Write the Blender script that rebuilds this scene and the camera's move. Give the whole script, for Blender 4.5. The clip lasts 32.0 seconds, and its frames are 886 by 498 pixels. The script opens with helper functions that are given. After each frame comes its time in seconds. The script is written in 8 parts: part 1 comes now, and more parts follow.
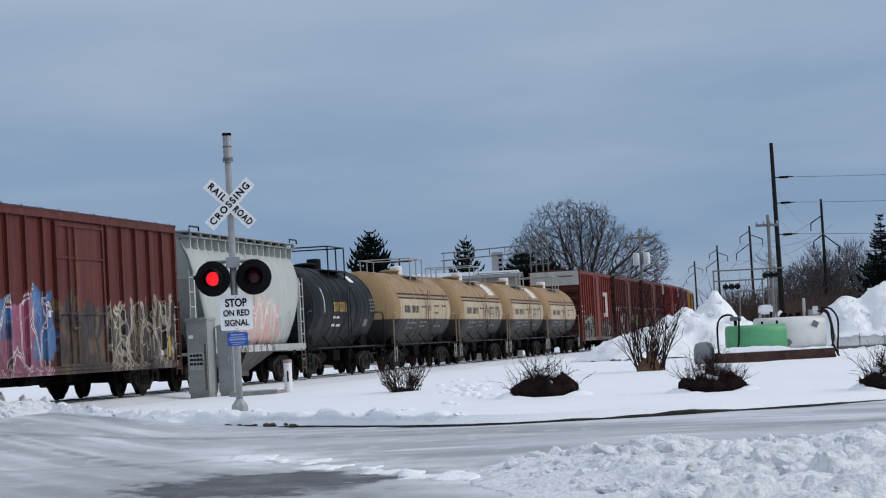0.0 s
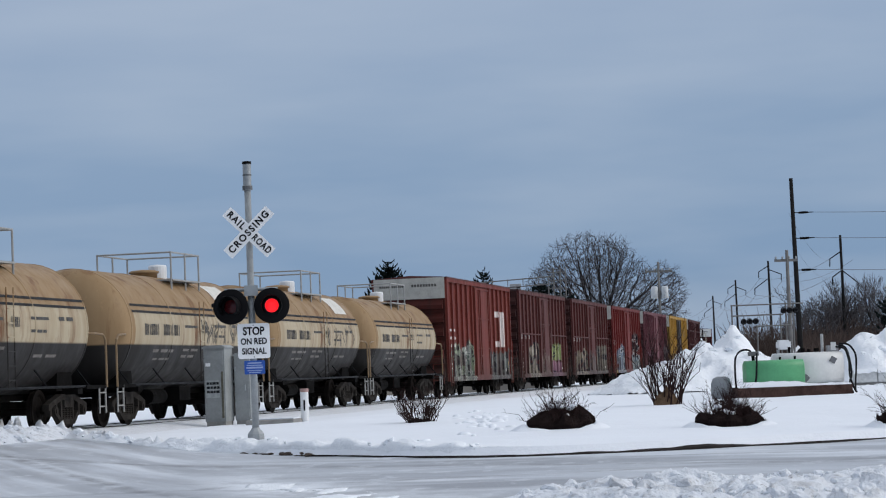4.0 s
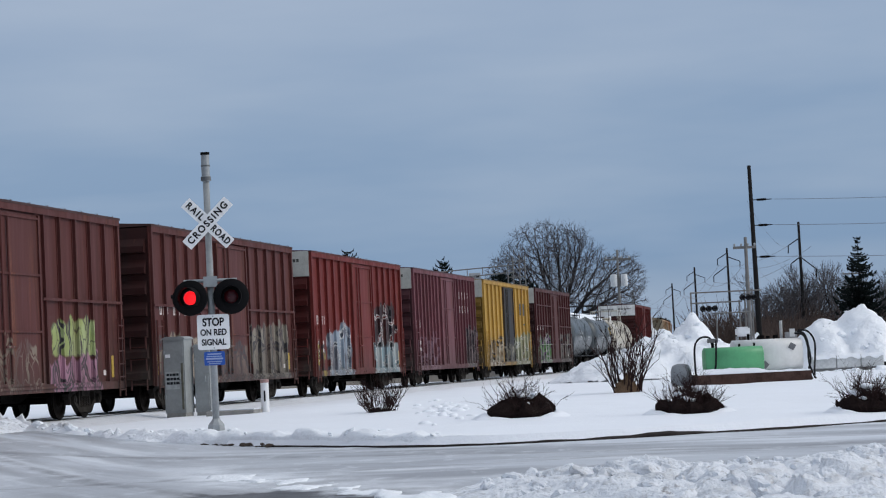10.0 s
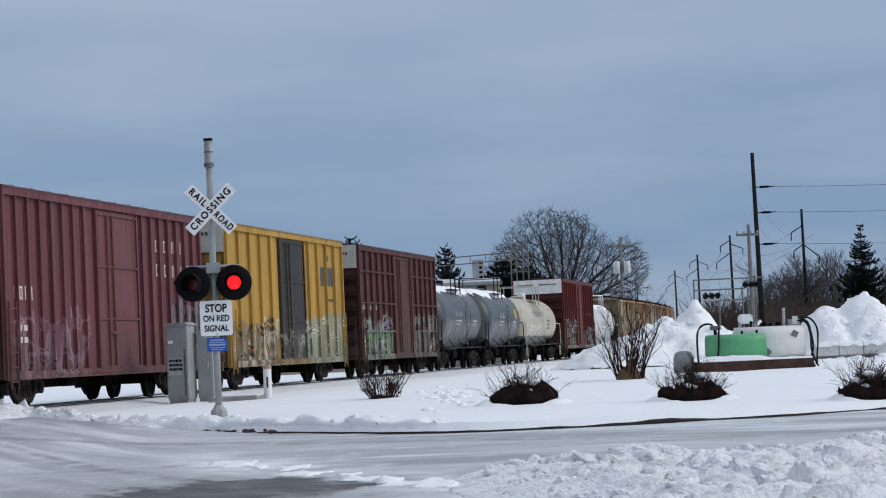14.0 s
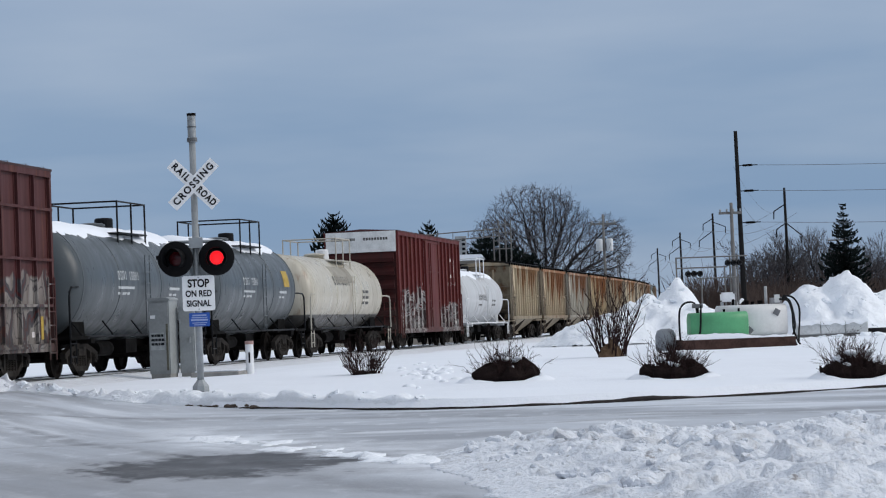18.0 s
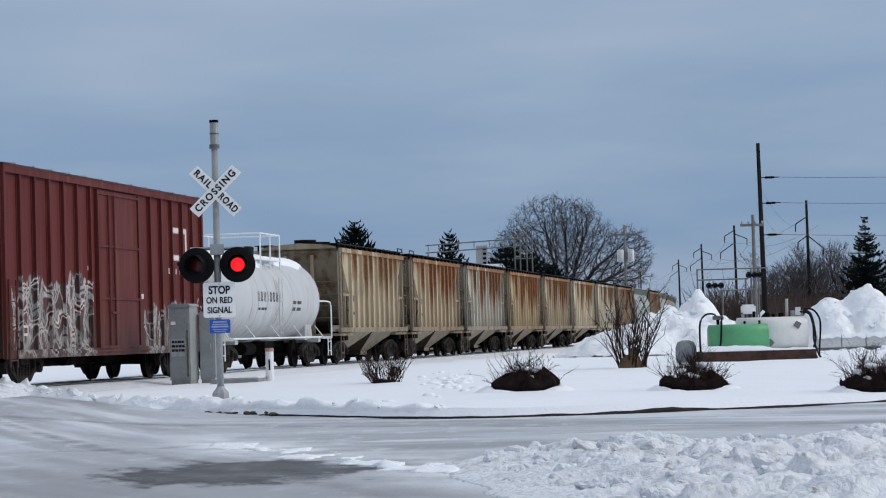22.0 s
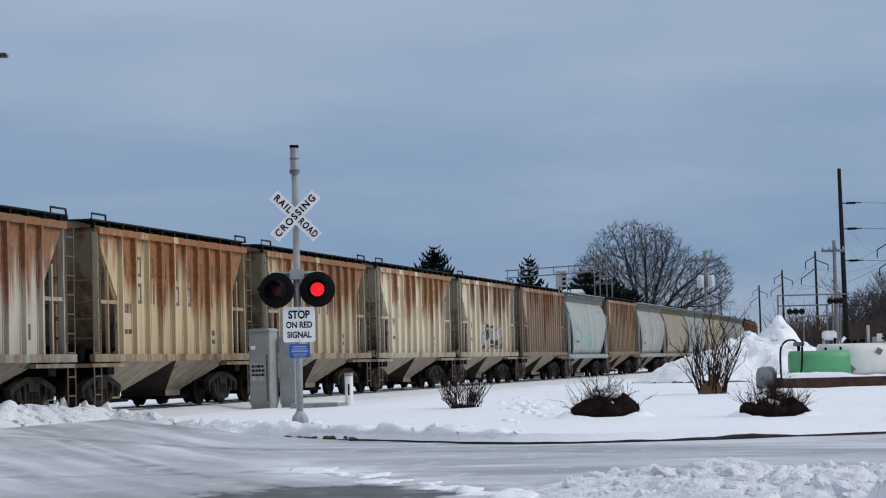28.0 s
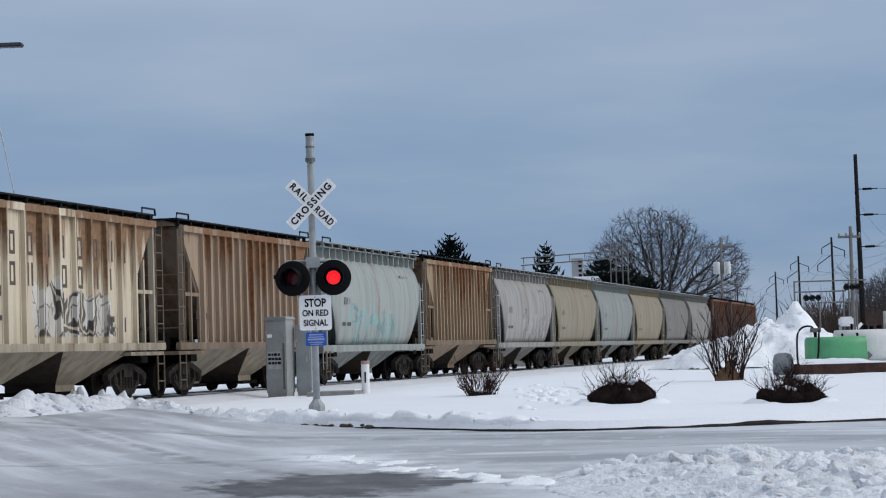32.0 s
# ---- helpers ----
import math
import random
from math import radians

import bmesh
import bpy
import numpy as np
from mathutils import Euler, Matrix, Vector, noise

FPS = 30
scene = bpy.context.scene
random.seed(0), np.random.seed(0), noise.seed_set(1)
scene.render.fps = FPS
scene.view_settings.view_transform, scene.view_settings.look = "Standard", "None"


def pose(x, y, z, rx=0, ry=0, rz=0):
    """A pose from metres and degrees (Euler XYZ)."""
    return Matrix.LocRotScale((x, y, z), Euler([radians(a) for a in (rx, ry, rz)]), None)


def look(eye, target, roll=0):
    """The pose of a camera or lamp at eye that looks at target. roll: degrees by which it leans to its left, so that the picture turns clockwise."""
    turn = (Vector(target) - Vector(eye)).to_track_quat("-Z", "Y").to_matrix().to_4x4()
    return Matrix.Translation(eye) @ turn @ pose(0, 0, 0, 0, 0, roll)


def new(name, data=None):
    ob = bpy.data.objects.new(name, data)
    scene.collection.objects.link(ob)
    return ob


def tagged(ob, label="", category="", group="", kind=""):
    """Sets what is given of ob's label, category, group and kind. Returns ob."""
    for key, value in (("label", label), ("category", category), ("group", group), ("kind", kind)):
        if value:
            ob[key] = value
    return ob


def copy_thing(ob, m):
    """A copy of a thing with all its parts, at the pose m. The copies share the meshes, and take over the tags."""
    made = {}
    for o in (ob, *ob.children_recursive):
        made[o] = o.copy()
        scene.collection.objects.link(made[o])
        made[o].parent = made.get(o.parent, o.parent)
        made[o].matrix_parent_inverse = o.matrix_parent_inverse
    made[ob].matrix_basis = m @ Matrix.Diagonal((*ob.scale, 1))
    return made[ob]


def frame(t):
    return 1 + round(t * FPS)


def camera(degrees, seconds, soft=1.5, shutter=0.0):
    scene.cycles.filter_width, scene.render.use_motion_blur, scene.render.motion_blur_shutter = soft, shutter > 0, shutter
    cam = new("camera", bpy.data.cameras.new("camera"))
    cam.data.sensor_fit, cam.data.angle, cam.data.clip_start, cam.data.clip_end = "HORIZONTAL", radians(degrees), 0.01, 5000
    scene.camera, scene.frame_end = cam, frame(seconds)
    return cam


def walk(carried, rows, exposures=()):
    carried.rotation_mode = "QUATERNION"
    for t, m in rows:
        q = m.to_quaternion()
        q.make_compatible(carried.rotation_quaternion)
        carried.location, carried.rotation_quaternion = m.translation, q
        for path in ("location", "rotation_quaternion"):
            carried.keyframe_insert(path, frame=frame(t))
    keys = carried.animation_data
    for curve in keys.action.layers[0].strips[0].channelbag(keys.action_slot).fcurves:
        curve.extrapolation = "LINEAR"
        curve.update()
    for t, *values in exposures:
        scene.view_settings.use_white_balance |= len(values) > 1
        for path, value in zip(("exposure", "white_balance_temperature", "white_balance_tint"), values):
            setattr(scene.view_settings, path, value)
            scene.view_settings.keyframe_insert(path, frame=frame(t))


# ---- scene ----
cam = camera(21.15, 32.0, soft=1.15)
EYE = (0.0, 0.0, 1.0)
# seconds, yaw, pitch, roll of the held camera, which stays in one spot
TURNS = [
    (0.0, 0.000, 2.300, 3.000),
    (0.5, -0.079, 2.161, 2.927),
    (1.0, 0.043, 2.095, 2.798),
    (1.5, 0.241, 2.121, 2.678),
    (2.0, 0.359, 2.212, 2.525),
    (2.5, 0.350, 2.386, 2.424),
    (3.0, 0.262, 2.591, 2.373),
    (3.5, 0.273, 2.834, 2.287),
    (5.5, 0.956, 3.427, 2.361),
    (6.0, 0.940, 3.345, 2.455),
    (6.5, 0.773, 3.200, 2.566),
    (7.0, 0.487, 3.068, 2.681),
    (7.5, 0.171, 3.003, 2.833),
    (8.0, -0.120, 2.983, 2.916),
    (8.5, -0.323, 2.998, 2.963),
    (9.0, -0.446, 2.975, 2.954),
    (9.5, -0.513, 2.901, 2.845),
    (10.0, -0.550, 2.767, 2.702),
    (10.5, -0.555, 2.624, 2.581),
    (11.0, -0.487, 2.496, 2.527),
    (11.5, -0.338, 2.415, 2.532),
    (12.0, -0.148, 2.352, 2.480),
    (12.5, 0.030, 2.335, 2.492),
    (13.0, 0.079, 2.346, 2.454),
    (13.5, -0.092, 2.382, 2.534),
    (14.0, -0.486, 2.447, 2.580),
    (14.5, -0.941, 2.539, 2.584),
    (16.5, -0.832, 2.237, 2.479),
    (17.0, -0.709, 2.029, 2.525),
    (17.5, -0.772, 1.890, 2.446),
    (18.0, -0.914, 1.861, 2.252),
    (18.5, -1.025, 1.938, 2.060),
    (19.0, -1.048, 2.044, 1.772),
    (19.5, -0.956, 2.118, 1.550),
    (20.0, -0.737, 2.131, 1.514),
    (20.5, -0.548, 2.083, 1.557),
    (21.0, -0.407, 2.031, 1.651),
    (21.5, -0.369, 2.039, 1.704),
    (22.0, -0.426, 2.097, 1.655),
    (22.5, -0.489, 2.191, 1.544),
    (23.0, -0.535, 2.236, 1.499),
    (23.5, -0.509, 2.237, 1.494),
    (24.0, -0.435, 2.167, 1.426),
    (24.5, -0.286, 2.147, 1.405),
    (25.0, -0.106, 2.160, 1.310),
    (25.5, 0.079, 2.239, 1.315),
    (27.5, 1.205, 2.609, 1.553),
    (28.0, 1.486, 2.757, 1.466),
    (28.5, 1.679, 2.937, 1.310),
    (29.0, 1.807, 3.074, 1.189),
    (29.5, 1.872, 3.161, 1.119),
    (30.0, 1.958, 3.122, 1.124),
    (30.5, 2.051, 2.998, 1.119),
    (31.0, 2.071, 2.823, 1.291),
    (31.5, 2.009, 2.644, 1.455),
    (32.0, 1.881, 2.469, 1.686),
]
walk(cam, [(t, pose(*EYE, 90 + p, r, y)) for t, y, p, r in TURNS])

# ---- sky and light ----
world = bpy.data.worlds.new("overcast_sky")
scene.world = world
world.use_nodes = True
wn, wl = world.node_tree.nodes, world.node_tree.links
wn.clear()
w_out = wn.new("ShaderNodeOutputWorld")
w_bg = wn.new("ShaderNodeBackground")
w_co = wn.new("ShaderNodeTexCoord")
w_sep = wn.new("ShaderNodeSeparateXYZ")
wl.new(w_co.outputs["Generated"], w_sep.inputs[0])
w_sky = wn.new("ShaderNodeTexSky")
w_sky.sky_type, w_sky.sun_disc = "NISHITA", False
w_sky.sun_elevation, w_sky.sun_rotation = radians(31), radians(98)
w_ramp = wn.new("ShaderNodeValToRGB")
w_ramp.color_ramp.elements[0].position, w_ramp.color_ramp.elements[0].color = 0.0, (0.262, 0.352, 0.485, 1)
w_ramp.color_ramp.elements[1].position, w_ramp.color_ramp.elements[1].color = 1.0, (0.72, 0.77, 0.86, 1)
for pos, col in ((0.045, (0.205, 0.318, 0.495)), (0.10, (0.245, 0.350, 0.515)), (0.16, (0.325, 0.415, 0.565)), (0.30, (0.46, 0.53, 0.65))):
    e = w_ramp.color_ramp.elements.new(pos)
    e.color = (*col, 1)
wl.new(w_sep.outputs["Z"], w_ramp.inputs[0])
w_map = wn.new("ShaderNodeMapping")
w_map.inputs["Scale"].default_value = (5, 5, 26)
w_map.inputs["Rotation"].default_value = (radians(3), radians(4), 0)
wl.new(w_co.outputs["Generated"], w_map.inputs[0])
w_noise = wn.new("ShaderNodeTexNoise")
w_noise.inputs["Scale"].default_value, w_noise.inputs["Detail"].default_value, w_noise.inputs["Roughness"].default_value = 1.0, 4.0, 0.5
wl.new(w_map.outputs[0], w_noise.inputs[0])
w_cl = wn.new("ShaderNodeMapRange")
w_cl.inputs[1].default_value, w_cl.inputs[2].default_value = 0.42, 0.78
w_cl.inputs[3].default_value, w_cl.inputs[4].default_value = 0.0, 0.55
wl.new(w_noise.outputs[0], w_cl.inputs[0])
w_mix = wn.new("ShaderNodeMix")
w_mix.data_type = "RGBA"
w_mix.inputs[7].default_value = (0.43, 0.51, 0.635, 1)
wl.new(w_cl.outputs[0], w_mix.inputs[0])
wl.new(w_ramp.outputs[0], w_mix.inputs[6])
w_fac = wn.new("ShaderNodeMix")
w_fac.data_type = "RGBA"
w_fac.inputs[0].default_value = 0.93
w_sc = wn.new("ShaderNodeVectorMath")
w_sc.operation = "SCALE"
w_sc.inputs[3].default_value = 0.10
wl.new(w_sky.outputs[0], w_sc.inputs[0])
wl.new(w_sc.outputs[0], w_fac.inputs[6])
wl.new(w_mix.outputs[2], w_fac.inputs[7])
wl.new(w_fac.outputs[2], w_bg.inputs[0])
w_bg.inputs[1].default_value = 1.0
wl.new(w_bg.outputs[0], w_out.inputs[0])

sun = new("sun", bpy.data.lights.new("sun", "SUN"))
sun.data.energy, sun.data.angle, sun.data.color = 1.5, radians(30), (1.0, 0.95, 0.88)
sun.matrix_world = look((0, 0, 0), (-0.86, 0.12, -0.52))
scene.view_settings.exposure = 0.0


# ---- materials ----
def shader(name, rough=0.6, metal=0.0):
    m = bpy.data.materials.new(name)
    m.use_nodes = True
    b = m.node_tree.nodes["Principled BSDF"]
    b.inputs["Roughness"].default_value, b.inputs["Metallic"].default_value = rough, metal
    return m, m.node_tree.nodes, m.node_tree.links, b


def noise_node(n, l, co, scale, detail=4.0, rough=0.55, stretch=None):
    if stretch:
        mp = n.new("ShaderNodeMapping")
        mp.inputs["Scale"].default_value = stretch
        l.new(co, mp.inputs[0])
        co = mp.outputs[0]
    t = n.new("ShaderNodeTexNoise")
    t.inputs["Scale"].default_value, t.inputs["Detail"].default_value, t.inputs["Roughness"].default_value = scale, detail, rough
    l.new(co, t.inputs[0])
    return t.outputs[0]


def ranged(n, l, value, a, b, c=0.0, d=1.0):
    r = n.new("ShaderNodeMapRange")
    for i, v in enumerate((a, b, c, d)):
        r.inputs[i + 1].default_value = v
    l.new(value, r.inputs[0])
    return r.outputs[0]


def mixed(n, l, fac, a, b):
    x = n.new("ShaderNodeMix")
    x.data_type = "RGBA"
    for sock, v in ((x.inputs[0], fac), (x.inputs[6], a), (x.inputs[7], b)):
        if isinstance(v, (int, float)):
            sock.default_value = v
        elif isinstance(v, tuple):
            sock.default_value = (*v, 1)
        else:
            l.new(v, sock)
    return x.outputs[2]


def calc(n, l, op, a, b=0.0, clamp=False):
    x = n.new("ShaderNodeMath")
    x.operation, x.use_clamp = op, clamp
    for sock, v in ((x.inputs[0], a), (x.inputs[1], b)):
        if isinstance(v, (int, float)):
            sock.default_value = v
        else:
            l.new(v, sock)
    return x.outputs[0]


def bumped(n, l, b, height, strength, distance):
    k = n.new("ShaderNodeBump")
    k.inputs["Strength"].default_value, k.inputs["Distance"].default_value = strength, distance
    l.new(height, k.inputs["Height"])
    l.new(k.outputs[0], b.inputs["Normal"])


def simple(name, col, rough=0.6, metal=0.0, var=0.25, scale=6.0, bump=0.15, dist=0.01, dark=None):
    """A plain surface with wear at two scales."""
    m, n, l, b = shader(name, rough, metal)
    b.inputs["Specular IOR Level"].default_value = 0.06 if max(col) < 0.06 else (0.4 if rough < 0.7 else 0.2)
    co = n.new("ShaderNodeTexCoord").outputs["Object"]
    f = noise_node(n, l, co, scale, 5)
    g = noise_node(n, l, co, scale * 7, 3)
    d = dark or tuple(c * 0.45 for c in col)
    c1 = mixed(n, l, ranged(n, l, f, 0.35, 0.75, 0.0, var * 1.6), col, d)
    c2 = mixed(n, l, ranged(n, l, g, 0.4, 0.8, 0.0, var), c1, tuple(min(1, c * 1.35) for c in col))
    l.new(c2, b.inputs["Base Color"])
    l.new(ranged(n, l, f, 0.3, 0.7, max(0.05, rough - 0.12), min(1, rough + 0.12)), b.inputs["Roughness"])
    if bump:
        bumped(n, l, b, g, bump, dist)
    return m


def glow(name, col, strength):
    m, n, l, b = shader(name, 0.3)
    b.inputs["Base Color"].default_value = (*col, 1)
    b.inputs["Emission Color"].default_value = (*col, 1)
    b.inputs["Emission Strength"].default_value = strength
    return m


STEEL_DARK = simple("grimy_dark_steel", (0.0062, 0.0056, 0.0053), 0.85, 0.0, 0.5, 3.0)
BLACK_RAIL = simple("black_rail_paint", (0.012, 0.0125, 0.014), 0.5, 0.1, 0.3, 3.0)
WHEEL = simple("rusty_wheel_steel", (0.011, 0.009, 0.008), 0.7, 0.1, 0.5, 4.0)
GALV = simple("galvanised_steel", (0.34, 0.36, 0.37), 0.5, 0.35, 0.3, 5.0)
CABINET = simple("weathered_aluminium_case", (0.29, 0.305, 0.305), 0.6, 0.1, 0.3, 2.5)
SIGN_WHITE = simple("sign_white", (0.88, 0.885, 0.89), 0.35, 0.0, 0.06, 3.0, 0.0)
SIGN_BLACK = simple("sign_black", (0.012, 0.012, 0.014), 0.5, 0.0, 0.1, 3.0, 0.0)
SIGN_BLUE = simple("sign_blue", (0.02, 0.09, 0.40), 0.4, 0.0, 0.1, 3.0, 0.0)
LAMP_BLACK = simple("lamp_black_paint", (0.008, 0.008, 0.009), 0.5, 0.0, 0.2, 8.0)
LENS_DARK = simple("unlit_red_lens", (0.09, 0.008, 0.012), 0.2, 0.0, 0.2, 20.0)
LENS_LIT = glow("lit_red_lens", (1.0, 0.009, 0.014), 1.5)
LENS_RIM = glow("red_lens_rim", (0.75, 0.05, 0.07), 0.5)
WHITE_PAINT = simple("white_paint", (0.75, 0.76, 0.77), 0.5, 0.0, 0.15, 5.0)
CONCRETE = simple("damp_concrete", (0.30, 0.295, 0.28), 0.85, 0.0, 0.4, 3.0, 0.4)
WOOD_POLE = simple("tarred_wood_pole", (0.018, 0.017, 0.017), 0.85, 0.0, 0.4, 2.0)
WOOD_GREY = simple("grey_wood_pole", (0.17, 0.165, 0.16), 0.85, 0.0, 0.4, 2.0)
BARK = simple("grey_brown_bark", (0.032, 0.028, 0.028), 0.9, 0.0, 0.5, 3.0)
TWIG = simple("bare_twigs", (0.072, 0.067, 0.072), 0.9, 0.0, 0.4, 1.0)
TWIG_RED = simple("dark_red_twigs", (0.055, 0.032, 0.031), 0.9, 0.0, 0.4, 2.0)
BRUSH = simple("dark_scrub_twigs", (0.075, 0.053, 0.045), 0.9, 0.0, 0.4, 1.0)
TWIG_DARK = simple("wet_dark_twigs", (0.034, 0.020, 0.019), 0.9, 0.0, 0.4, 2.0)
NEEDLES = simple("dark_spruce_needles", (0.010, 0.015, 0.014), 0.85, 0.0, 0.5, 1.5)
MULCH = simple("wet_bark_mulch", (0.020, 0.013, 0.012), 0.95, 0.0, 0.6, 9.0, 1.0, 0.03)
GREEN_TANK = simple("green_tank_paint", (0.10, 0.36, 0.17), 0.45, 0.0, 0.25, 2.5)
WHITE_TANK = simple("white_tank_paint", (0.66, 0.66, 0.65), 0.45, 0.0, 0.2, 2.0)
RUST = simple("rusted_steel", (0.075, 0.042, 0.034), 0.85, 0.1, 0.7, 4.0, 0.5)
HOSE = simple("black_rubber_hose", (0.015, 0.015, 0.016), 0.55, 0.0, 0.2, 5.0)
WIRE = simple("grey_wire", (0.15, 0.17, 0.20), 0.6, 0.3, 0.1, 1.0, 0.0)


def snow_material(name, col, grain, lump, dirt=0.0):
    m, n, l, b = shader(name, 0.75)
    geo = n.new("ShaderNodeNewGeometry").outputs["Position"]
    big = noise_node(n, l, geo, 0.35, 4)
    mid = noise_node(n, l, geo, 2.2, 5)
    fine = noise_node(n, l, geo, 16, 4)
    c = mixed(n, l, ranged(n, l, big, 0.35, 0.7, 0.0, 0.5), col, tuple(k * 0.93 for k in col))
    c = mixed(n, l, ranged(n, l, fine, 0.55, 0.8, 0.0, dirt), c, (0.30, 0.29, 0.29))
    c = mixed(n, l, ranged(n, l, mid, 0.55, 0.75, 0.0, dirt), c, (0.42, 0.42, 0.43))
    if dirt > 0.5:
        grit = noise_node(n, l, geo, 5.0, 5, 0.7)
        c = mixed(n, l, ranged(n, l, grit, 0.62, 0.72, 0.0, 0.8), c, (0.17, 0.145, 0.13))
    l.new(c, b.inputs["Base Color"])
    h = calc(n, l, "ADD", calc(n, l, "MULTIPLY", mid, lump), calc(n, l, "MULTIPLY", fine, grain))
    bumped(n, l, b, h, 0.6, 0.12)
    return m


SNOW = snow_material("fresh_snow", (0.84, 0.87, 0.92), 0.10, 0.35)
SNOW_LUMP = snow_material("ploughed_snow", (0.85, 0.88, 0.92), 0.25, 1.0, 0.10)
SNOW_CLEAN = snow_material("heaped_snow", (0.86, 0.89, 0.93), 0.35, 2.2, 0.12)
SNOW_DIRTY = snow_material("dirty_ploughed_snow", (0.74, 0.77, 0.82), 0.7, 1.1, 0.75)


def road_material():
    """Packed, rutted snow and ice over wet asphalt, worn through in one place."""
    m, n, l, b = shader("icy_road", 0.5)
    geo = n.new("ShaderNodeNewGeometry").outputs["Position"]
    bend = n.new("ShaderNodeMapping")
    bend.inputs["Rotation"].default_value = (0, 0, radians(14))
    l.new(geo, bend.inputs[0])
    turn = n.new("ShaderNodeMapping")
    turn.inputs["Rotation"].default_value = (0, 0, radians(68))
    l.new(geo, turn.inputs[0])
    sp = n.new("ShaderNodeSeparateXYZ")
    l.new(geo, sp.inputs[0])
    X, Y = sp.outputs["X"], sp.outputs["Y"]
    # ruts run across the view on the through road and swing towards it where the traffic turns
    swing = ranged(n, l, calc(n, l, "ADD", X, ranged(n, l, Y, 20.0, 36.0, -1.2, 1.2)), -3.6, -1.4, 1.0, 0.0)
    rut = mixed(n, l, swing, noise_node(n, l, bend.outputs[0], 1.0, 4, 0.5, (0.14, 0.55, 1)), noise_node(n, l, turn.outputs[0], 1.0, 4, 0.5, (0.10, 0.85, 1)))
    rut2 = mixed(n, l, swing, noise_node(n, l, bend.outputs[0], 1.0, 4, 0.55, (0.38, 1.1, 1)), noise_node(n, l, turn.outputs[0], 1.0, 4, 0.55, (0.22, 1.9, 1)))
    crumb = noise_node(n, l, geo, 1.0, 5, 0.65, (2.6, 1.1, 1))
    wide = noise_node(n, l, geo, 0.22, 3, 0.5)
    grain = noise_node(n, l, geo, 22, 4)
    c = mixed(n, l, ranged(n, l, rut, 0.38, 0.62), (0.60, 0.635, 0.69), (0.31, 0.325, 0.355))
    c = mixed(n, l, ranged(n, l, wide, 0.35, 0.7, 0.0, 0.45), c, (0.33, 0.35, 0.38))
    c = mixed(n, l, ranged(n, l, rut2, 0.54, 0.72, 0.0, 0.5), c, (0.24, 0.245, 0.26))
    c = mixed(n, l, ranged(n, l, rut2, 0.30, 0.46, 0.5, 0.0), c, (0.74, 0.77, 0.81))
    c = mixed(n, l, ranged(n, l, crumb, 0.56, 0.66, 0.0, 0.4), c, (0.68, 0.71, 0.75))
    # wheel tracks pressed into the ice: (place across, slope, width, depth of tone)
    for x0, y0, slope, width, amount in ((-2.65, 23.9, -0.359, 0.22, 0.75), (-4.45, 23.9, -0.40, 0.30, 0.45), (0.2, 30.4, -1.35, 0.55, 0.55), (1.6, 31.5, -2.6, 0.8, 0.5), (4.0, 27.5, 6.0, 1.2, 0.5)):
        d = calc(n, l, "SUBTRACT", calc(n, l, "SUBTRACT", X, x0), calc(n, l, "MULTIPLY", calc(n, l, "SUBTRACT", Y, y0), slope))
        d = calc(n, l, "ABSOLUTE", calc(n, l, "ADD", d, ranged(n, l, rut, 0.2, 0.8, -0.7 * abs(slope), 0.7 * abs(slope))))
        f = calc(n, l, "MULTIPLY", ranged(n, l, d, width * 0.25, width, amount, 0.0), ranged(n, l, crumb, 0.38, 0.6, 1.0, 0.25))
        c = mixed(n, l, f, c, (0.16, 0.163, 0.175))
    c = mixed(n, l, ranged(n, l, calc(n, l, "ADD", Y, ranged(n, l, rut, 0.2, 0.8, -1.5, 1.5)), 25.0, 21.0, 0.0, 0.42), c, mixed(n, l, rut2, (0.34, 0.35, 0.375), (0.17, 0.173, 0.185)))
    # loose snow scattered in a band across the ruts
    d = calc(n, l, "ABSOLUTE", calc(n, l, "SUBTRACT", calc(n, l, "SUBTRACT", Y, 26.0), calc(n, l, "MULTIPLY", calc(n, l, "ADD", X, 2.0), -2.6)))
    f = calc(n, l, "MULTIPLY", ranged(n, l, d, 0.6, 3.4, 1.0, 0.0), calc(n, l, "MULTIPLY", ranged(n, l, X, -3.6, -2.4), ranged(n, l, calc(n, l, "ADD", rut2, calc(n, l, "MULTIPLY", crumb, 0.8)), 0.74, 0.98, 0.15, 0.95)))
    c = mixed(n, l, f, c, (0.76, 0.79, 0.835))
    # worn patch of asphalt
    mp = n.new("ShaderNodeMapping")
    mp.inputs["Location"].default_value = (1.60, -21.2, 0)
    l.new(geo, mp.inputs[0])
    mp2 = n.new("ShaderNodeMapping")
    mp2.inputs["Scale"].default_value = (1 / 1.08, 1 / 1.9, 0)
    l.new(mp.outputs[0], mp2.inputs[0])
    ln = n.new("ShaderNodeVectorMath")
    ln.operation = "LENGTH"
    l.new(mp2.outputs[0], ln.inputs[0])
    edge = calc(n, l, "ADD", calc(n, l, "ADD", ln.outputs["Value"], ranged(n, l, rut2, 0.2, 0.8, -0.6, 0.6)), ranged(n, l, crumb, 0.2, 0.8, -0.5, 0.5))
    bare = calc(n, l, "MULTIPLY", ranged(n, l, edge, 0.76, 1.10, 1.0, 0.0), ranged(n, l, crumb, 0.46, 0.66, 1.0, 0.9))
    halo = ranged(n, l, edge, 0.6, 2.3, 0.75, 0.0)
    c = mixed(n, l, halo, c, (0.27, 0.275, 0.29))
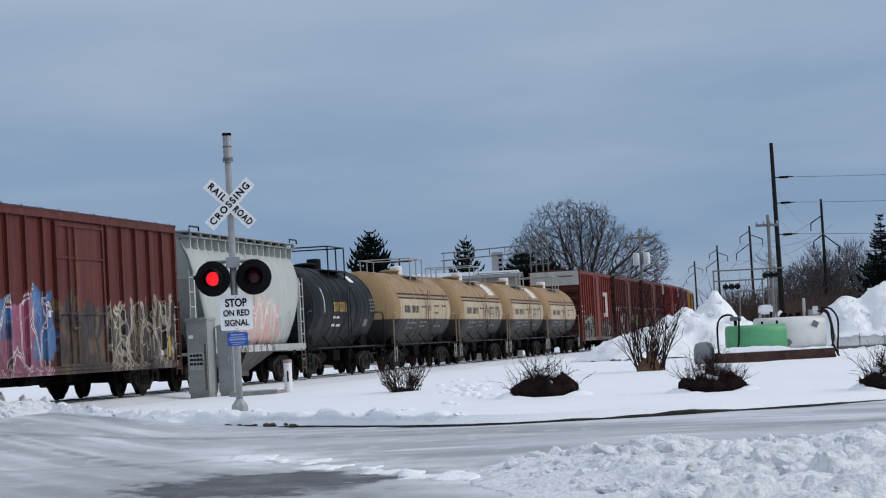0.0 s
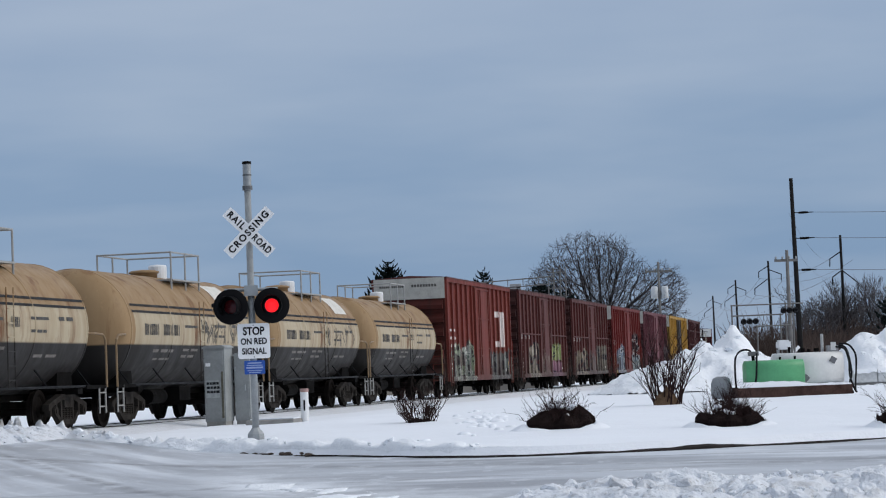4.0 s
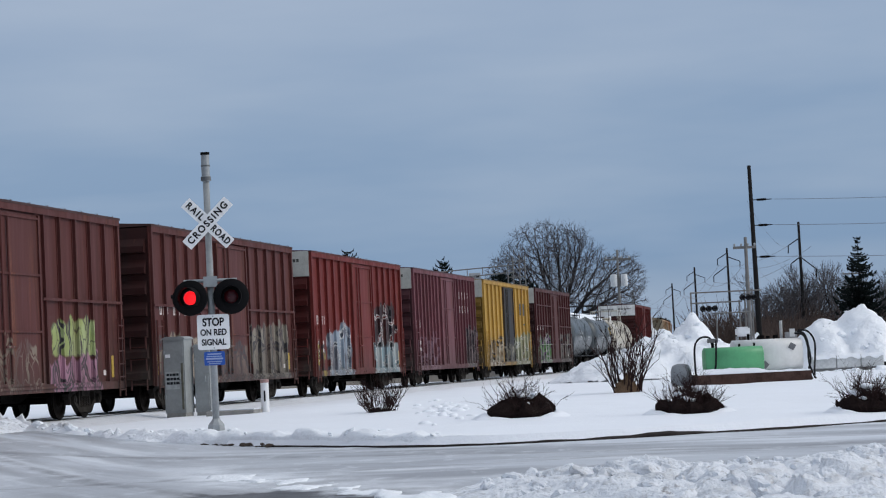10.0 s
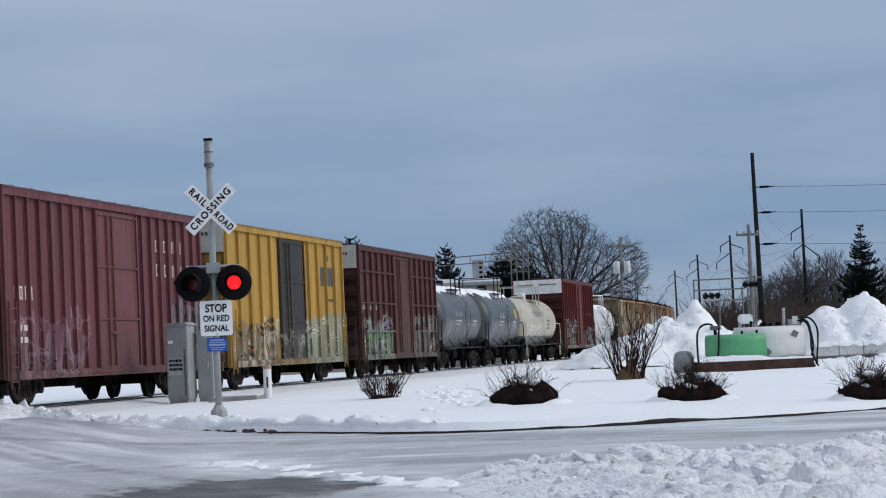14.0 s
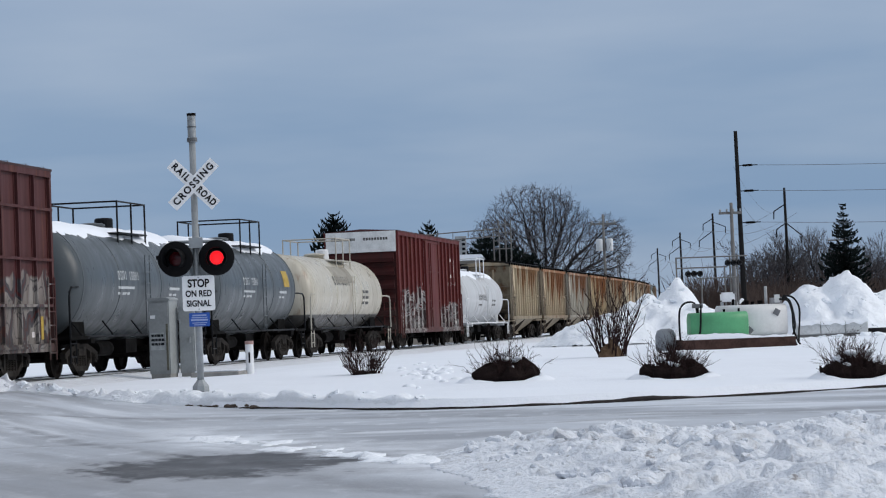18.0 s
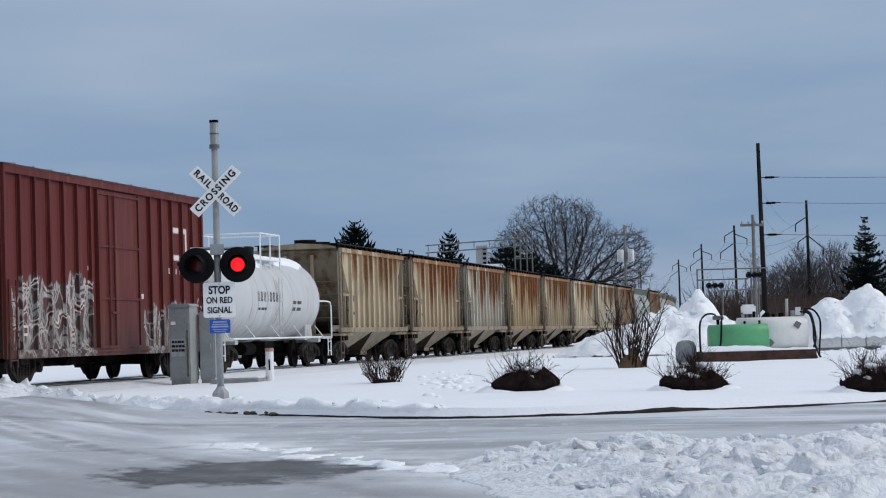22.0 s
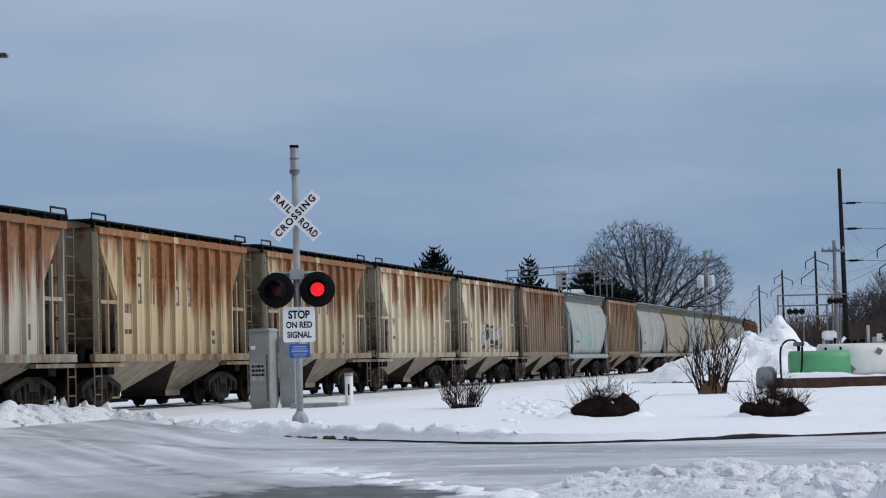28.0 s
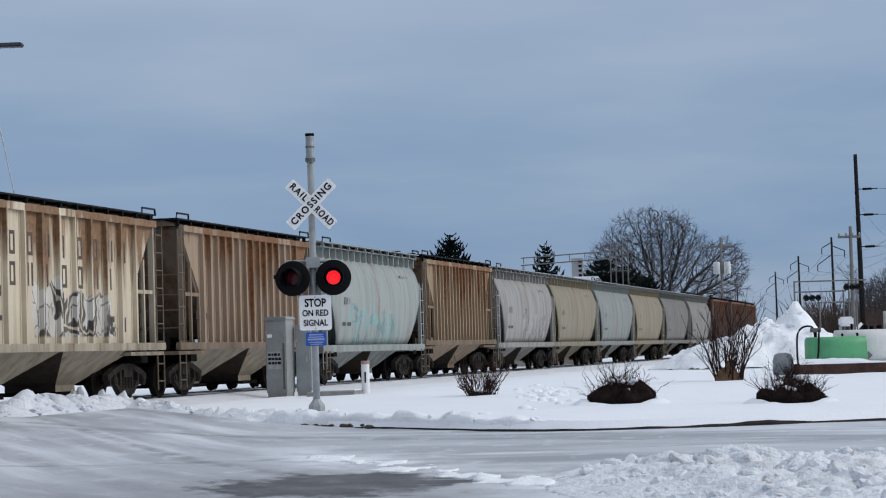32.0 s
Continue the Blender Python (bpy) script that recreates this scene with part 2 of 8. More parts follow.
    c = mixed(n, l, calc(n, l, "MULTIPLY", bare, 0.97), c, mixed(n, l, ranged(n, l, crumb, 0.35, 0.7), (0.034, 0.035, 0.039), (0.08, 0.08, 0.086)))
    l.new(c, b.inputs["Base Color"])
    l.new(ranged(n, l, rut2, 0.3, 0.7, 0.75, 0.45), b.inputs["Roughness"])
    bumped(n, l, b, calc(n, l, "ADD", calc(n, l, "ADD", rut2, crumb), calc(n, l, "MULTIPLY", grain, 0.12)), 0.4, 0.05)
    return m


ROAD = road_material()


# ---- mesh helpers ----
def part(name, bm, material, parent=None, label="", at=None, smooth=False):
    me = bpy.data.meshes.new(name)
    bm.to_mesh(me)
    bm.free()
    if smooth:
        me.polygons.foreach_set("use_smooth", [True] * len(me.polygons))
    for mt in material if isinstance(material, (list, tuple)) else (material,):
        me.materials.append(mt)
    ob = new(name, me)
    ob.parent = parent
    if at is not None:
        ob.matrix_basis = at
    if label:
        ob["label"] = label
    return ob


def again(ob, at, parent=None):
    """Another piece on the same mesh."""
    o = new(ob.name.split(".")[0], ob.data)
    o.parent, o.matrix_basis = parent or ob.parent, at
    return o


def thing(name, at, label, category, group=""):
    e = new(name)
    e.matrix_basis = at
    return tagged(e, label, category, group)


def box(bm, x0, x1, y0, y1, z0, z1, mat=0):
    v = [bm.verts.new((x, y, z)) for z in (z0, z1) for y in (y0, y1) for x in (x0, x1)]
    for q in ((0, 2, 3, 1), (4, 5, 7, 6), (0, 1, 5, 4), (2, 6, 7, 3), (0, 4, 6, 2), (1, 3, 7, 5)):
        bm.faces.new([v[i] for i in q]).material_index = mat
    return bm


def prism(bm, pts, y0, y1, mat=0):
    """A polygon in x, z, made solid from y0 to y1 (points run counter-clockwise seen from -y)."""
    a = [bm.verts.new((x, y0, z)) for x, z in pts]
    b = [bm.verts.new((x, y1, z)) for x, z in pts]
    k = len(pts)
    fs = [bm.faces.new(a), bm.faces.new(b[::-1])]
    for i in range(k):
        fs.append(bm.faces.new((a[i], b[i], b[(i + 1) % k], a[(i + 1) % k])))
    for q in fs:
        q.material_index = mat
    return bm


def tube(bm, pts, r, n=6, r1=None, caps=True):
    """A round bar along points."""
    pts = [Vector(p) for p in pts]
    rings = []
    up = Vector((0.31, 0.17, 0.93))
    for i, p in enumerate(pts):
        d = (pts[min(i + 1, len(pts) - 1)] - pts[max(i - 1, 0)]).normalized()
        a = d.cross(up if abs(d.dot(up)) < 0.97 else Vector((1, 0, 0))).normalized()
        c = d.cross(a)
        rr = r + ((r1 if r1 is not None else r) - r) * i / (len(pts) - 1)
        rings.append([bm.verts.new(p + (a * math.cos(k * math.tau / n) + c * math.sin(k * math.tau / n)) * rr) for k in range(n)])
    for s, t in zip(rings, rings[1:]):
        for k in range(n):
            bm.faces.new((s[k], s[(k + 1) % n], t[(k + 1) % n], t[k]))
    if caps and n > 2:
        bm.faces.new(rings[0][::-1])
        bm.faces.new(rings[-1])
    return bm


def lathe(bm, profile, axis="z", n=20, mats=None, caps=True):
    """Turn a profile of (along, radius) round an axis."""
    rings = []
    for h, r in profile:
        ring = []
        for k in range(n):
            a = k * math.tau / n
            u, v = r * math.cos(a), r * math.sin(a)
            ring.append(bm.verts.new({"z": (u, v, h), "x": (h, u, v), "y": (u, h, v)}[axis]))
        rings.append(ring)
    for i, (s, t) in enumerate(zip(rings, rings[1:])):
        for k in range(n):
            q = bm.faces.new((s[k], s[(k + 1) % n], t[(k + 1) % n], t[k]))
            if mats:
                q.material_index = mats[i]
    for ring, flip in ((rings[0], True), (rings[-1], False)):
        if caps and (ring[0].co - ring[n // 2].co).length > 1e-4:
            bm.faces.new(ring[::-1] if flip else ring)
    bmesh.ops.recalc_face_normals(bm, faces=bm.faces)
    return bm


def cube(*a):
    return box(bmesh.new(), *a)


# ---- ground: one sheet with the road, the kerb's step and the snowy ground ----
KERB = [(-60, 62), (-22, 61), (-15, 58.5), (-11.7, 54.0), (-9.0, 47.8), (-6.9, 43.7), (-5.2, 40.1), (-3.3, 37.7), (-2.05, 36.2), (-0.8, 34.0), (0.4, 33.0), (1.6, 32.7), (3.2, 33.0), (4.4, 33.5), (5.7, 34.0), (9, 35.4), (16, 38.5), (30, 43), (60, 46)]
TRACK_A, TRACK_B = -17.61, 0.19035
TU = Vector((TRACK_B, 1, 0)).normalized()
RAIL_Z = 0.15
BEND_Y, BEND_R, BEND_LEN = 172.0, 900.0, 85.0  # where the line eases to the left, how sharply, and for how long
_ys = np.arange(-460.0, 760.0, 1.0)
_slope = TRACK_B - np.clip(_ys - BEND_Y, 0, BEND_LEN) / BEND_R
_xs = np.concatenate(([0.0], np.cumsum((_slope[1:] + _slope[:-1]) / 2)))
_xs += TRACK_A - float(np.interp(0.0, _ys, _xs))
_ss = np.concatenate(([0.0], np.cumsum(np.hypot(1.0, (_slope[1:] + _slope[:-1]) / 2))))
_ss -= float(np.interp(0.0, _ys, _ss))


def track_x(y):
    return float(np.interp(y, _ys, _xs))


def on_track(s, side=0.0, up=0.0):
    """A place s metres along the near side of the train, and the heading there in radians."""
    y = float(np.interp(s, _ss, _ys))
    k = float(np.interp(y, _ys, _slope))
    d = Vector((k, 1, 0)).normalized()
    return Vector((track_x(y), y, RAIL_Z + up)) + Vector((-d.y, d.x, 0)) * (1.45 + side), math.atan2(d.y, d.x)


def kerb_y(x):
    xs, ys = [p[0] for p in KERB], [p[1] for p in KERB]
    return float(sum(np.interp(x + d, xs, ys) for d in (-0.6, -0.3, 0, 0.3, 0.6)) / 5)


def side_gap(x, y):
    """Distance from the near side of the train, positive towards the camera."""
    return (x - track_x(y)) * TU.y


def smooth(a, b, v):
    v = min(1, max(0, (v - a) / (b - a)))
    return v * v * (3 - 2 * v)


def ground_z(x, y):
    v = y - kerb_y(x)
    g = side_gap(x, y)
    if v < 0:
        z = -0.15 + 0.012 * noise.noise((x * 0.5, y * 0.5, 0)) + 0.012 * noise.noise((x * 0.25, y * 2.0, 3))
        return z + (0.12 - z) * smooth(8.5, 1.5, g) * smooth(-9.0, -4.5, g)
    z = -0.02 + 0.06 * smooth(0, 4, v) + 0.09 * smooth(3, 13, v) * smooth(-7, -2, x)
    z += 0.035 * noise.noise((x * 0.35, y * 0.2, 7)) * smooth(0, 3, v) + 0.015 * noise.noise((x * 1.3, y * 0.9, 5))
    z = z + (0.05 - z) * smooth(5.0, 1.6, g)
    z = z + (-0.1 - z) * smooth(1.3, 0.4, g)
    if g < -4.6:
        z = -0.1 + 0.05 * noise.noise((x * 0.1, y * 0.1, 2))
    return z


def make_ground():
    xs = [-900, -400, -200, -110, -70, -45, -32, -25] + [-20 + 0.5 * i for i in range(16)] + [-12 + 0.22 * i for i in range(110)] + [12.2 + 0.6 * i for i in range(18)] + [24, 27, 31, 36, 44, 60, 90, 150, 300, 600, 900]
    vs = [-70, -45, -32, -28] + [-25 + 0.5 * i for i in range(30)] + [-10 + 0.25 * i for i in range(39)] + [-0.2, 0.0, 0.07] + [0.25 + 0.25 * i for i in range(40)] + [10.5 + 0.7 * i for i in range(50)] + [47, 52, 60, 75, 95, 130, 200, 320, 600, 1200, 2500]
    verts, faces, mats = [], [], []
    for v in vs:
        for x in xs:
            y = kerb_y(x) + v
            z = ground_z(x, y + (0.001 if v == 0.07 else -0.001 if v == 0 else 0))
            if v == 0.0:
                z = ground_z(x, y - 0.01)
            verts.append((x, y, z))
    nx = len(xs)
    for j in range(len(vs) - 1):
        for i in range(nx - 1):
            faces.append((j * nx + i, j * nx + i + 1, (j + 1) * nx + i + 1, (j + 1) * nx + i))
            mats.append(1 if vs[j + 1] <= 0.0 else 0)
    me = bpy.data.meshes.new("ground")
    me.from_pydata(verts, [], faces)
    me.materials.append(SNOW)
    me.materials.append(ROAD)
    me.polygons.foreach_set("material_index", mats)
    me.polygons.foreach_set("use_smooth", [True] * len(me.polygons))
    return tagged(new("ground", me), "smooth snow field beside an icy rutted road", "ground", kind="structure")


make_ground()
KERB_DARK = simple("wet_dirty_kerb", (0.035, 0.03, 0.028), 0.8, 0.0, 0.5, 6.0, 0.5)


def make_kerb():
    bm = bmesh.new()
    rng = random.Random(3)
    prev = None
    x = -3.6
    while x < 22:
        y = kerb_y(x)
        bare = (0.5 + 0.5 * noise.noise((x * 0.8, 0, 11)) + 0.35 * noise.noise((x * 2.6, 0, 4))) * smooth(-3.8, -1.2, x) * 0.75 + (0.42 + 0.5 * noise.noise((x * 6.0, 0, 2))) * math.exp(-((x - 3.3) / 0.7) ** 2)
        top = -0.15 + (0.02 + 0.05 * bare * bare)
        w = 0.02 + 0.08 * bare
        ring = [bm.verts.new(c) for c in ((x, y - w, -0.152), (x, y - w, top - 0.03), (x, y - w + 0.04, top), (x, y + 0.12, top), (x, y + 0.12, -0.152))]
        if prev:
            for k in range(4):
                bm.faces.new((prev[k], ring[k], ring[k + 1], prev[k + 1]))
        prev = ring
        x += 0.12 + rng.random() * 0.05
    bmesh.ops.recalc_face_normals(bm, faces=bm.faces)
    return tagged(part("kerb", bm, KERB_DARK), "dark wet kerb showing under the snow edge", "kerb", kind="structure")


make_kerb()


# ---- the train ----
SPEED = 11.1
BODY_DROP = 0.35  # the bodies are drawn from a datum that much under the rail
CARS = []        # (car, place along the track at the start)
WHEELSETS = []   # pairs of wheelsets by truck


def paint(name, car, base, dirt=(0.10, 0.075, 0.06), streak=0.5, rust=None, rust_amount=0.0, rough=0.55, lower=None, middle=None, tags=(), soot=0.35, rust_top=False, sheets=0.3, marks=(), sheet=(1.42, 0.0)):
    """Weathered car paint in the car's own space: run-down streaks, rust, and spray-painted patches.
    lower: (height, colour) of a second colour below. tags: (x0, x1, z0, z1, colour, colour, seed, style: 0 dark rims, 1 on a filled ground, 2 bare strokes, 3 and 4 as 1 and 0 with white rims). marks: plain white bars (x0, x1, z0, z1, slant)."""
    m, n, l, b = shader(name, rough)
    tc = n.new("ShaderNodeTexCoord")
    tc.object = car
    co = tc.outputs["Object"]
    sp = n.new("ShaderNodeSeparateXYZ")
    l.new(co, sp.inputs[0])
    X, Z = sp.outputs["X"], calc(n, l, "ADD", sp.outputs["Z"], BODY_DROP)
    big = noise_node(n, l, co, 0.7, 4)
    run = noise_node(n, l, co, 1.0, 5, 0.6, (3.0, 3.0, 0.28))
    fine = noise_node(n, l, co, 9.0, 4)
    wn_ = n.new("ShaderNodeTexWhiteNoise")
    wn_.noise_dimensions = "1D"
    l.new(calc(n, l, "FLOOR", calc(n, l, "MULTIPLY", calc(n, l, "ADD", X, sheet[1]), sheet[0])), wn_.inputs["W"])
    panel = wn_.outputs["Value"]
    b.inputs["Specular IOR Level"].default_value = 0.14
    c = base
    if middle:
        ends = ranged(n, l, calc(n, l, "ABSOLUTE", calc(n, l, "SUBTRACT", X, 0.25)), middle[2] - 0.01, middle[2] + 0.01)
        c = mixed(n, l, calc(n, l, "MAXIMUM", ends, ranged(n, l, Z, middle[0] - 0.02, middle[0] + 0.02)), middle[1], base)
    c = mixed(n, l, ranged(n, l, big, 0.3, 0.75, 0.0, 0.35), c, tuple(k * 0.72 for k in base))
    if not lower:
        c = mixed(n, l, ranged(n, l, panel, 0.0, 1.0, 0.0, sheets), c, tuple(k * 0.55 for k in base))
    c = mixed(n, l, ranged(n, l, run, 0.45, 0.78, 0.0, streak), c, dirt)
    c = mixed(n, l, ranged(n, l, fine, 0.6, 0.8, 0.0, 0.3), c, tuple(min(1, k * 1.4 + 0.01) for k in base))
    if rust:
        r1 = noise_node(n, l, co, 1.0, 6, 0.62, (2.3, 2.3, 0.22))
        v = ranged(n, l, r1, 0.62 - 0.3 * rust_amount, 0.78 - 0.3 * rust_amount)
        if rust_top:
            v = calc(n, l, "MULTIPLY", ranged(n, l, calc(n, l, "ADD", calc(n, l, "ADD", r1, ranged(n, l, panel, 0.0, 1.0, -0.17, 0.17)), ranged(n, l, Z, 1.5, 4.4, -0.30, 0.24)), 0.55 - 0.12 * rust_amount, 0.68 - 0.12 * rust_amount), 0.95)
        c = mixed(n, l, v, c, mixed(n, l, ranged(n, l, fine, 0.3, 0.75), tuple(min(1, k * 1.25) for k in rust), tuple(k * 0.6 for k in rust)))
    if lower:
        grime = mixed(n, l, ranged(n, l, run, 0.4, 0.8, 0.0, 0.35), lower[1], tuple(k * 3.0 for k in lower[1]))
        c = mixed(n, l, ranged(n, l, Z, lower[0] - 0.02, lower[0] + 0.02), grime, c)
    for x0, x1, z0, z1, skew in marks:
        xs = calc(n, l, "ADD", X, calc(n, l, "MULTIPLY", Z, skew))
        e = calc(n, l, "MULTIPLY", ranged(n, l, xs, x0 - 0.02, x0 + 0.02), ranged(n, l, xs, x1 - 0.02, x1 + 0.02, 1.0, 0.0))
        e = calc(n, l, "MULTIPLY", e, calc(n, l, "MULTIPLY", ranged(n, l, Z, z0 - 0.02, z0 + 0.02), ranged(n, l, Z, z1 - 0.02, z1 + 0.02, 1.0, 0.0)))
        c = mixed(n, l, calc(n, l, "MULTIPLY", e, ranged(n, l, run, 0.42, 0.8, 0.97, 0.7)), c, (0.70, 0.65, 0.62))
    for x0, x1, z0, z1, ca, cb, seed, style in tags:
        # sprayed letters: warped upright cells, each filled, rimmed in a second colour and shaded inside
        cx = n.new("ShaderNodeCombineXYZ")
        wav = noise_node(n, l, co, 1.5, 2, 0.5)
        wav2 = noise_node(n, l, co, 2.0, 2, 0.5, (1.0, 1.0, 0.8))
        l.new(calc(n, l, "ADD", calc(n, l, "MULTIPLY", X, 1.45), calc(n, l, "ADD", calc(n, l, "MULTIPLY", wav, 0.85), seed * 7.31)), cx.inputs[0])
        l.new(calc(n, l, "ADD", calc(n, l, "MULTIPLY", Z, 0.85), calc(n, l, "ADD", calc(n, l, "MULTIPLY", wav2, 0.8), seed * 3.17)), cx.inputs[1])
        edges = []
        for sc in (1.0, 2.0):
            vo = n.new("ShaderNodeTexVoronoi")
            vo.voronoi_dimensions, vo.feature = "2D", "DISTANCE_TO_EDGE"
            vo.inputs["Scale"].default_value = sc
            l.new(cx.outputs[0], vo.inputs["Vector"])
            edges.append(vo.outputs["Distance"])
        d1, d2 = edges
        wob = noise_node(n, l, co, 1.1, 2, 0.5, (1.0, 1.0, 0.1))
        e = calc(n, l, "MULTIPLY", ranged(n, l, calc(n, l, "ADD", X, ranged(n, l, wav2, 0.3, 0.7, -0.25, 0.25)), x0 - 0.03, x0 + 0.03), ranged(n, l, calc(n, l, "ADD", X, ranged(n, l, wav2, 0.3, 0.7, -0.25, 0.25)), x1 - 0.03, x1 + 0.03, 1.0, 0.0))
        top = calc(n, l, "ADD", Z, ranged(n, l, wob, 0.3, 0.7, -0.32, 0.32))
        e = calc(n, l, "MULTIPLY", e, ranged(n, l, top, z1 - 0.03, z1 + 0.03, 1.0, 0.0))
        e = calc(n, l, "MULTIPLY", e, ranged(n, l, Z, z0 - 0.03, z0 + 0.03))
        light = max(max(ca), max(cb)) > 0.12
        edge_col = (0.05, 0.05, 0.055) if light and style < 3 else (0.66, 0.66, 0.64)
        shade = ranged(n, l, noise_node(n, l, co, 1.6, 2, 0.5, (1.0, 1.0, 0.7)), 0.44, 0.56)
        fill = mixed(n, l, shade, ca, cb)
        inner = calc(n, l, "MULTIPLY", ranged(n, l, d2, 0.025, 0.05, 0.75 if style < 3 else 0.15, 0.0), ranged(n, l, d1, 0.16, 0.2))
        rim = ranged(n, l, d1, 0.12 if style < 3 else 0.055, 0.14 if style < 3 else 0.075, 1.0, 0.0)
        col = mixed(n, l, calc(n, l, "MAXIMUM", rim, inner), fill, edge_col)
        cover = ranged(n, l, d1, 0.02, 0.04)
        if style in (1, 3):
            bg = mixed(n, l, ranged(n, l, wav, 0.42, 0.58), cb, tuple(k * 0.45 for k in cb))
            col = mixed(n, l, cover, bg, col)
            cover = 1.0
        elif style == 2:
            cover = calc(n, l, "MAXIMUM", calc(n, l, "MULTIPLY", ranged(n, l, d1, 0.09, 0.12, 1.0, 0.0), ranged(n, l, d1, 0.015, 0.03)), calc(n, l, "MULTIPLY", ranged(n, l, d2, 0.03, 0.05, 1.0, 0.0), 0.8))
            col = fill
        wear = ranged(n, l, run, 0.45, 0.8, 0.95, 0.45)
        c = mixed(n, l, calc(n, l, "MULTIPLY", calc(n, l, "MULTIPLY", e, cover), wear), c, col)
    # road grime thrown up from the wheels
    g = calc(n, l, "MULTIPLY", ranged(n, l, Z, 1.0, 2.3, soot, 0.0), ranged(n, l, run, 0.3, 0.6, 0.4, 1.0))
    c = mixed(n, l, g, c, (0.06, 0.052, 0.045))
    l.new(c, b.inputs["Base Color"])
    l.new(ranged(n, l, run, 0.3, 0.7, rough - 0.1, min(1.0, rough + 0.2)), b.inputs["Roughness"])
    bumped(n, l, b, fine, 0.12, 0.01)
    return m


CAST_STEEL = simple("dusty_cast_steel", (0.034, 0.030, 0.027), 0.85, 0.2, 0.6, 5.0, 0.4)


def make_truck():
    """A three-piece freight truck with two wheelsets, round its own centre on the rail."""
    t = thing("truck", Matrix(), "", "")
    bm = bmesh.new()

    def chord(pts, thick, y0, y1):
        for (xa, za), (xb, zb) in zip(pts, pts[1:]):
            prism(bm, [(xa, za - thick / 2), (xb, zb - thick / 2), (xb, zb + thick / 2), (xa, za + thick / 2)], y0, y1)

    chord([(-1.16, 0.50), (-0.85, 0.60), (-0.36, 0.72), (0.36, 0.72), (0.85, 0.60), (1.16, 0.50)], 0.13, -1.12, -0.98)
    chord([(-0.74, 0.45), (-0.40, 0.20), (0.40, 0.20), (0.74, 0.45)], 0.12, -1.11, -0.99)
    for q in (-1, 1):
        box(bm, q * 0.35 - 0.05, q * 0.35 + 0.05, -1.10, -1.0, 0.2, 0.7)
        for jaw in (0.68, 1.02):
            box(bm, q * jaw - 0.045, q * jaw + 0.045, -1.115, -0.985, 0.32, 0.60)
        tube(bm, [(q * 0.85, -1.18, 0.43), (q * 0.85, -0.95, 0.43)], 0.105, 12)
        tube(bm, [(q * 0.85, -1.20, 0.43), (q * 0.85, -1.18, 0.43)], 0.06, 8)
    frame_a = part("side_frame", bm, CAST_STEEL, t)
    again(frame_a, pose(0, 0, 0, 0, 0, 180), t)
    coil = []
    for k in range(6):
        z = 0.25 + 0.045 * k
        coil += [(z, 0.055), (z + 0.012, 0.078), (z + 0.03, 0.078), (z + 0.042, 0.055)]
    spring = part("spring", lathe(bmesh.new(), coil, "z", 8), CAST_STEEL, t, "", pose(0, -1.05, 0))
    for sx, sy in ((-0.19, -1.05), (0.19, -1.05), (-0.19, 1.05), (0, 1.05), (0.19, 1.05)):
        again(spring, pose(sx, sy, 0), t)
    part("bolster", cube(-0.24, 0.24, -1.13, 1.13, 0.5, 0.66), CAST_STEEL, t)
    for x in (-0.85, 0.85):
        bm = bmesh.new()
        tube(bm, [(0, -1.05, 0), (0, 1.05, 0)], 0.08, 10)
        for s in (-1, 1):
            q = bmesh.new()
            lathe(q, [(-0.80, 0.445), (-0.77, 0.445), (-0.75, 0.42), (-0.66, 0.42), (-0.66, 0.35), (-0.70, 0.31), (-0.70, 0.14), (-0.66, 0.08), (-0.84, 0.08), (-0.84, 0.13), (-0.78, 0.16), (-0.76, 0.31), (-0.80, 0.36), (-0.80, 0.445)] if s < 0 else [(0.80, 0.445), (0.77, 0.445), (0.75, 0.42), (0.66, 0.42), (0.66, 0.35), (0.70, 0.31), (0.70, 0.14), (0.66, 0.08), (0.78, 0.16), (0.80, 0.36), (0.80, 0.445)], "y", 22, None, False)
            me = bpy.data.meshes.new("w")
            q.to_mesh(me)
            q.free()
            bm.from_mesh(me)
            bpy.data.meshes.remove(me)
        # cast lugs and chalk marks that show the turn
        for k in range(4):
            a = k * math.pi / 2
            box(bm, 0.24 * math.cos(a) - 0.03, 0.24 * math.cos(a) + 0.03, -0.745, -0.70, 0.24 * math.sin(a) - 0.03, 0.24 * math.sin(a) + 0.03)
        part("wheelset", bm, WHEEL, t, "", pose(x, 0, 0.445))
    return t


TRUCK = make_truck()


def add_trucks(car, half):
    for s in (-1, 1):
        t = copy_thing(TRUCK, Matrix())
        t.parent = car
        t.matrix_basis = pose(s * half, 0, 0)
        WHEELSETS.extend(sorted((c for c in t.children if c.name.startswith("wheelset")), key=lambda c: c.location.x))


def begin_car(name, s0, s1, label, category):
    """A car between two places along the track; its space: x back along the train, y away from the road, z up from the rail."""
    car = thing(name, Matrix(), label, category, "cars of the freight train")
    mid = (s0 + s1) / 2
    CARS.append((car, mid))
    return car


def couplers(car, half, z=1.21):
    for s in (-1, 1):
        bm = bmesh.new()
        box(bm, min(s * half, s * (half - 0.9)), max(s * half, s * (half - 0.9)), -0.09, 0.09, z - 0.1, z + 0.1)
        box(bm, s * half - 0.16, s * half + 0.16, -0.14, 0.14, z - 0.16, z + 0.16)
        tube(bm, [(s * (half - 0.5), -0.35, z - 0.05), (s * (half - 0.2), -0.32, z - 0.35), (s * half, -0.25, z - 0.4)], 0.03, 6)
        part("coupler", bm, STEEL_DARK, car)


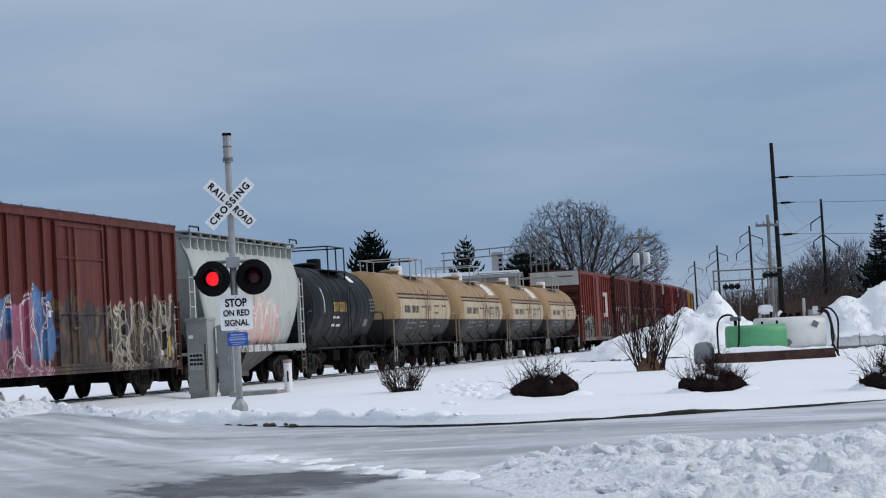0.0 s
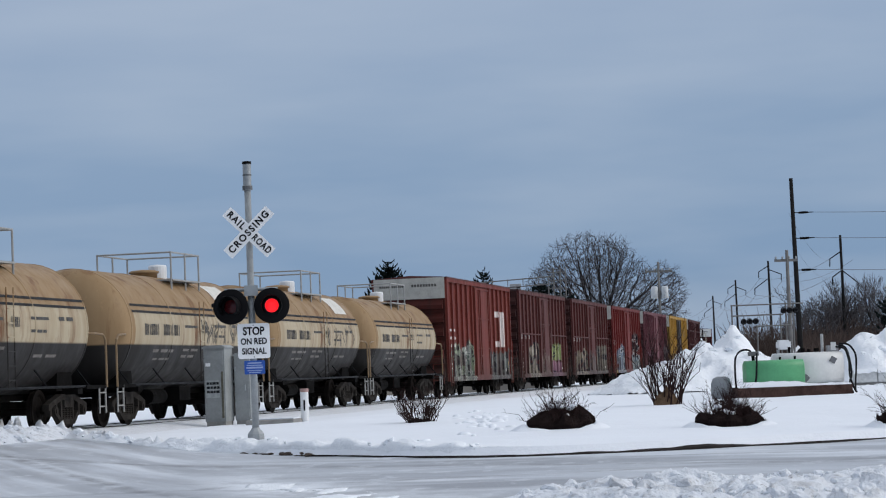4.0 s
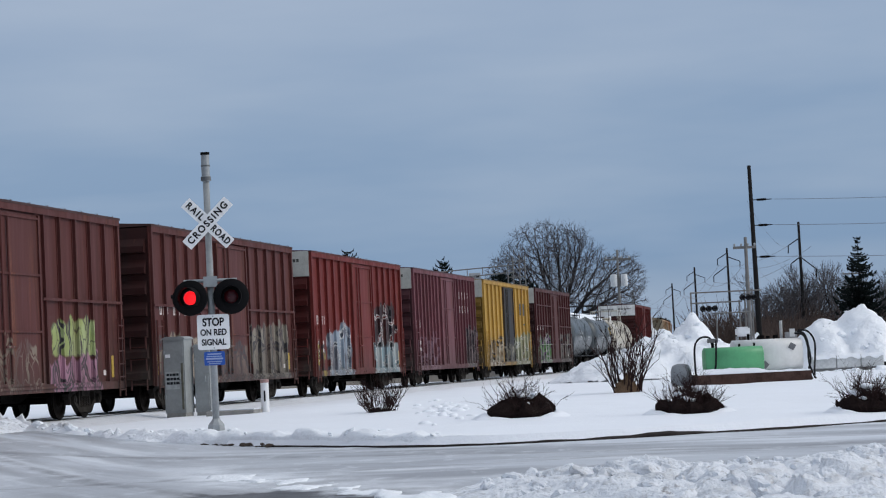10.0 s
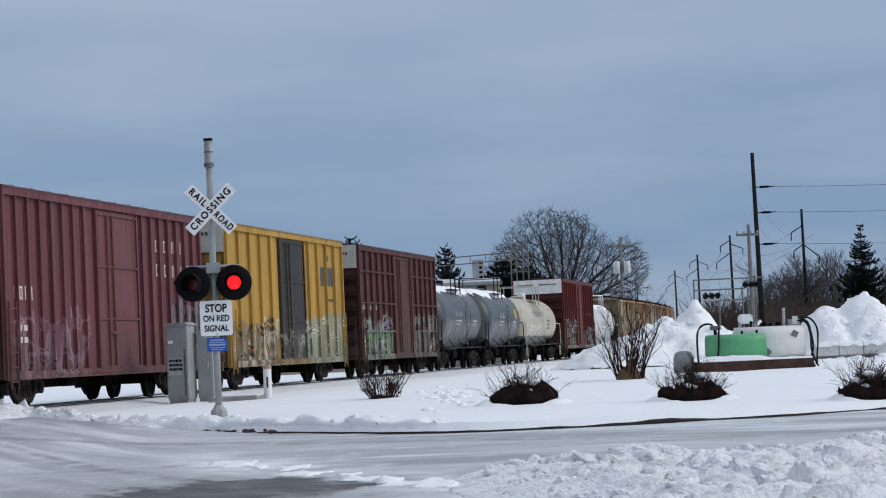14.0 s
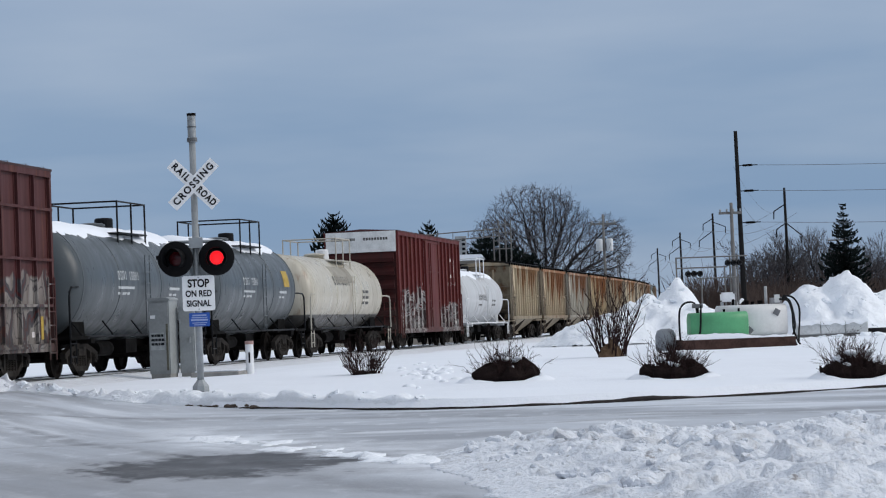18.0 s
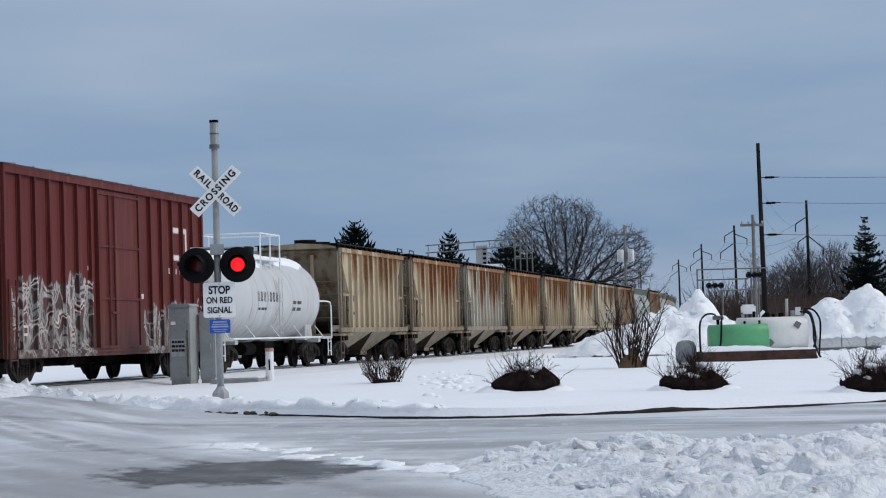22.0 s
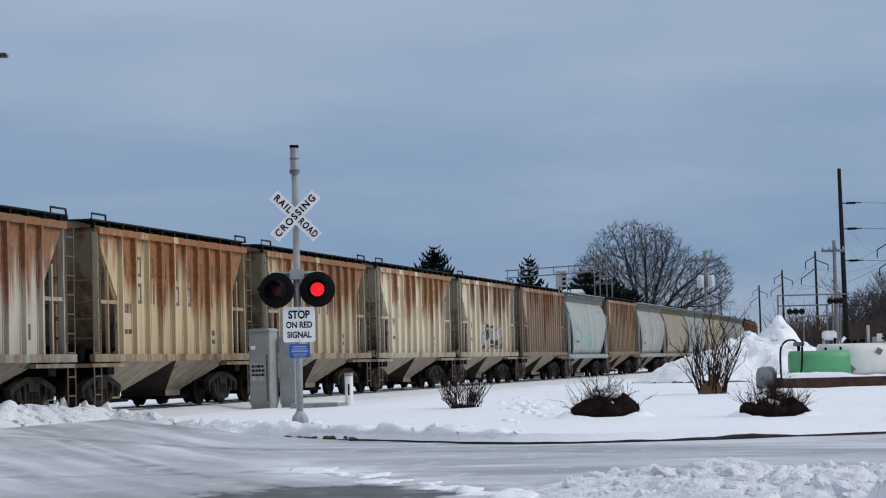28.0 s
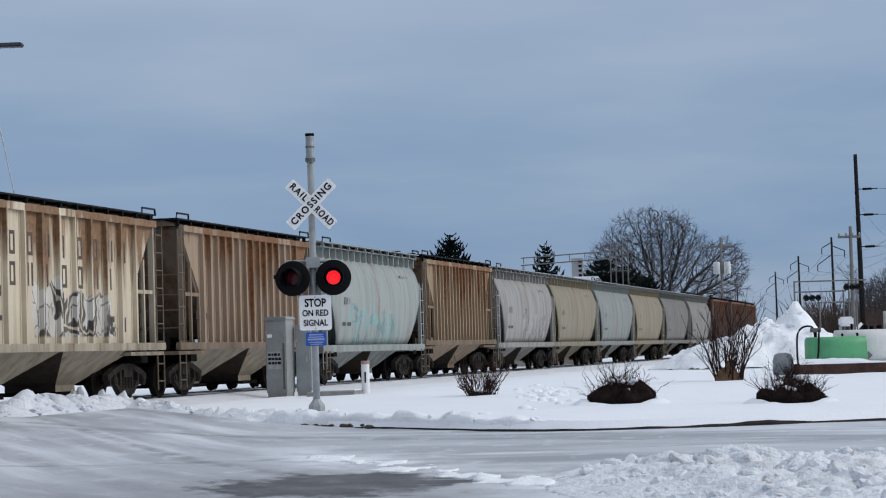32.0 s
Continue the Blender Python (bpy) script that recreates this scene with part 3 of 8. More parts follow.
def ladder(car, x, y, z0, z1, rungs, mat, w=0.4, axis="x", name="ladder", thick=0.022):
    bm = bmesh.new()
    d = Vector((w / 2, 0, 0)) if axis == "x" else Vector((0, w / 2, 0))
    c = Vector((x, y, 0))
    for s in (-1, 1):
        tube(bm, [c + d * s + Vector((0, 0, z0)), c + d * s + Vector((0, 0, z1))], thick, 5)
    for i in range(rungs):
        z = z0 + (z1 - z0) * (i + 0.5) / rungs
        tube(bm, [c - d + Vector((0, 0, z)), c + d + Vector((0, 0, z))], 0.016, 5)
    return part(name, bm, mat, car)


BAR_PALE = simple("pale_lettering", (0.62, 0.57, 0.55), 0.6, 0.0, 0.4, 8.0, 0.0)
BAR_DIM = simple("dusty_lettering", (0.17, 0.155, 0.14), 0.6, 0.0, 0.4, 8.0, 0.0)
BAR_BROWN = simple("faded_brown_lettering", (0.095, 0.07, 0.055), 0.6, 0.0, 0.4, 8.0, 0.0)
BAR_DARK = simple("dark_lettering", (0.06, 0.055, 0.05), 0.6, 0.0, 0.4, 8.0, 0.0)
BAR_WHITE = simple("white_lettering", (0.50, 0.52, 0.53), 0.6, 0.0, 0.4, 8.0, 0.0)
BAR_YELLOW = simple("yellow_lettering", (0.45, 0.30, 0.05), 0.6, 0.0, 0.4, 8.0, 0.0)


def blocks(rows):
    """Rows (x0, x1, z, height, pieces) of writing as plain rectangles: tall rows in hollow blocks and uprights, small rows in short bars."""
    out = []
    for x0, x1, z, h, k in rows:
        if k == 1:
            out.append((x0, x1, z, z + h))
        elif h < 0.14:
            k = max(2, k // 2)
            w = (x1 - x0) / k
            for i in range(k):
                out.append((x0 + i * w, x0 + (i + (0.7, 0.85, 0.6)[i % 3]) * w, z, z + h))
        else:
            w = (x1 - x0) / k
            gw, st = min(0.74 * w, 0.62 * h), min(0.17 * h, 0.07)
            for i in range(k):
                a = x0 + (i + 0.5) * w - gw / 2
                b = a + gw
                kind = (i * 3 + k) % 4
                if kind == 1:
                    out.append((a + gw / 2 - st / 2, a + gw / 2 + st / 2, z, z + h))
                    continue
                out.append((a, a + st, z, z + h))
                out.append((b - st, b, z, z + h))
                if kind != 2:
                    out.append((a + st, b - st, z + h - st, z + h))
                    out.append((a + st, b - st, z, z + st))
    return out


def bars(car, y, rows, mat, name="lettering"):
    """Plain shapes that stand for writing, 6 mm proud of a side."""
    bm = bmesh.new()
    for xa, xb, za, zb in blocks(rows):
        box(bm, xa, xb, y - 0.006, y, za, zb)
    o = part(name, bm, mat, car)
    o["kind"] = "stuff"
    return o


def boxcar(s0, base, label, end_band=None, dirt=(0.045, 0.026, 0.022), ribs=15, door=None, tags=(), seed=0, top=4.95, length=14.45, logo=None, post=0.085, streak=0.5, names=None, bar=True, belt=()):
    marks = logo or ()
    s1 = s0 + length
    car = begin_car("boxcar", s0, s1, label, "boxcar")
    h = length / 2
    mat = paint("boxcar_paint_%d" % seed, car, base, dirt, streak, (0.16, 0.06, 0.035), 0.18, tags=tags, marks=marks, soot=0.5)
    # ends face away from the light: shade put into a darker, sootier copy
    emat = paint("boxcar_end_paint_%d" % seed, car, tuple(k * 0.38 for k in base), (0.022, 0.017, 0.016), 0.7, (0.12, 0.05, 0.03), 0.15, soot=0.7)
    dmat = paint("door_paint_%d" % seed, car, door, dirt, streak, (0.14, 0.055, 0.035), 0.15, tags=tags) if door else mat
    zb = 1.0
    for s in (-1, 1):
        bm = bmesh.new()
        box(bm, -h, h, s * 1.36 - 0.02, s * 1.36 + 0.02, zb, top)
        part("side_panel", bm, mat, car)
        part("top_chord", cube(-h, h, min(s * 1.38, s * 1.47), max(s * 1.38, s * 1.47), top - 0.16, top), mat, car)
        part("side_sill", cube(-h, h, min(s * 1.38, s * 1.46), max(s * 1.38, s * 1.46), zb - 0.02, zb + 0.16), mat, car)
        if belt:
            for zr in belt:
                for xa, xb in ((-h, -1.4), (1.8, h)):
                    part("belt_rail", cube(xa, xb, min(s * 1.38, s * 1.478), max(s * 1.38, s * 1.478), zr, zr + 0.06), mat, car)
    # outside posts
    dx0, dx1 = -1.35, 1.75
    first = None
    for s in (-1, 1):
        for i in range(ribs):
            x = -h + 0.06 + (length - 0.12) * i / (ribs - 1)
            if dx0 - 0.1 < x < dx1 + 0.1:
                continue
            w = 0.10 if 0 < i < ribs - 1 else 0.16
            if first is None or i in (0, ribs - 1):
                bm = bmesh.new()
                prism(bm, [(-w / 2 - 0.02, 0), (w / 2 + 0.02, 0), (w / 2 + 0.02, top - zb - 0.16), (-w / 2 - 0.02, top - zb - 0.16)], -post * 0.2, 0)
                box(bm, -w / 2 + 0.02, w / 2 - 0.02, -post, 0, 0.12, top - zb - 0.14)
                o = part("post", bm, mat, car)
                o.matrix_basis = pose(x, s * 1.38, zb) if s < 0 else pose(x, 1.38, zb, 0, 0, 180)
                if 0 < i < ribs - 1:
                    first = o
            else:
                again(first, pose(x, s * 1.38, zb) if s < 0 else pose(x, 1.38, zb, 0, 0, 180), car)
    # sliding door with its rails, rods and handle
    for s in (-1, 1):
        bm = cube(dx0, dx1, s * 1.41 - 0.025, s * 1.41 + 0.025, zb + 0.14, top - 0.2)
        d = part("door", bm, dmat, car)
        bm = bmesh.new()
        ya, yb = min(s * 1.435, s * 1.475), max(s * 1.435, s * 1.475)
        for x in (dx0, dx1 - 0.1):
            box(bm, x, x + 0.1, ya, yb, zb + 0.14, top - 0.2)
        for z in (zb + 0.14, zb + 1.25, zb + 2.45, top - 0.3):
            box(bm, dx0 + 0.1, dx1 - 0.1, ya, yb - 0.01 if s > 0 else yb, z, z + 0.05)
        part("door_frame", bm, dmat, d)
        bm = bmesh.new()
        for x in (dx0 + 0.75, dx0 + 1.15):
            tube(bm, [(x, s * 1.475, zb + 0.2), (x, s * 1.475, top - 0.3)], 0.025, 6)
        tube(bm, [(dx0 + 0.75, s * 1.5, zb + 0.95), (dx0 + 1.3, s * 1.5, zb + 0.95)], 0.03, 6)
        part("lock_rod", bm, dmat, d)
        bm = cube(-h * 0.6, h * 0.75, min(s * 1.44, s * 1.5), max(s * 1.44, s * 1.5), zb + 0.06, zb + 0.11)
        part("door_rail", bm, mat, car)
    # corrugated ends
    white = simple("end_band_%d" % seed, end_band, 0.6, 0, 0.35, 3.0) if end_band else emat
    for s in (-1, 1):
        bm = bmesh.new()
        box(bm, s * h - 0.03, s * h + 0.03, -1.36, 1.36, zb, top - 0.05)
        zc = zb + 0.12
        corr = []
        while zc < top - (1.0 if end_band else 0.45):
            cb = bmesh.new()
            a, b2 = s * (h + 0.02), s * (h + 0.19)
            for q in ((a, b2),):
                v = [cb.verts.new((x, y, z)) for y in (-1.3, 1.3) for x, z in ((q[0], zc + 0.02), (q[1], zc + 0.05), (q[1], zc + 0.20), (q[0], zc + 0.40))]
                cb.faces.new(v[:4] if s < 0 else v[3::-1])
                cb.faces.new(v[7:3:-1] if s < 0 else v[4:])
                for k in range(3):
                    cb.faces.new((v[k], v[k + 4], v[k + 5], v[k + 1]) if s < 0 else (v[k + 1], v[k + 5], v[k + 4], v[k]))
            corr.append(cb)
            zc += 0.52
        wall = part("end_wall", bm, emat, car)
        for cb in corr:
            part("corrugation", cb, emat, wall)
        if end_band:
            o = part("end_band", cube(min(s * (h + 0.02), s * (h + 0.06)), max(s * (h + 0.02), s * (h + 0.06)), -1.38, 1.38, top - 0.78, top + 0.02), white, car, "pale painted band across the top of the end")
            if bar and s < 0:
                bm = bmesh.new()
                for y0, y1, k in ((-0.1, -1.1, 9), (1.15, 0.2, 12)):
                    for i in range(k):
                        ya = y0 + (y1 - y0) * i / k
                        box(bm, -h - 0.066, -h - 0.06, ya + (y1 - y0) / k * 0.7, ya, top - 0.32, top - 0.22)
                part("lettering", bm, BAR_DARK, o)["kind"] = "stuff"
    # roof, a shallow pitch with cross seams
    bm = bmesh.new()
    zt = top + 0.12
    v = [bm.verts.new((x, y, z)) for x in (-h - 0.04, h + 0.04) for y, z in ((-1.48, top - 0.02), (-1.48, top + 0.03), (0, zt), (1.48, top + 0.03), (1.48, top - 0.02))]
    bm.faces.new(v[:5])
    bm.faces.new(v[:4:-1])
    for k in range(5):
        bm.faces.new((v[k], v[k + 5], v[(k + 1) % 5 + 5], v[(k + 1) % 5]))
    for i in range(13):
        x = -h + length * (i + 0.5) / 13
        for sg in (-1, 1):
            q = [bm.verts.new(c) for c in ((x - 0.04, sg * 1.5, top + 0.02), (x + 0.04, sg * 1.5, top + 0.02), (x + 0.04, 0, zt + 0.02), (x - 0.04, 0, zt + 0.02), (x - 0.04, sg * 1.5, top + 0.05), (x + 0.04, sg * 1.5, top + 0.05))]
            bm.faces.new((q[0], q[1], q[5], q[4]))
            bm.faces.new((q[4], q[5], q[2], q[3]))
    bmesh.ops.recalc_face_normals(bm, faces=bm.faces)
    part("roof", bm, simple("boxcar_roof_%d" % seed, tuple(k * 0.5 + 0.02 for k in base), 0.7, 0.1, 0.5, 1.2), car)
    bm = bmesh.new()
    box(bm, -h, h, -0.3, 0.3, 1.04, 1.3)
    for x in (-h + 1.0, -2.4, 0, 2.4, h - 1.0):
        box(bm, x - 0.08, x + 0.08, -1.3, 1.3, 1.0, 1.2)
    box(bm, -h, h, -1.34, 1.34, 1.2, 1.28)
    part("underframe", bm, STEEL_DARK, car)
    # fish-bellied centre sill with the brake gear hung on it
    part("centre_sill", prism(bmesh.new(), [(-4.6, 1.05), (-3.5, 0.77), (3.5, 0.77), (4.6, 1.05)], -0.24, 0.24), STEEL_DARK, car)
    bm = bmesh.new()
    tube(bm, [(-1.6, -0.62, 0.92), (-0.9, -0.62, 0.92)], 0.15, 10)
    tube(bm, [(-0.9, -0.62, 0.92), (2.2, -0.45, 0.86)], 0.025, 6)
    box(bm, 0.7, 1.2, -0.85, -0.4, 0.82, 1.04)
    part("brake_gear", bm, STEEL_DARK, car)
    for x in (-h + 0.3, h - 0.3):
        ladder(car, x, -1.5, 0.8, 2.6, 6, mat, 0.42, "x", "side_ladder")
    ladder(car, -h - 0.13, -1.05, 0.9, 2.4, 5, mat, 0.4, "y", "end_ladder")
    couplers(car, h + 1.27)
    add_trucks(car, h - 1.9)
    for rows, mt in names or ():
        bars(car, -1.383, rows, mt)
    return car


def line_mark(x, z, k, wide=1.0):
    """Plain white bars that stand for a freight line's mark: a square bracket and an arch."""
    w, h, g = 0.24 * k, 1.5 * k, k * wide
    return ((x, x + w, z, z + h, 0), (x + w, x + g, z + h - w, z + h, 0), (x + w, x + g, z, z + w, 0),
            (x + 1.25 * g, x + 1.25 * g + w, z, z + h, 0), (x + 1.25 * g + w, x + 1.85 * g, z + h - w, z + h, 0), (x + 1.85 * g, x + 1.85 * g + w, z, z + h, 0))


def tank_car(s0, s1, base, label, lower=None, seed=0, r=1.33, zc=2.52, fit_dark=True, snow=False, stripe=None, patch=None, dirt=(0.12, 0.09, 0.07), rail_mat=None, rust=0.1, cap=None, streak=0.4, cage=(-0.4, 1.9), soot=0.3, lettering=None, middle=None, tagsp=(), hand_mat=None, gloss=0.0, rail_h=0.64):
    car = begin_car("tank_car", s0, s1, label, "tank car")
    L = s1 - s0
    h = L / 2 - 0.85
    rail_mat = rail_mat or BLACK_RAIL
    mat = paint("tank_paint_%d" % seed, car, base, dirt, streak, (0.16, 0.075, 0.035), rust, 0.5 - 0.6 * gloss, lower, middle, tagsp, soot, False, 0.0)
    if gloss:
        mat.node_tree.nodes["Principled BSDF"].inputs["Specular IOR Level"].default_value = gloss
    prof = [(-h, 0.02), (-h + 0.03, 0.4 * r), (-h + 0.12, 0.68 * r), (-h + 0.28, 0.88 * r), (-h + 0.45, 0.97 * r), (-h + 0.6, r)]
    prof += [(-h + 0.6 + (2 * h - 1.2) * i / 6, r) for i in range(1, 6)] + [(-a, q) for a, q in prof[::-1]]
    bm = lathe(bmesh.new(), prof, "x", 40)
    bmesh.ops.translate(bm, verts=bm.verts, vec=(0, 0, zc))
    shell = part("shell", bm, mat, car, "", None, True)
    # weld bands
    for x in (-h + 0.62, -h / 3, h / 3, h - 0.62):
        bm = lathe(bmesh.new(), [(x - 0.03, r + 0.001), (x - 0.02, r + 0.012), (x + 0.02, r + 0.012), (x + 0.03, r + 0.001)], "x", 40)
        bmesh.ops.translate(bm, verts=bm.verts, vec=(0, 0, zc))
        part("weld_band", bm, mat, shell, "", None, True)
    if stripe:
        for dz in stripe[1:]:
            z = dz - zc
            a0, a1 = math.asin(max(-1, min(1, z / (r + 0.006)))), math.asin(max(-1, min(1, (z + 0.055) / (r + 0.006))))
            bm = bmesh.new()
            for i in range(24):
                xa, xb = -4.75 + 9.75 * i / 24, -4.75 + 9.75 * (i + 1) / 24
                q = [bm.verts.new((x, -(r + 0.007) * math.cos(a), zc + (r + 0.007) * math.sin(a))) for x, a in ((xa, a0), (xb, a0), (xb, a1), (xa, a1))]
                bm.faces.new(q)
            part("stripe", bm, stripe[0], shell)
    if patch:
        x0, x1, a0, a1, pm = patch
        bm = bmesh.new()
        for i in range(5):
            aa, ab = radians(a0 + (a1 - a0) * i / 5), radians(a0 + (a1 - a0) * (i + 1) / 5)
            bm.faces.new([bm.verts.new((x, -(r + 0.006) * math.cos(a), zc + (r + 0.006) * math.sin(a))) for x, a in ((x0, aa), (x1, aa), (x1, ab), (x0, ab))])
        part("repaint_patch", bm, pm, shell)
    if snow:
        # a cap of melting snow along the top
        bm = bmesh.new()
        rows = []
        nx, na = 46, 13
        for i in range(nx + 1):
            x = -h + 0.35 + (2 * h - 0.7) * i / nx
            edge = radians(38 + 17 * noise.noise((x * 0.8, seed, 0)) + 9 * noise.noise((x * 2.7, seed, 4)))
            edge2 = radians(40 + 10 * noise.noise((x * 0.8, seed, 9)))
            endf = min(1, (h - 0.3 - abs(x)) / 0.35 + 0.1)
            rr = r if abs(x) < h - 0.6 else r * math.sqrt(max(0.02, 1 - ((abs(x) - h + 0.6) / 0.62) ** 2))
            row = []
            for j in range(na + 1):
                a = -edge + (edge + edge2) * j / na
                t = math.sin(math.pi * j / na) ** 0.5
                th = (0.012 + 0.10 * t * endf * (0.8 + 0.5 * noise.noise((x * 1.5, a * 3, seed)))) if 0 < j < na else -0.01
                row.append(bm.verts.new((x, math.sin(a) * (rr + th), zc + math.cos(a) * (rr + th))))
            rows.append(row)
        for p, q in zip(rows, rows[1:]):
            for j in range(na):
                bm.faces.new((p[j], q[j], q[j + 1], p[j + 1]))
        part("snow_cap", bm, SNOW, car, "melting snow along the top of the tank", None, True)
    top = zc + r
    # dome, valves and the safety cage
    bm = lathe(bmesh.new(), [(top - 0.15, 0.33), (top + 0.07, 0.33), (top + 0.08, 0.38), (top + 0.12, 0.38), (top + 0.15, 0.30), (top + 0.17, 0.1), (top + 0.17, 0.0)], "z", 18)
    bmesh.ops.translate(bm, verts=bm.verts, vec=(0.35, 0, 0))
    part("manway", bm, mat, car, "", None, True)
    bm = lathe(bmesh.new(), [(top - 0.1, 0.235), (top + 0.27, 0.235), (top + 0.31, 0.21), (top + 0.33, 0.0)], "z", 18)
    bmesh.ops.translate(bm, verts=bm.verts, vec=(1.15, -0.1, 0))
    part("valve_cap", bm, cap or WHITE_PAINT if not snow else BLACK_RAIL, car)
    x0, x1 = cage
    for sg in (-1, 1):
        y = sg * 0.95
        zf = zc + math.sqrt(max(0, r * r - y * y))
        for x in (x0, (x0 + x1) / 2, x1):
            part("railing_post", tube(bmesh.new(), [(x, y, zf - 0.05), (x, y, top + rail_h + 0.02)], 0.024, 6), rail_mat, car)
        part("railing_bar", tube(bmesh.new(), [(x0, y, top + rail_h), (x1, y, top + rail_h)], 0.022, 6), rail_mat, car)
    for x in (x0, x1):
        part("railing_bar", tube(bmesh.new(), [(x, -0.95, top + rail_h), (x, 0.95, top + rail_h)], 0.022, 6), rail_mat, car)
    bm = bmesh.new()
    for sg in (-1, 1):
        box(bm, x0, x1, min(sg * 0.55, sg * 1.0), max(sg * 0.55, sg * 1.0), top - 0.16, top - 0.12)
    part("platform", bm, rail_mat, car)
    ladder(car, 0.35, -r - 0.05, 1.3, top - 0.7, 7, mat, 0.38, thick=0.014)
    # hand rails round the ends
    for sg in (-1, 1):
        bm = bmesh.new()
        pts = [(sg * (h - 0.55), -1.28, 2.42), (sg * (h - 0.2), -1.40, 2.42), (sg * (h + 0.33), -1.42, 2.40), (sg * (h + 0.47), -1.42, 2.3), (sg * (h + 0.5), -1.42, 2.15), (sg * (h + 0.5), -1.42, 1.25)]
        tube(bm, pts, 0.025, 6)
        part("end_hand_rail", bm, hand_mat or rail_mat, car)
        ladder(car, sg * (h + 0.25), -1.4, 0.68, 1.28, 2, rail_mat, 0.4, "x", "step")
    bm = bmesh.new()
    tube(bm, [(-h + 0.4, -1.38, 1.28), (h - 0.4, -1.38, 1.28)], 0.028, 6)
    for i in range(5):
        x = -h + 0.5 + (2 * h - 1.0) * i / 4
        tube(bm, [(x, -1.38, 1.28), (x, -1.1, 1.65)], 0.02, 5)
    part("side_rail", bm, BLACK_RAIL if lower else rail_mat, car)
    under = mat if lower is None and not fit_dark else STEEL_DARK
    for sg in (-1, 1):
        bm = bmesh.new()
        x = sg * (h - 1.15)
        prism(bm, [(x - 0.5, 1.2), (x + 0.5, 1.2), (x + 0.28, zc - 0.25), (x - 0.28, zc - 0.25)], -1.05, 1.05)
        box(bm, sg * (h - 0.15) - 0.65, sg * (h - 0.15) + 0.65, -1.42, 1.42, 1.22, 1.30)
        box(bm, x - 0.15, x + 0.15, -1.4, 1.4, 1.12, 1.24)
        part("saddle", bm, under, car)
    bm = bmesh.new()
    box(bm, -h - 0.4, h + 0.4, -0.28, 0.28, 1.02, 1.30)
    box(bm, 0.6, 1.5, -0.75, -0.35, 0.85, 1.2)
    tube(bm, [(-1.4, -0.55, 0.98), (-0.3, -0.55, 0.98)], 0.18, 12)
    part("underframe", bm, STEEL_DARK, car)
    bm = lathe(bmesh.new(), [(0.72, 0.17), (0.78, 0.2), (0.98, 0.2), (1.3, 0.28)], "z", 12)
    part("outlet", bm, under, car)
    couplers(car, L / 2)
    add_trucks(car, h - 1.15)
    for rows, mt in lettering or ():
        bm = bmesh.new()
        for xa, xb, za, zb in blocks(rows):
            steps = max(1, int((zb - za) / 0.07))
            for i in range(steps):
                z0, z1 = za + (zb - za) * i / steps, za + (zb - za) * (i + 1) / steps
                bm.faces.new([bm.verts.new((x, -math.sqrt((r + 0.006) ** 2 - (z - zc) ** 2), z)) for x, z in ((xa, z0), (xb, z0), (xb, z1), (xa, z1))])
        part("lettering", bm, mt, shell)["kind"] = "stuff"
    return car


# crosswise bay sheets: shade under the car and grime put into one dark colour
BAY_SHADE_GRIME = simple("wheel_thrown_grime", (0.045, 0.036, 0.030), 0.85, 0, 0.5, 3.0)
LADDER_BROWN = simple("grimy_brown_ladder", (0.13, 0.10, 0.075), 0.7, 0, 0.4, 4.0)


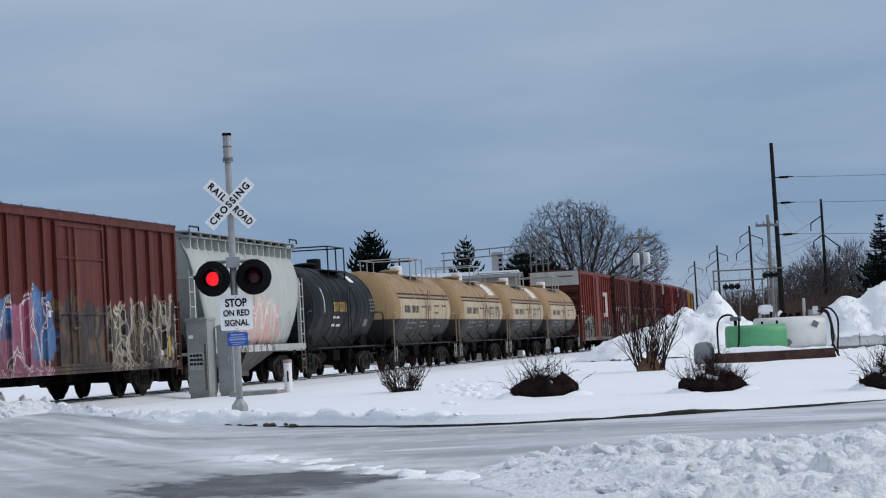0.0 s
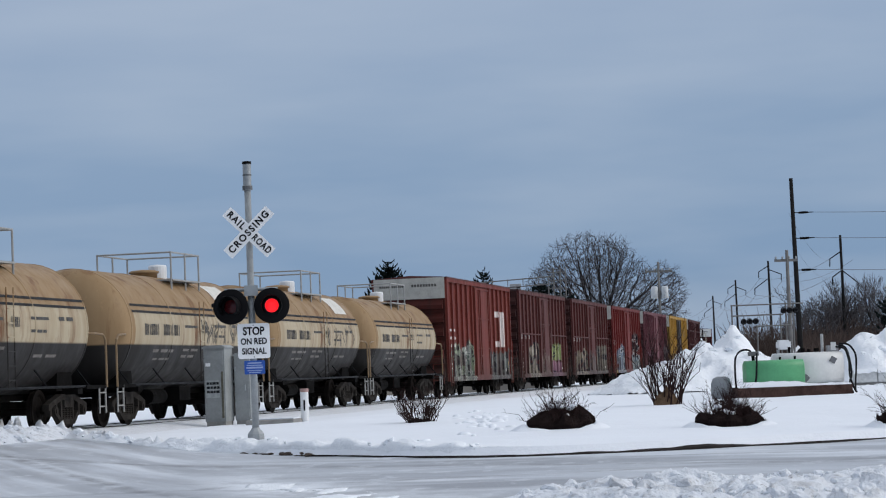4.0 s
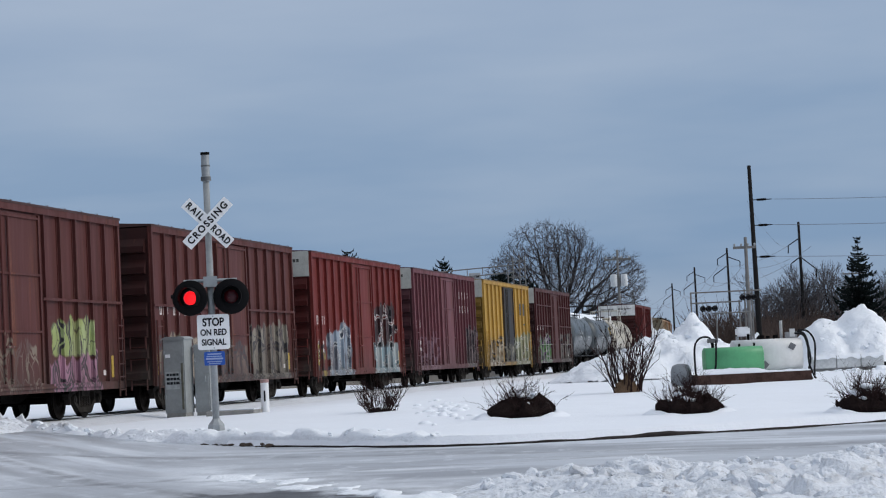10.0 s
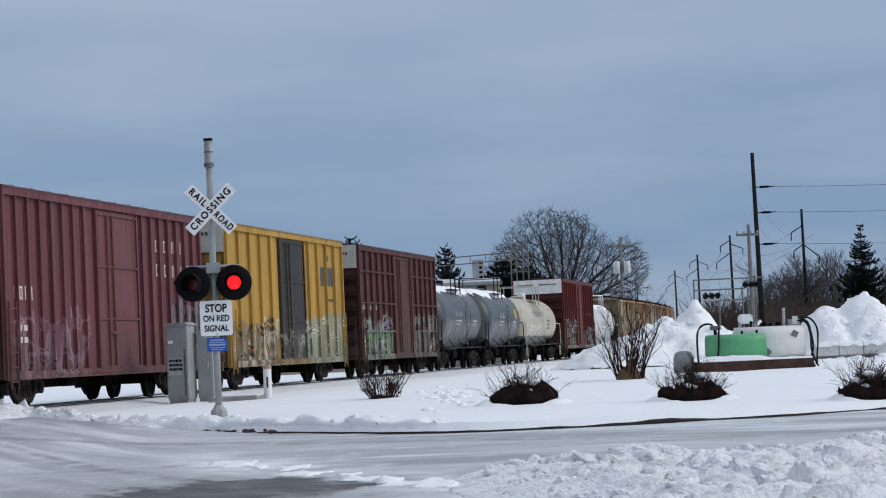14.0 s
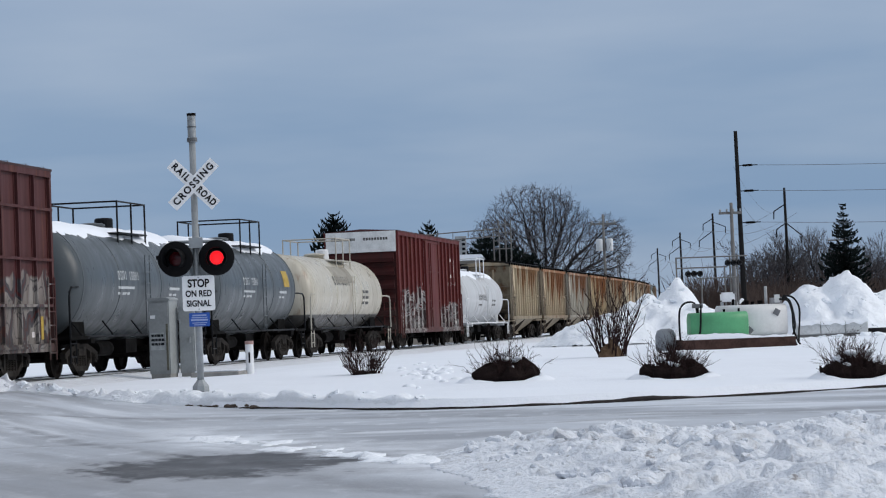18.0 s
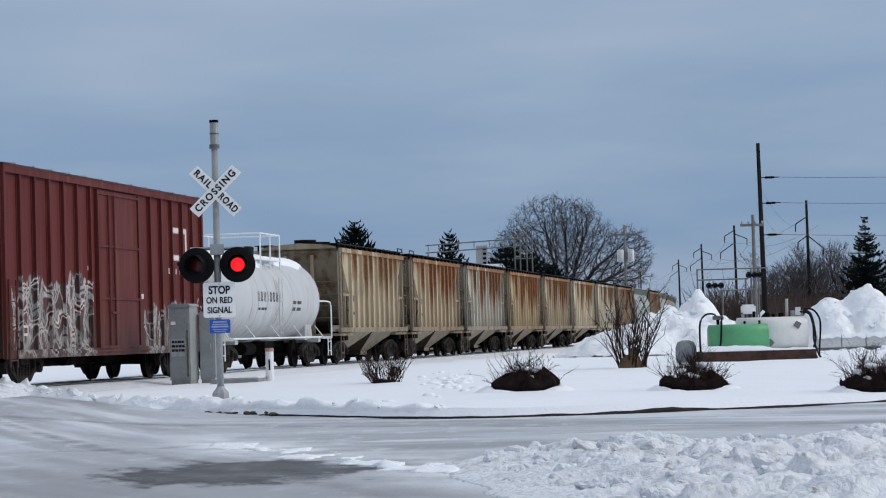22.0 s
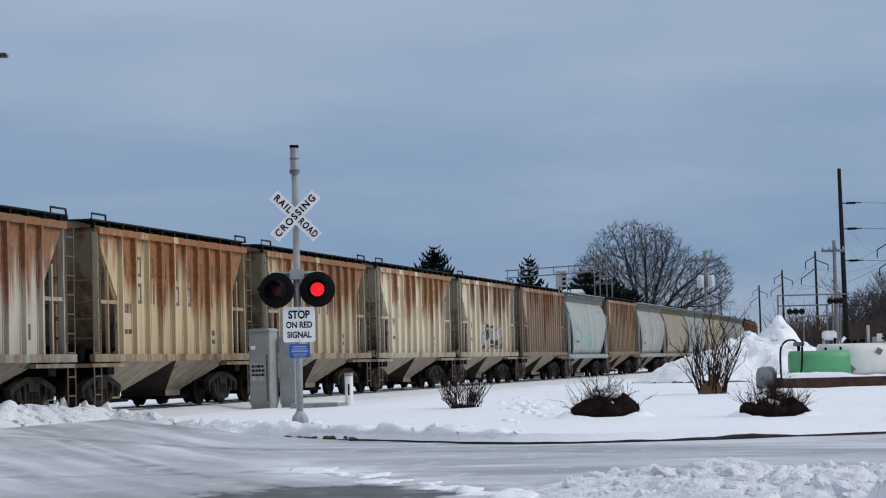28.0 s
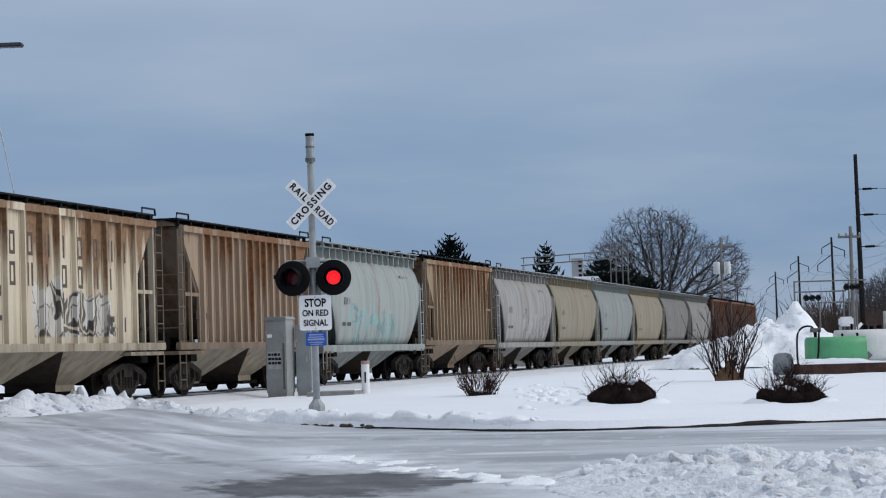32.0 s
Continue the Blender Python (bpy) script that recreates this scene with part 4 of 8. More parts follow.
def ribbed_hopper(s0, base, label, seed=0, length=10.1, rust=0.5, rust_col=(0.28, 0.10, 0.035), dirt=(0.20, 0.13, 0.07), ribs=13, slope_col=None, tags=(), top=4.2, letters=None):
    """A two-bay covered hopper with outside side posts."""
    car = begin_car("hopper_car", s0, s0 + length, label, "hopper car")
    h = length / 2
    mat = paint("hopper_paint_%d" % seed, car, base, dirt, 0.55, rust_col, rust, 0.65, None, None, tags, 0.3, True, sheet=((ribs - 1) / (length - 2.62), h - 1.31))
    mat2 = paint("hopper_end_paint_%d" % seed, car, tuple(k * 0.8 for k in base), dirt, 0.7, rust_col, rust * 0.5, 0.7, None, None, (), 0.75)
    # darker copy of the side paint: shade between cars, with soot, in its colour
    slope_shade = paint("hopper_slope_paint_%d" % seed, car, tuple(k * 0.55 for k in base), (0.06, 0.045, 0.033), 0.8, (0.12, 0.06, 0.032), 0.4, 0.8, None, None, (), 0.9)
    zs = 1.55
    for s in (-1, 1):
        bm = bmesh.new()
        prism(bm, [(-h + 1.25, zs), (h - 1.25, zs), (h - 1.25, 2.72), (h, top - 0.12), (h, top), (-h, top), (-h, top - 0.12), (-h + 1.25, 2.72)], s * 1.38 - 0.02, s * 1.38 + 0.02)
        part("side_panel", bm, mat, car)
        bm = bmesh.new()
        a, b2 = min(s * 1.40, s * 1.5), max(s * 1.40, s * 1.5)
        box(bm, -h - 0.02, h + 0.02, a, b2, top - 0.14, top)
        part("top_chord", bm, mat, car)
        part("side_sill", cube(-h - 0.45, h + 0.45, a, b2, zs - 0.14, zs + 0.02), mat2, car)
    first = None
    for s in (-1, 1):
        for i in range(ribs):
            x = -h + 1.31 + (length - 2.62) * i / (ribs - 1)
            at = pose(x, -1.4, zs) if s < 0 else pose(x, 1.4, zs, 0, 0, 180)
            if first is None:
                bm = bmesh.new()
                prism(bm, [(-0.10, 0), (0.10, 0), (0.05, 0.0), (0.05, 0.0)][:2] + [(0.07, top - zs - 0.12), (-0.07, top - zs - 0.12)], -0.015, 0)
                box(bm, -0.045, 0.045, -0.11, 0, 0.0, top - zs - 0.12)
                first = part("post", bm, mat, car, "", at)
            else:
                again(first, at, car)
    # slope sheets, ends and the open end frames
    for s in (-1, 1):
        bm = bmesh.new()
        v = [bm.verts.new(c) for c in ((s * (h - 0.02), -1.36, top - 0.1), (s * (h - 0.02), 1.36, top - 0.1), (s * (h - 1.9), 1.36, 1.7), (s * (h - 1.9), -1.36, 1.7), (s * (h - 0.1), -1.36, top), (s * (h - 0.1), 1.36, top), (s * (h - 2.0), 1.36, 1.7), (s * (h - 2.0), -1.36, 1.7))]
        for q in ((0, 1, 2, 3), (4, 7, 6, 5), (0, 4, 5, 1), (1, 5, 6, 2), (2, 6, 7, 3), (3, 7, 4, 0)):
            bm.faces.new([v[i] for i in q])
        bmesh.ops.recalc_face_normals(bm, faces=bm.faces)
        part("slope_sheet", bm, slope_shade, car)
        bm = bmesh.new()
        for y in (-1.38, 1.38):
            box(bm, s * (h - 0.02) - 0.06, s * (h - 0.02) + 0.06, y - 0.06, y + 0.06, 1.4, top - 0.1)
        for x in (h - 0.62, h - 1.2):
            box(bm, s * x - 0.04, s * x + 0.04, -1.42, -1.36, 1.4, 4.0 - (h - x) * 1.05)
        box(bm, min(s * (h - 1.2), s * h), max(s * (h - 1.2), s * h), -1.41, -1.37, 2.62, 2.70)
        for y in (-0.45, 0.45):
            box(bm, s * (h - 0.05) - 0.05, s * (h - 0.05) + 0.05, y - 0.05, y + 0.05, 1.4, top - 0.2)
        part("end_post", bm, mat2, car)
        iron = part("grab_iron", tube(bmesh.new(), [(0, -1.36, 0), (0, 1.36, 0)], 0.022, 5), LADDER_BROWN, car, "", pose(s * (h + 0.02), 0, 1.9))
        for z in (2.3, 2.65, 3.1):
            again(iron, pose(s * (h + 0.02), 0, z), car)
        bm = cube(min(s * (h - 1.6), s * (h + 0.45)), max(s * (h - 1.6), s * (h + 0.45)), -1.45, 1.45, 1.30, 1.38)
        part("end_platform", bm, mat2, car)
        ladder(car, s * (h + 0.2), -1.47, 1.4, top - 0.1, 7, LADDER_BROWN, 0.42, thick=0.018)
    # two bays of slanting outlet hoppers
    sl = paint("hopper_bay_paint_%d" % seed, car, slope_col or tuple(min(0.6, k * 1.1 + 0.04) for k in base), dirt, 0.3, rust_col, 0.2, 0.7, None, None, (), 0.4)
    for c in (-h * 0.40, h * 0.40):
        bm = bmesh.new()
        w = h * 0.40
        rings = []
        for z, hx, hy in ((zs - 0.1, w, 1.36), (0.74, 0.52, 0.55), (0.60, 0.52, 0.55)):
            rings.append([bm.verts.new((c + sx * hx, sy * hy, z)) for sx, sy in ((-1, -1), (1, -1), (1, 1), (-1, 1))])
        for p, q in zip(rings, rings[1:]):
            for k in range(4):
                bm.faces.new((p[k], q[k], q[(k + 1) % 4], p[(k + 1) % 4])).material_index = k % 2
        bm.faces.new(rings[-1])
        bmesh.ops.recalc_face_normals(bm, faces=bm.faces)
        part("outlet_hopper", bm, (sl, BAY_SHADE_GRIME), car)
        part("outlet_gate", cube(c - 0.62, c + 0.62, -0.7, 0.7, 0.53, 0.61), STEEL_DARK, car)
    finish_hopper(car, h, top, mat2)
    if letters:
        for rows, mt in letters:
            bars(car, -1.402, rows, mt)
    return car


def finish_hopper(car, h, top, mat, board=BLACK_RAIL):
    # roof with its hatches and the raised running boards
    bm = bmesh.new()
    prof = [(-1.42, top), (-1.0, top + 0.13), (0, top + 0.2), (1.0, top + 0.13), (1.42, top)]
    a = [bm.verts.new((-h, y, z)) for y, z in prof]
    b = [bm.verts.new((h, y, z)) for y, z in prof]
    bm.faces.new(a)
    bm.faces.new(b[::-1])
    for k in range(5):
        bm.faces.new((a[k], b[k], b[(k + 1) % 5], a[(k + 1) % 5]))
    bmesh.ops.recalc_face_normals(bm, faces=bm.faces)
    part("roof", bm, mat, car)
    hatch = part("roof_hatch", tube(bmesh.new(), [(0, 0, 0.15), (0, 0, 0.34)], 0.38, 12), STEEL_DARK, car, "", pose(-h * 0.8, 0, top))
    for i in range(1, 5):
        again(hatch, pose(-h + 2 * h * (i + 0.5) / 5, 0, top), car)
    for s in (-1, 1):
        bm = cube(-h - 0.25, h + 0.25, min(s * 0.85, s * 1.42), max(s * 0.85, s * 1.42), top + 0.13, top + 0.16)
        part("running_board", bm, board, car)
        sup = part("board_support", cube(-0.03, 0.03, -0.04, 0.04, -0.02, 0.13), board, car, "", pose(-h, s * 1.34, top))
        for i in range(1, 13):
            again(sup, pose(-h + h * i / 6, s * 1.34, top), car)
        bm = bmesh.new()
        tube(bm, [(s * (h - 0.6), -1.4, top + 0.14), (s * (h - 0.6), -1.4, top + 0.27), (s * (h + 0.2), -1.4, top + 0.27), (s * (h + 0.25), -1.4, top + 0.14)], 0.022, 6)
        part("roof_grab", bm, BLACK_RAIL, car)
    bm = bmesh.new()
    box(bm, -h - 0.5, h + 0.5, -0.28, 0.28, 1.06, 1.34)
    for s in (-1, 1):
        box(bm, s * (h - 0.7) - 0.2, s * (h - 0.7) + 0.2, -1.42, 1.42, 1.14, 1.34)
        tube(bm, [(s * (h - 0.4), -0.9, 1.6), (s * (h - 0.4), -0.1, 1.6)], 0.2, 10)
        ladder(car, s * (h + 0.2), -1.47, 0.55, 1.3, 2, LADDER_BROWN, 0.42, "x", "step", 0.018)
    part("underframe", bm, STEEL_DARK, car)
    couplers(car, h + 1.0)
    add_trucks(car, h - 0.95)


def curved_hopper(s0, base, label, seed=0, length=11.3, rust=0.1, tags=(), top=4.45, names=(), bay_col=None, fringe=True, dirt=(0.16, 0.14, 0.12), rust_col=(0.22, 0.10, 0.05), streak=0.45):
    """A covered hopper with smooth bowed sides."""
    car = begin_car("hopper_car", s0, s0 + length, label, "hopper car")
    h = length / 2
    mat = paint("bowed_hopper_paint_%d" % seed, car, base, dirt, streak, rust_col, rust, 0.5, None, None, tags, 0.35, False, 0.04)
    prof = [(1.45, 1.30), (1.7, 1.38), (2.2, 1.46), (2.8, 1.49), (3.3, 1.44), (top - 0.45, 1.30), (top - 0.15, 1.12), (top, 1.04)]
    for s in (-1, 1):
        bm = bmesh.new()
        cols = []
        nx = 24
        for i in range(nx + 1):
            u = i / nx
            col = []
            for z, y in prof:
                t = (z - 1.45) / (top - 1.45)
                cut = 1.35 * max(0, 1 - t / 0.62) ** 1.0 if t < 0.62 else 0.0
                hx = h - cut - 0.12 * max(0, t - 0.8) / 0.2
                col.append(bm.verts.new((-hx + 2 * hx * u, s * y, z)))
            cols.append(col)
        for p, q in zip(cols, cols[1:]):
            for k in range(len(prof) - 1):
                bm.faces.new((p[k], q[k], q[k + 1], p[k + 1]) if s < 0 else (p[k], p[k + 1], q[k + 1], q[k]))
        ret = bmesh.ops.extrude_face_region(bm, geom=list(bm.faces))
        bmesh.ops.translate(bm, verts=[g for g in ret["geom"] if isinstance(g, bmesh.types.BMVert)], vec=(0, -s * 0.04, 0))
        bmesh.ops.recalc_face_normals(bm, faces=bm.faces)
        part("side_panel", bm, mat, car, "", None, True)
        bm = bmesh.new()
        box(bm, -h - 0.45, h + 0.45, min(s * 1.32, s * 1.46), max(s * 1.32, s * 1.46), 1.27, 1.46)
        part("side_sill", bm, mat, car)
        if fringe:
            bm = bmesh.new()
            k = 17
            for i in range(k):
                x = -h + 0.2 + (2 * h - 0.4) * i / (k - 1)
                prism(bm, [(x - 0.03, top - 0.28), (x + 0.03, top - 0.28), (x + 0.03, top + 0.03), (x - 0.03, top + 0.03)], min(s * 1.08, s * 1.32), max(s * 1.08, s * 1.32))
            box(bm, -h, h, min(s * 1.22, s * 1.32), max(s * 1.22, s * 1.32), top, top + 0.04)
            part("roof_bracket", bm, mat, car)
    for s in (-1, 1):
        bm = bmesh.new()
        outer = [(s * (h - 0.1), y, z) for z, y in ((top, -1.02), (3.3, -1.42), (3.3, 1.42), (top, 1.02))]
        v = [bm.verts.new(c) for c in outer]
        bm.faces.new(v)
        w = [bm.verts.new(c) for c in ((s * (h - 0.1), -1.42, 3.3), (s * (h - 0.1), 1.42, 3.3), (s * (h - 1.9), 1.25, 1.5), (s * (h - 1.9), -1.25, 1.5))]
        bm.faces.new(w)
        ret = bmesh.ops.extrude_face_region(bm, geom=list(bm.faces))
        bmesh.ops.translate(bm, verts=[g for g in ret["geom"] if isinstance(g, bmesh.types.BMVert)], vec=(-s * 0.05, 0, 0))
        bmesh.ops.recalc_face_normals(bm, faces=bm.faces)
        part("slope_sheet", bm, mat, car)
        bm = bmesh.new()
        for y in (-1.4, 1.4):
            box(bm, s * (h + 0.05) - 0.05, s * (h + 0.05) + 0.05, y - 0.05, y + 0.05, 1.3, 3.3)
        box(bm, s * (h + 0.05) - 0.05, s * (h + 0.05) + 0.05, -1.4, 1.4, 3.2, 3.3)
        part("end_post", bm, mat, car)
        part("end_platform", cube(min(s * (h - 1.6), s * (h + 0.45)), max(s * (h - 1.6), s * (h + 0.45)), -1.42, 1.42, 1.24, 1.32), mat, car)
        ladder(car, s * (h + 0.25), -1.43, 0.8, 3.4, 7, mat, 0.40, thick=0.017)
    sl = paint("bowed_bay_paint_%d" % seed, car, bay_col or base, dirt, 0.5, rust_col, rust, 0.6, None, None, (), 0.4)
    for c in (-h * 0.38, h * 0.38):
        bm = bmesh.new()
        rings = []
        for z, hx, hy in ((1.46, h * 0.36, 1.28), (0.74, 0.52, 0.55), (0.60, 0.52, 0.55)):
            rings.append([bm.verts.new((c + sx * hx, sy * hy, z)) for sx, sy in ((-1, -1), (1, -1), (1, 1), (-1, 1))])
        for p, q in zip(rings, rings[1:]):
            for k in range(4):
                bm.faces.new((p[k], q[k], q[(k + 1) % 4], p[(k + 1) % 4])).material_index = k % 2
        bm.faces.new(rings[-1])
        bmesh.ops.recalc_face_normals(bm, faces=bm.faces)
        part("outlet_hopper", bm, (sl, BAY_SHADE_GRIME), car)
    finish_hopper(car, h - 0.1, top, mat, GALV)
    for rows, mt in names:
        bm = bmesh.new()
        zz, yy = [p[0] for p in prof], [p[1] for p in prof]
        for xa, xb, za, zb in blocks(rows):
            ya, yb = float(np.interp(za, zz, yy)) + 0.012, float(np.interp(zb, zz, yy)) + 0.012
            bm.faces.new([bm.verts.new(c) for c in ((xa, -ya, za), (xb, -ya, za), (xb, -yb, zb), (xa, -yb, zb))])
        part("lettering", bm, mt, car)["kind"] = "stuff"
    return car


RED = (0.165, 0.034, 0.025)
BROWN = (0.096, 0.030, 0.027)
MAROON = (0.152, 0.055, 0.066)
YELLOW = (0.44, 0.26, 0.055)
PALE = (0.42, 0.41, 0.37)
NUM = [(-6.6, -5.3, 2.65, 0.28, 4), (-6.4, -5.6, 2.0, 0.12, 3), (-6.4, -5.6, 1.75, 0.12, 3)]
REFLECT = [(-6.95, -6.78, 1.25, 0.55, 1), (6.5, 6.66, 1.25, 0.5, 1)]
DASHES = [(-6.4, -5.8, 1.62, 0.05, 1), (-6.4, -5.8, 1.45, 0.05, 1), (-0.6, 0.0, 3.0, 0.12, 1), (-0.6, -0.1, 2.8, 0.06, 1), (-0.6, 0.0, 2.66, 0.06, 1), (5.9, 6.4, 1.3, 0.12, 1), (-1.75, -1.6, 2.2, 0.14, 1), (2.0, 2.2, 2.3, 0.12, 1)]
NUM2 = [(-6.6, -5.7, 2.75, 0.26, 3), (-5.4, -4.7, 2.75, 0.26, 3), (-4.4, -3.7, 2.75, 0.26, 3), (-1.0, -0.3, 3.1, 0.16, 4), (-0.9, -0.2, 2.8, 0.1, 4), (-0.9, -0.2, 2.6, 0.1, 4)]

TAN_L = (0.305, 0.205, 0.112)
TAN_RAIL = simple("tan_rail_paint", (0.22, 0.145, 0.075), 0.5)
STRIPE_BLACK = simple("black_stripe", (0.03, 0.028, 0.028), 0.5, 0, 0.3, 3.0, 0.0)


def build_train():
    boxcar(45.1, (0.102, 0.024, 0.020), "rust-red boxcar with bright graffiti along its lower side", None, seed=1, tags=((-7.3, -1.7, 0.95, 2.5, (0.26, 0.07, 0.13), (0.30, 0.14, 0.21), 1, 3), (-7.3, -4.0, 1.75, 2.7, (0.06, 0.17, 0.34), (0.03, 0.05, 0.12), 23, 4), (-2.6, -1.4, 1.3, 2.6, (0.04, 0.10, 0.24), (0.06, 0.16, 0.33), 5, 4), (-1.3, 1.7, 0.95, 2.5, (0.125, 0.09, 0.05), (0.03, 0.022, 0.019), 4, 1), (1.8, 7.0, 0.9, 2.5, (0.125, 0.11, 0.085), (0.034, 0.029, 0.026), 6, 1), (1.9, 6.9, 1.0, 2.6, (0.50, 0.46, 0.39), (0.34, 0.29, 0.22), 2, 2)), names=((NUM + DASHES, BAR_PALE), (REFLECT, BAR_YELLOW)), top=4.44)
    curved_hopper(61.1, (0.42, 0.445, 0.43), "pale grey covered hopper with pink graffiti", 2, 10.7, 0.05, ((-1.9, 2.9, 1.45, 2.75, (0.58, 0.30, 0.27), (0.55, 0.38, 0.34), 3, 4), (2.4, 4.3, 1.45, 2.4, (0.34, 0.34, 0.33), (0.28, 0.28, 0.27), 24, 2), (-1.9, 2.0, 1.2, 1.5, (0.6, 0.6, 0.58), (0.56, 0.55, 0.53), 25, 0),), 4.25, (([(-3.5, -1.2, 3.0, 0.42, 6)], BAR_DARK), ([(-3.3, -2.3, 2.5, 0.16, 4), (-3.3, -2.4, 1.9, 0.1, 5), (-3.3, -2.4, 1.7, 0.1, 5)], BAR_DARK)), streak=0.08, bay_col=(0.22, 0.22, 0.21))
    tank_car(72.3, 83.9, (0.009, 0.0102, 0.013), "black tank car with yellow lettering and a top cage", None, 3, 1.36, 2.55, rust=-1.0, streak=0.3, dirt=(0.018, 0.0175, 0.018), cap=BLACK_RAIL, gloss=0.05, lettering=(([(-1.6, 0.3, 2.42, 0.30, 7)], BAR_YELLOW), ([(-1.6, -0.7, 2.2, 0.07, 5), (-1.6, -0.3, 1.95, 0.07, 5)], BAR_PALE), ([(2.2, 2.8, 3.42, 0.22, 1), (-2.85, -2.78, 2.35, 0.8, 1)], WHITE_PAINT), ([(2.9, 3.45, 1.95, 0.22, 1), (3.7, 4.4, 2.80, 0.06, 6), (3.7, 4.4, 2.68, 0.06, 5), (3.7, 4.4, 2.56, 0.06, 6), (3.7, 4.4, 2.44, 0.06, 5)], BAR_DIM)))
    for i, s in enumerate((84.9, 97.7, 110.4, 122.8)):
        tank_car(s, s + 12.8, TAN_L, "tan tank car, black below and striped, with a white dome", (2.2, (0.020, 0.0185, 0.018)), 10 + i, 1.42, 2.55, rail_h=0.54, middle=(2.98, (0.44, 0.375, 0.265), 4.9), stripe=(STRIPE_BLACK, 2.93, 3.08), patch=(2.6, 4.1, 30, 60, simple("white_patch_%d" % i, (0.66, 0.64, 0.58), 0.5)) if i in (1, 2) else None,
                 dirt=(0.20, 0.12, 0.06), hand_mat=TAN_RAIL, rail_mat=simple("cream_rail_%d" % i, (0.30, 0.30, 0.29), 0.5), cap=WHITE_PAINT, rust=0.25, soot=0.1, lettering=(([(-4.0, -2.9, 2.42, 0.26, 7), (-2.6, -1.3, 2.42, 0.26, 8), (-0.9, 0.1, 2.62, 0.06, 1), (0.5, 1.0, 2.5, 0.2, 5), (1.6, 2.6, 2.66, 0.06, 1), (1.6, 2.6, 2.4, 0.06, 6), (3.2, 4.1, 2.66, 0.08, 4)], BAR_DARK), ([(-3.2, -1.4, 2.02, 0.07, 6), (-3.0, -1.6, 1.84, 0.05, 6), (-0.9, 0.4, 2.05, 0.06, 3), (-0.9, 0.2, 1.9, 0.06, 3), (2.0, 3.4, 1.9, 0.06, 5)], BAR_DIM)), tagsp=((0.6, 4.2, 2.25, 2.85, (0.05, 0.045, 0.04), (0.05, 0.045, 0.04), 60 + i, 2),) if i in (1, 2) else ())
    w = ((([(-6.5, -5.4, 2.9, 0.1, 5), (-6.5, -5.2, 2.6, 0.1, 6), (-6.5, -5.4, 2.3, 0.1, 5)] + DASHES), BAR_PALE), (REFLECT, BAR_YELLOW))
    boxcar(136.5, RED, "rust-red boxcar with a white mark and a pale end band", PALE, seed=4, tags=((-6.6, -1.5, 0.95, 2.35, (0.16, 0.20, 0.17), (0.10, 0.09, 0.08), 5, 1), (-6.0, -1.5, 0.95, 2.35, (0.50, 0.50, 0.46), (0.30, 0.36, 0.24), 22, 2), (1.9, 6.9, 0.95, 2.15, (0.21, 0.23, 0.21), (0.12, 0.13, 0.12), 8, 1)), logo=line_mark(3.15, 2.35, 1.0, 1.38), names=w)
    boxcar(153.5, BROWN, "dull brown boxcar with faded grey graffiti", None, seed=5, tags=((-4.8, -1.5, 0.95, 2.5, (0.37, 0.33, 0.27), (0.24, 0.21, 0.16), 7, 0), (-1.2, 1.5, 1.0, 2.0, (0.22, 0.18, 0.14), (0.12, 0.08, 0.07), 33, 2), (2.6, 5.2, 1.75, 2.6, (0.30, 0.36, 0.13), (0.36, 0.42, 0.2), 8, 1), (2.4, 5.6, 0.95, 1.75, (0.42, 0.22, 0.30), (0.34, 0.17, 0.25), 21, 1)), belt=(2.95,), names=((NUM2 + DASHES, BAR_PALE), (REFLECT, BAR_YELLOW)))
    boxcar(170.5, BROWN, "dull brown boxcar with pale wide graffiti", None, seed=6, tags=((-6.9, -1.5, 0.95, 2.2, (0.34, 0.29, 0.23), (0.22, 0.19, 0.14), 9, 0), (-1.3, 1.7, 0.95, 2.0, (0.16, 0.11, 0.09), (0.10, 0.06, 0.055), 34, 0), (1.9, 6.6, 1.0, 2.6, (0.24, 0.22, 0.18), (0.18, 0.16, 0.13), 10, 1)), belt=(2.95,), names=((NUM2 + DASHES, BAR_PALE), (REFLECT, BAR_YELLOW)))
    boxcar(187.5, (0.150, 0.024, 0.021), "bright rust-red boxcar with black and blue graffiti", PALE, seed=7, tags=((-6.6, -5.4, 0.95, 2.0, (0.40, 0.30, 0.06), (0.10, 0.08, 0.06), 35, 0), (-5.2, -1.5, 0.95, 2.5, (0.26, 0.32, 0.38), (0.10, 0.12, 0.15), 11, 3), (1.9, 6.4, 0.95, 2.05, (0.38, 0.42, 0.42), (0.20, 0.32, 0.36), 12, 3), (2.2, 6.0, 1.9, 3.45, (0.012, 0.012, 0.014), (0.016, 0.016, 0.02), 13, 4)), names=((NUM + DASHES, BAR_PALE), (REFLECT, BAR_YELLOW)))
    boxcar(204.5, MAROON, "faded maroon boxcar with close-set ribs", PALE, seed=8, ribs=21, tags=((-6.4, -1.9, 1.0, 2.3, (0.30, 0.20, 0.24), (0.24, 0.14, 0.17), 26, 2), (4.6, 7.1, 1.0, 2.7, (0.24, 0.20, 0.20), (0.18, 0.15, 0.15), 14, 1)), names=((NUM + [(2.5, 5.9, 3.95, 0.3, 5), (2.5, 5.9, 3.35, 0.3, 5)], BAR_PALE),))
